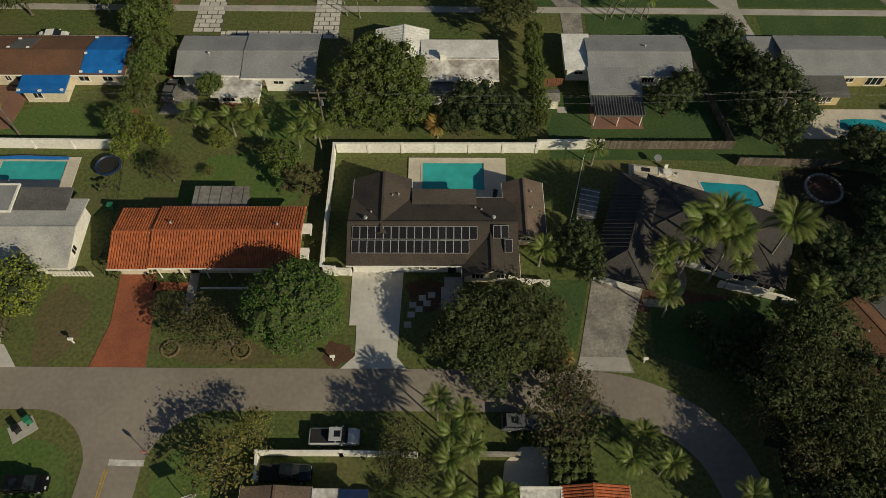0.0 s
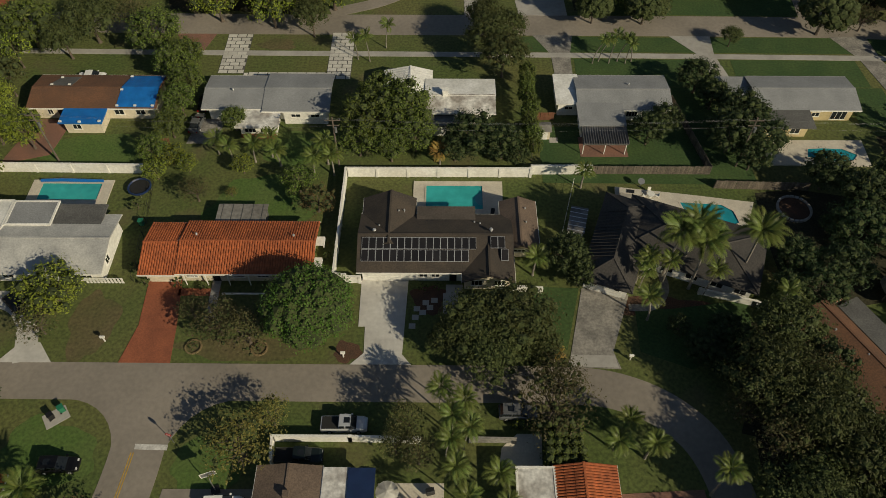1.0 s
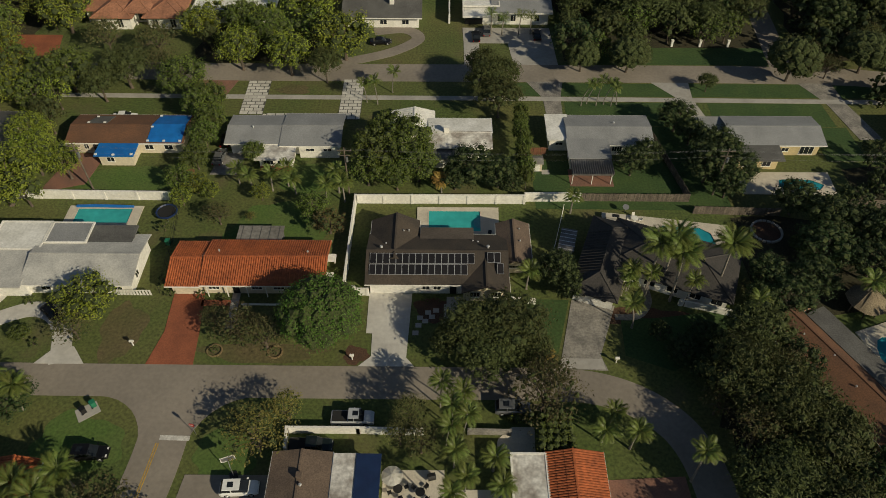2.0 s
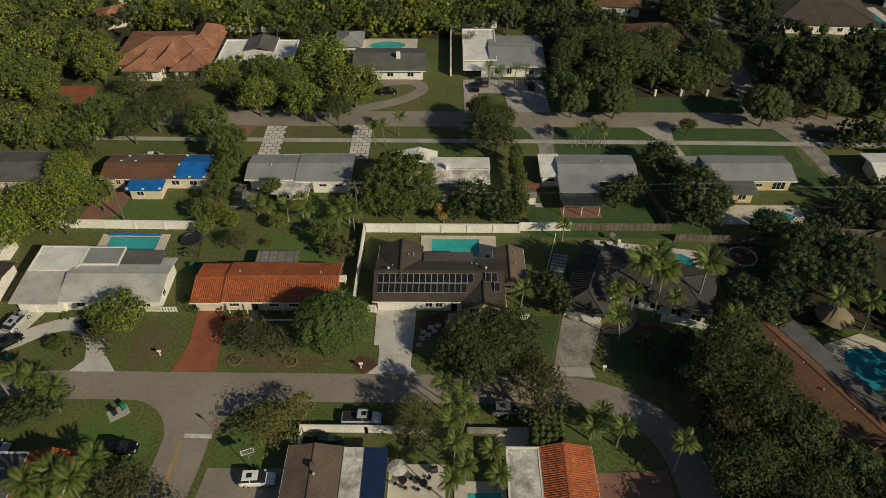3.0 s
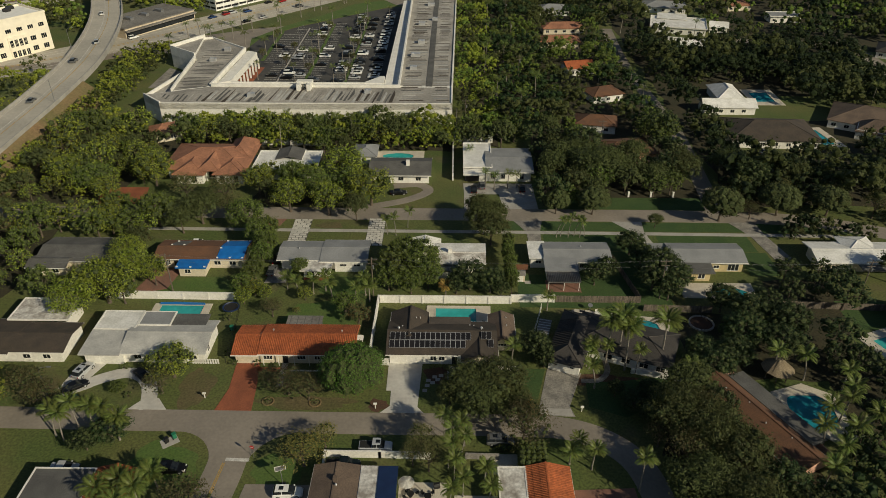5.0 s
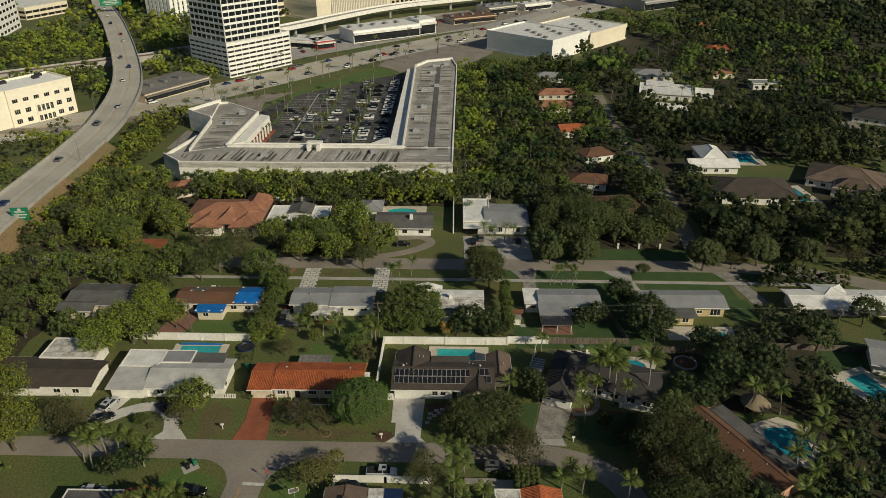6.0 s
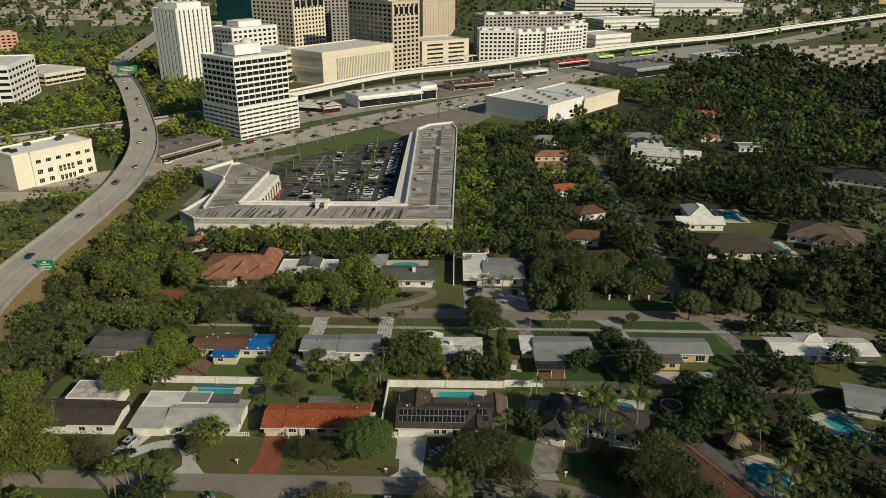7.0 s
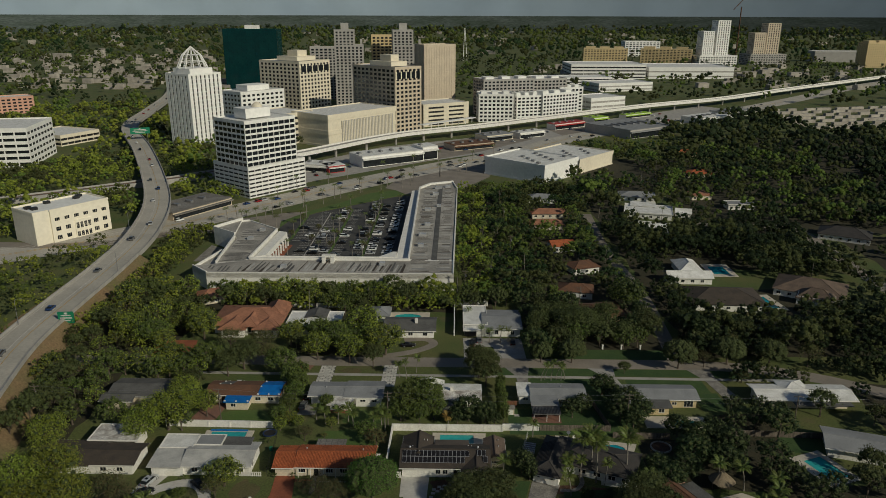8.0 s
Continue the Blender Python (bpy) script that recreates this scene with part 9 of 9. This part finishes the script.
parasol(-6.1, 16.6, WHITE, "white parasol over a patio table")
patio_table(-5.4, 15.6)
for k in range(4):
    a = 90 * k + 20
    patio_chair(-5.4 + 1.1 * math.cos(radians(a)), 15.6 + 1.1 * math.sin(radians(a)), a - 90)
patio_table(-2.6, 15.2, label="dark patio table with chairs")
for k in range(4):
    a = 90 * k + 50
    patio_chair(-2.6 + 1.1 * math.cos(radians(a)), 15.2 + 1.1 * math.sin(radians(a)), a - 90)
e = thing("grill", "black covered grill on the patio", "grill", (-1.2, 17.2, 0.06), 15)
part("body", made(loft, [(-0.5, 0.35, 0.3, 1.0), (0.5, 0.35, 0.3, 1.0)]), METAL_DARK, e)
part("lid", made(loft, [(-0.48, 0.3, 1.0, 1.25), (0.48, 0.3, 1.0, 1.25)]), METAL_DARK, e)
# on the stone deck of the dark-tiled house
e = thing("outdoor_kitchen", "pale stone counter with a built-in grill", "counter", (29.2, 63.9, 0.16), -8)
part("base", boxes((-1.6, 1.6, -0.5, 0.5, 0, 0.86)), CONCRETE, e)
part("worktop", boxes((-1.7, 1.7, -0.55, 0.55, 0.86, 0.93)), DECK, e)
part("grill_plate", boxes((-0.6, 0.6, -0.35, 0.35, 0.93, 0.97)), METAL_DARK, e)
patio_table(32.4, 63.6, WHITE, "round white garden table", 0.16)
for k in range(4):
    patio_chair(32.4 + 1.05 * math.cos(1.57 * k), 63.6 + 1.05 * math.sin(1.57 * k), 90 * k - 90, WHITE, "white metal patio chair")
e = thing("satellite_dish", "large pale mesh dish on a short mast", "dish", (31.2, 65.9, 0))
part("mast", made(tube, [(0, 0, -0.05), (0, 0, 1.0)], [0.06, 0.06], 6), METAL_GREY, e)
bm = bmesh.new()
bmesh.ops.create_cone(bm, segments=18, radius1=0.15, radius2=0.55, depth=0.18, cap_ends=True, matrix=pose(0, 0, 1.2, 20, 0, 0))
part("bowl", bm, METAL_GREY, e)
e = thing("sun_lounger", "dark sun lounger on the pool deck", "lounger", (7.6, 59.4, 0.16), 80)
part("frame", boxes((-0.9, 0.5, -0.3, 0.3, 0.28, 0.34)), METAL_DARK, e)
bk = boxes((0, 0.75, -0.3, 0.3, 0, 0.05))
bmesh.ops.transform(bk, matrix=pose(0.5, 0, 0.3, 0, -40, 0), verts=bk.verts)
part("backrest", bk, METAL_DARK, e)
for sx in (-0.8, 0.4):
    for sy in (-0.26, 0.26):
        part("leg", boxes((sx - 0.02, sx + 0.02, sy - 0.02, sy + 0.02, 0, 0.28)), METAL_DARK, e)
# stepping slabs by the solar house
for k, (x, y) in enumerate(((-3.6, 41.4), (-2.6, 42.2), (-1.6, 43.0), (-3.4, 42.8), (-2.2, 43.8), (-1.0, 44.2), (-4.0, 40.0))):
    ob = slab("stepping_stone", rect(x - 0.45, x + 0.45, y - 0.4, y + 0.4), 0.07, CONCRETE, "square pale stepping slab on dark soil", "paving")
slab("entry_slab", [(0.2, 42.0), (3.2, 42.0), (3.2, 45.4), (0.2, 45.4)], 0.07, CONCRETE, "pale concrete entry slab", "paving")
patch("planting_bed", -1.6, 44.4, 2.6, 2.4, MULCH, "dark planted bed beside the entry", 0.03, seed=31)
e = thing("garden_bench", "reddish wooden swing bench on a lawn", "bench", (-46.2 + 0.8, 73.4, 0), 15)
part("seat", boxes((-0.9, 0.9, -0.3, 0.3, 0.42, 0.5)), RED_FENCE, e)
part("backrest", boxes((-0.9, 0.9, 0.28, 0.34, 0.5, 1.1)), RED_FENCE, e)
part("canopy", boxes((-1.1, 1.1, -0.7, 0.7, 1.9, 1.98)), RED_FENCE, e)
for sx in (-1, 1):
    part("post", boxes((sx - 0.05, sx + 0.05, -0.05, 0.05, -0.05, 1.9)), RED_FENCE, e)
# rings of stones round street trees
for x, y in ((-33.0, 36.6), (-24.2, 36.4)):
    e = thing("tree_ring", "pale stone ring round a tree's foot", "edging", (x, y, 0))
    for k in range(14):
        a = 2 * math.pi * k / 14
        st = boxes((-0.2, 0.2, -0.1, 0.1, 0, 0.2))
        bmesh.ops.transform(st, matrix=pose(1.05 * math.cos(a), 1.05 * math.sin(a), 0, 0, 0, math.degrees(a) + 90), verts=st.verts)
        part("stone", st, SANDY, e)
    plant("shrub", x, y, 0.75, 0.7)
# palms in the lot, along the highway and before the plaza
for x, y in ((-61, 212), (-61, 232), (-61, 252), (-61, 274), (-45.5, 210), (-45.5, 236), (-45.5, 262), (-45.5, 290), (-31, 300), (-76, 214), (-76, 250)):
    palm("slim palm in a parking lot island", x, y, 6.5, 9, 1.9, F_PALM, 0.3, 0.14, group="palms in the plaza lot")
for k in range(9):
    p, d = along([(-120, 262), (-78, 312), (-36, 364), (20, 408)], k / 9 + 0.04)
    palm("palm along the highway verge", p.x, p.y, 8, 10, 2.4, F_PALM, 0.4, 0.18, group="palms along the highway")
for k in range(12):
    palm("palm in the screen behind the plaza", -58 + 5.2 * k, 158.5 + 1.6 * math.sin(k * 2.3), 6.4 + math.sin(k * 1.7), 12, 2.4, F_PALM, 0.5, 0.13, group="palms behind the plaza")
for k in range(8):
    palm("tall palm beside the lane", 16 + 5 * math.sin(k * 1.9), 180 + 18 * k, 8, 11, 2.5, F_PALM, 0.4, 0.14)


# ---- wooded gardens: trees set at random, clear of streets, houses and pools ----
PLACED = []


def spots(n, x0, x1, y0, y1, rmin, rmax, seed, gap=0.75, margin=0.45):
    rng = random.Random(seed)
    out, tries = [], 0
    keep = np.array(KEEP)
    keep = keep[(keep[:, 0] < x1) & (keep[:, 1] > x0) & (keep[:, 2] < y1) & (keep[:, 3] > y0)] if len(keep) else keep
    near = np.array([p for p in PLACED if x0 - 40 < p[0] < x1 + 40 and y0 - 40 < p[1] < y1 + 40] + [(1e6, 1e6, 1)])
    buf = np.full((len(near) + n, 3), 1e6)
    buf[:len(near)] = near
    used = len(near)
    while len(out) < n and tries < n * 30:
        tries += 1
        x, y, r = rng.uniform(x0, x1), rng.uniform(y0, y1), rmin + (rmax - rmin) * rng.random() ** 1.5
        m = r * margin
        if len(keep) and ((keep[:, 0] - m < x) & (x < keep[:, 1] + m) & (keep[:, 2] - m < y) & (y < keep[:, 3] + m)).any():
            continue
        b = buf[:used]
        if ((b[:, 0] - x) ** 2 + (b[:, 1] - y) ** 2 < ((r + b[:, 2]) * gap) ** 2).any():
            continue
        buf[used] = (x, y, r)
        used += 1
        PLACED.append((x, y, r))
        out.append((x, y, r, rng))
    return out


def scatter(n, x0, x1, y0, y1, kinds, rmin, rmax, seed, gap=0.75):
    for x, y, r, rng in spots(n, x0, x1, y0, y1, rmin, rmax, seed, gap):
        plant(rng.choice(kinds), x, y, r, r * rng.uniform(1.45, 1.9) + 1.0)


def woodland(n, x0, x1, y0, y1, mats, rmin, rmax, seed, label, clumps=9, per=5.0, size=0.5, gap=0.72, core=0.72):
    """Many trees that nobody could count, joined by leaf colour."""
    bins = {}
    for x, y, r, rng in spots(n, x0, x1, y0, y1, rmin, rmax, seed, gap):
        bins.setdefault(rng.choice(mats), []).append((x, y, r))
    for mat, items in bins.items():
        rng = np.random.default_rng(seed)
        C, Rd = [], []
        for x, y, r in items:
            h = r * rng.uniform(1.4, 2.0) + 1
            p, q = crown_points(rng, clumps, r, h * 0.15, h * 0.85, "oval" if rng.uniform() < 0.6 else "spread")
            C.append(p + np.array([x, y, 0]))
            Rd += [v * (1.25 if clumps < 10 else 1.05) for v in q]
        foliage_ob = foliage_part("woodland", leaf_mass(rng, np.concatenate(C), Rd, per, size, 0.85, core), mat, None, core=mat)
        tagged(foliage_ob, label, "trees", kind="stuff")


for q in ((-84, -57, 115, 125), (-20, -6, 118, 126), (44, 72, 111, 117), (92, 122, 140, 150)):
    clear(*q)
# bright kinds for the sunlit west, darkened ones paint the east's cloud shade
LIGHT, MIX, SHADED = ("far_bright", "far_bright", "far_green", "far_green", "far_oak"), ("far_green", "far_oak", "far_dark"), ("far_dark", "far_dark", "far_oak")
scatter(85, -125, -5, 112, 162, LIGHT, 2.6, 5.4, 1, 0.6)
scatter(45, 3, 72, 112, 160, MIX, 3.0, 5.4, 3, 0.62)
scatter(34, 64, 125, 20, 80, SHADED, 3.0, 5.2, 8, 0.62)
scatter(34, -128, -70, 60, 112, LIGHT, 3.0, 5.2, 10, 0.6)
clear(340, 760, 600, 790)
# same split for joined woods: light and cloud shade by leaf colour
M_LIGHT, M_MIX, M_SHADED = (F_BRIGHT, F_BRIGHT, F_GREEN, F_OAK), (F_GREEN, F_OAK, F_SHADED), (F_SHADED, F_SHADED, F_OAK)
NEAR = dict(clumps=17, per=6.5, size=0.4, gap=0.5, core=0.6)
woodland(90, -112, 2, 148, 169, M_LIGHT, 2.6, 4.9, 31, "dense screen of green trees behind the plaza", **NEAR)
woodland(80, 3.5, 16, 150, 335, M_LIGHT, 2.6, 4.2, 32, "line of green trees beside the plaza", **NEAR)
woodland(210, 14, 74, 158, 345, M_MIX, 2.6, 5.4, 33, "wooded gardens with hidden roofs", **NEAR)
woodland(250, 76, 170, 112, 262, M_SHADED, 2.6, 7.4, 34, "dark wooded gardens between houses", **NEAR)
woodland(60, 76, 135, 88, 106, M_SHADED, 2.4, 3.6, 50, "dark garden trees along the rear street", **NEAR)
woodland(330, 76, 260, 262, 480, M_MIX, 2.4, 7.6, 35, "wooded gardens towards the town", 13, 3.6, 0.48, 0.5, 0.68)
woodland(70, 116, 200, 20, 140, M_SHADED, 3.0, 6.0, 36, "dark trees at the edge of the gardens", 11, 5.0, 0.5, 0.56, 0.5)
woodland(260, -270, -146, 40, 240, M_LIGHT, 2.0, 5.4, 37, "bushes and trees along the flyover", 11, 6.0, 0.45, 0.56, 0.5)
woodland(130, -134, -98, 100, 262, M_LIGHT, 1.8, 4.4, 38, "bushes at the foot of the embankment", 11, 6.0, 0.45, 0.52, 0.5)
woodland(30, 38, 100, -25, 20, M_SHADED, 3.4, 6.0, 39, "dark trees at the near end", **NEAR)
woodland(40, -140, -45, -25, 55, M_MIX, 3.0, 5.4, 40, "trees west of the side street", **NEAR)
woodland(420, -330, -118, 205, 430, M_LIGHT, 2.4, 5.0, 51, "trees and bushes between the flyover and the offices", 9, 4.5, 0.5, 0.5, 0.6)
woodland(850, -460, -130, 250, 760, M_LIGHT, 3.0, 6.8, 41, "trees round the western offices", 6, 1.5, 0.7, 0.5, 0.78)
woodland(110, 30, 190, 340, 500, M_MIX, 2.2, 4.4, 52, "trees round the white store", 8, 4.0, 0.5, 0.5, 0.7)
woodland(760, 180, 640, 330, 760, M_SHADED, 3.2, 9.0, 42, "wooded suburb beside the railway", 8, 1.2, 0.7, 0.5, 0.8)
woodland(420, 170, 400, 60, 330, M_SHADED, 2.8, 8.4, 43, "dark wooded suburb in shade", 10, 2.0, 0.6, 0.5, 0.75)
woodland(90, -60, 240, 430, 700, M_LIGHT, 1.4, 3.0, 44, "small street trees in the town", 6, 3.0, 0.6)
woodland(900, -1150, -200, 700, 1900, M_MIX, 4.5, 10.5, 45, "distant trees among pale houses", 5, 0.9, 1.0, 0.5, 0.8)
woodland(950, -160, 1150, 740, 1800, M_MIX, 4.5, 10.5, 46, "distant trees beyond the towers", 5, 0.9, 1.0, 0.5, 0.8)
woodland(1300, -2000, 2100, 1650, 3000, M_MIX, 10, 21, 47, "far forest canopy beyond the town", 4, 0.2, 2.4, 0.5, 0.85)
woodland(1100, -2900, 3000, 3000, 4400, M_MIX, 16, 34, 48, "forest reaching to the horizon", 3, 0.03, 6.0, 0.55, 0.7)

# palms along the highway and the parking lot
for k, (x, y) in enumerate(((-86, 300), (-76, 308), (-68, 322), (-58, 336), (-46, 345), (-33, 350), (-28, 358), (-10, 386), (4, 402), (-106, 322), (-98, 340), (-82, 362), (-72, 378), (-50, 400), (-30, 420), (-12, 436), (-94, 281), (-98, 262), (-106, 274), (-118, 262), (-79.8, 246), (-79.8, 262), (-79.8, 278), (-57.2, 232), (-57.2, 248), (-57.2, 276), (-57.2, 290), (-41.4, 214), (-41.4, 242), (-41.4, 270), (-41.4, 284), (-41.4, 300),
                            (-112, 268), (-106, 256), (-98, 246), (-121, 246), (-90, 252), (-148, 320), (-152, 330), (14, 446), (30, 458))):
    palm("tall street palm beside the highway", x, y, 7.0 + 1.6 * math.sin(k * 2.7), 10, 2.5, F_PALM, 0.3, 0.2, group="palms along the highway")
# tall palms among the wooded gardens
rng = random.Random(77)
for x, y, r, _ in spots(18, -112, 4, 144, 168, 0.8, 1.2, 61, 0.9) + spots(16, 6, 72, 150, 330, 0.8, 1.2, 62, 0.5) + spots(12, 78, 180, 120, 420, 0.8, 1.2, 63, 0.4):
    palm("tall thin palm rising among garden trees", x, y, rng.uniform(6.5, 10.5), 12, rng.uniform(2.2, 2.9), F_PALM, rng.uniform(0.2, 1.0), 0.15, group="palms in the wooded gardens")
# small trees in the parking lot
for x, y in ((-79.8, 240), (-79.8, 270), (-57.2, 222), (-57.2, 240), (-57.2, 262), (-57.2, 283), (-41.4, 222), (-41.4, 236), (-41.4, 256), (-41.4, 292), (-68.2, 232), (-68.2, 250)):
    plant("olive", x, y, 1.9, 4.6)
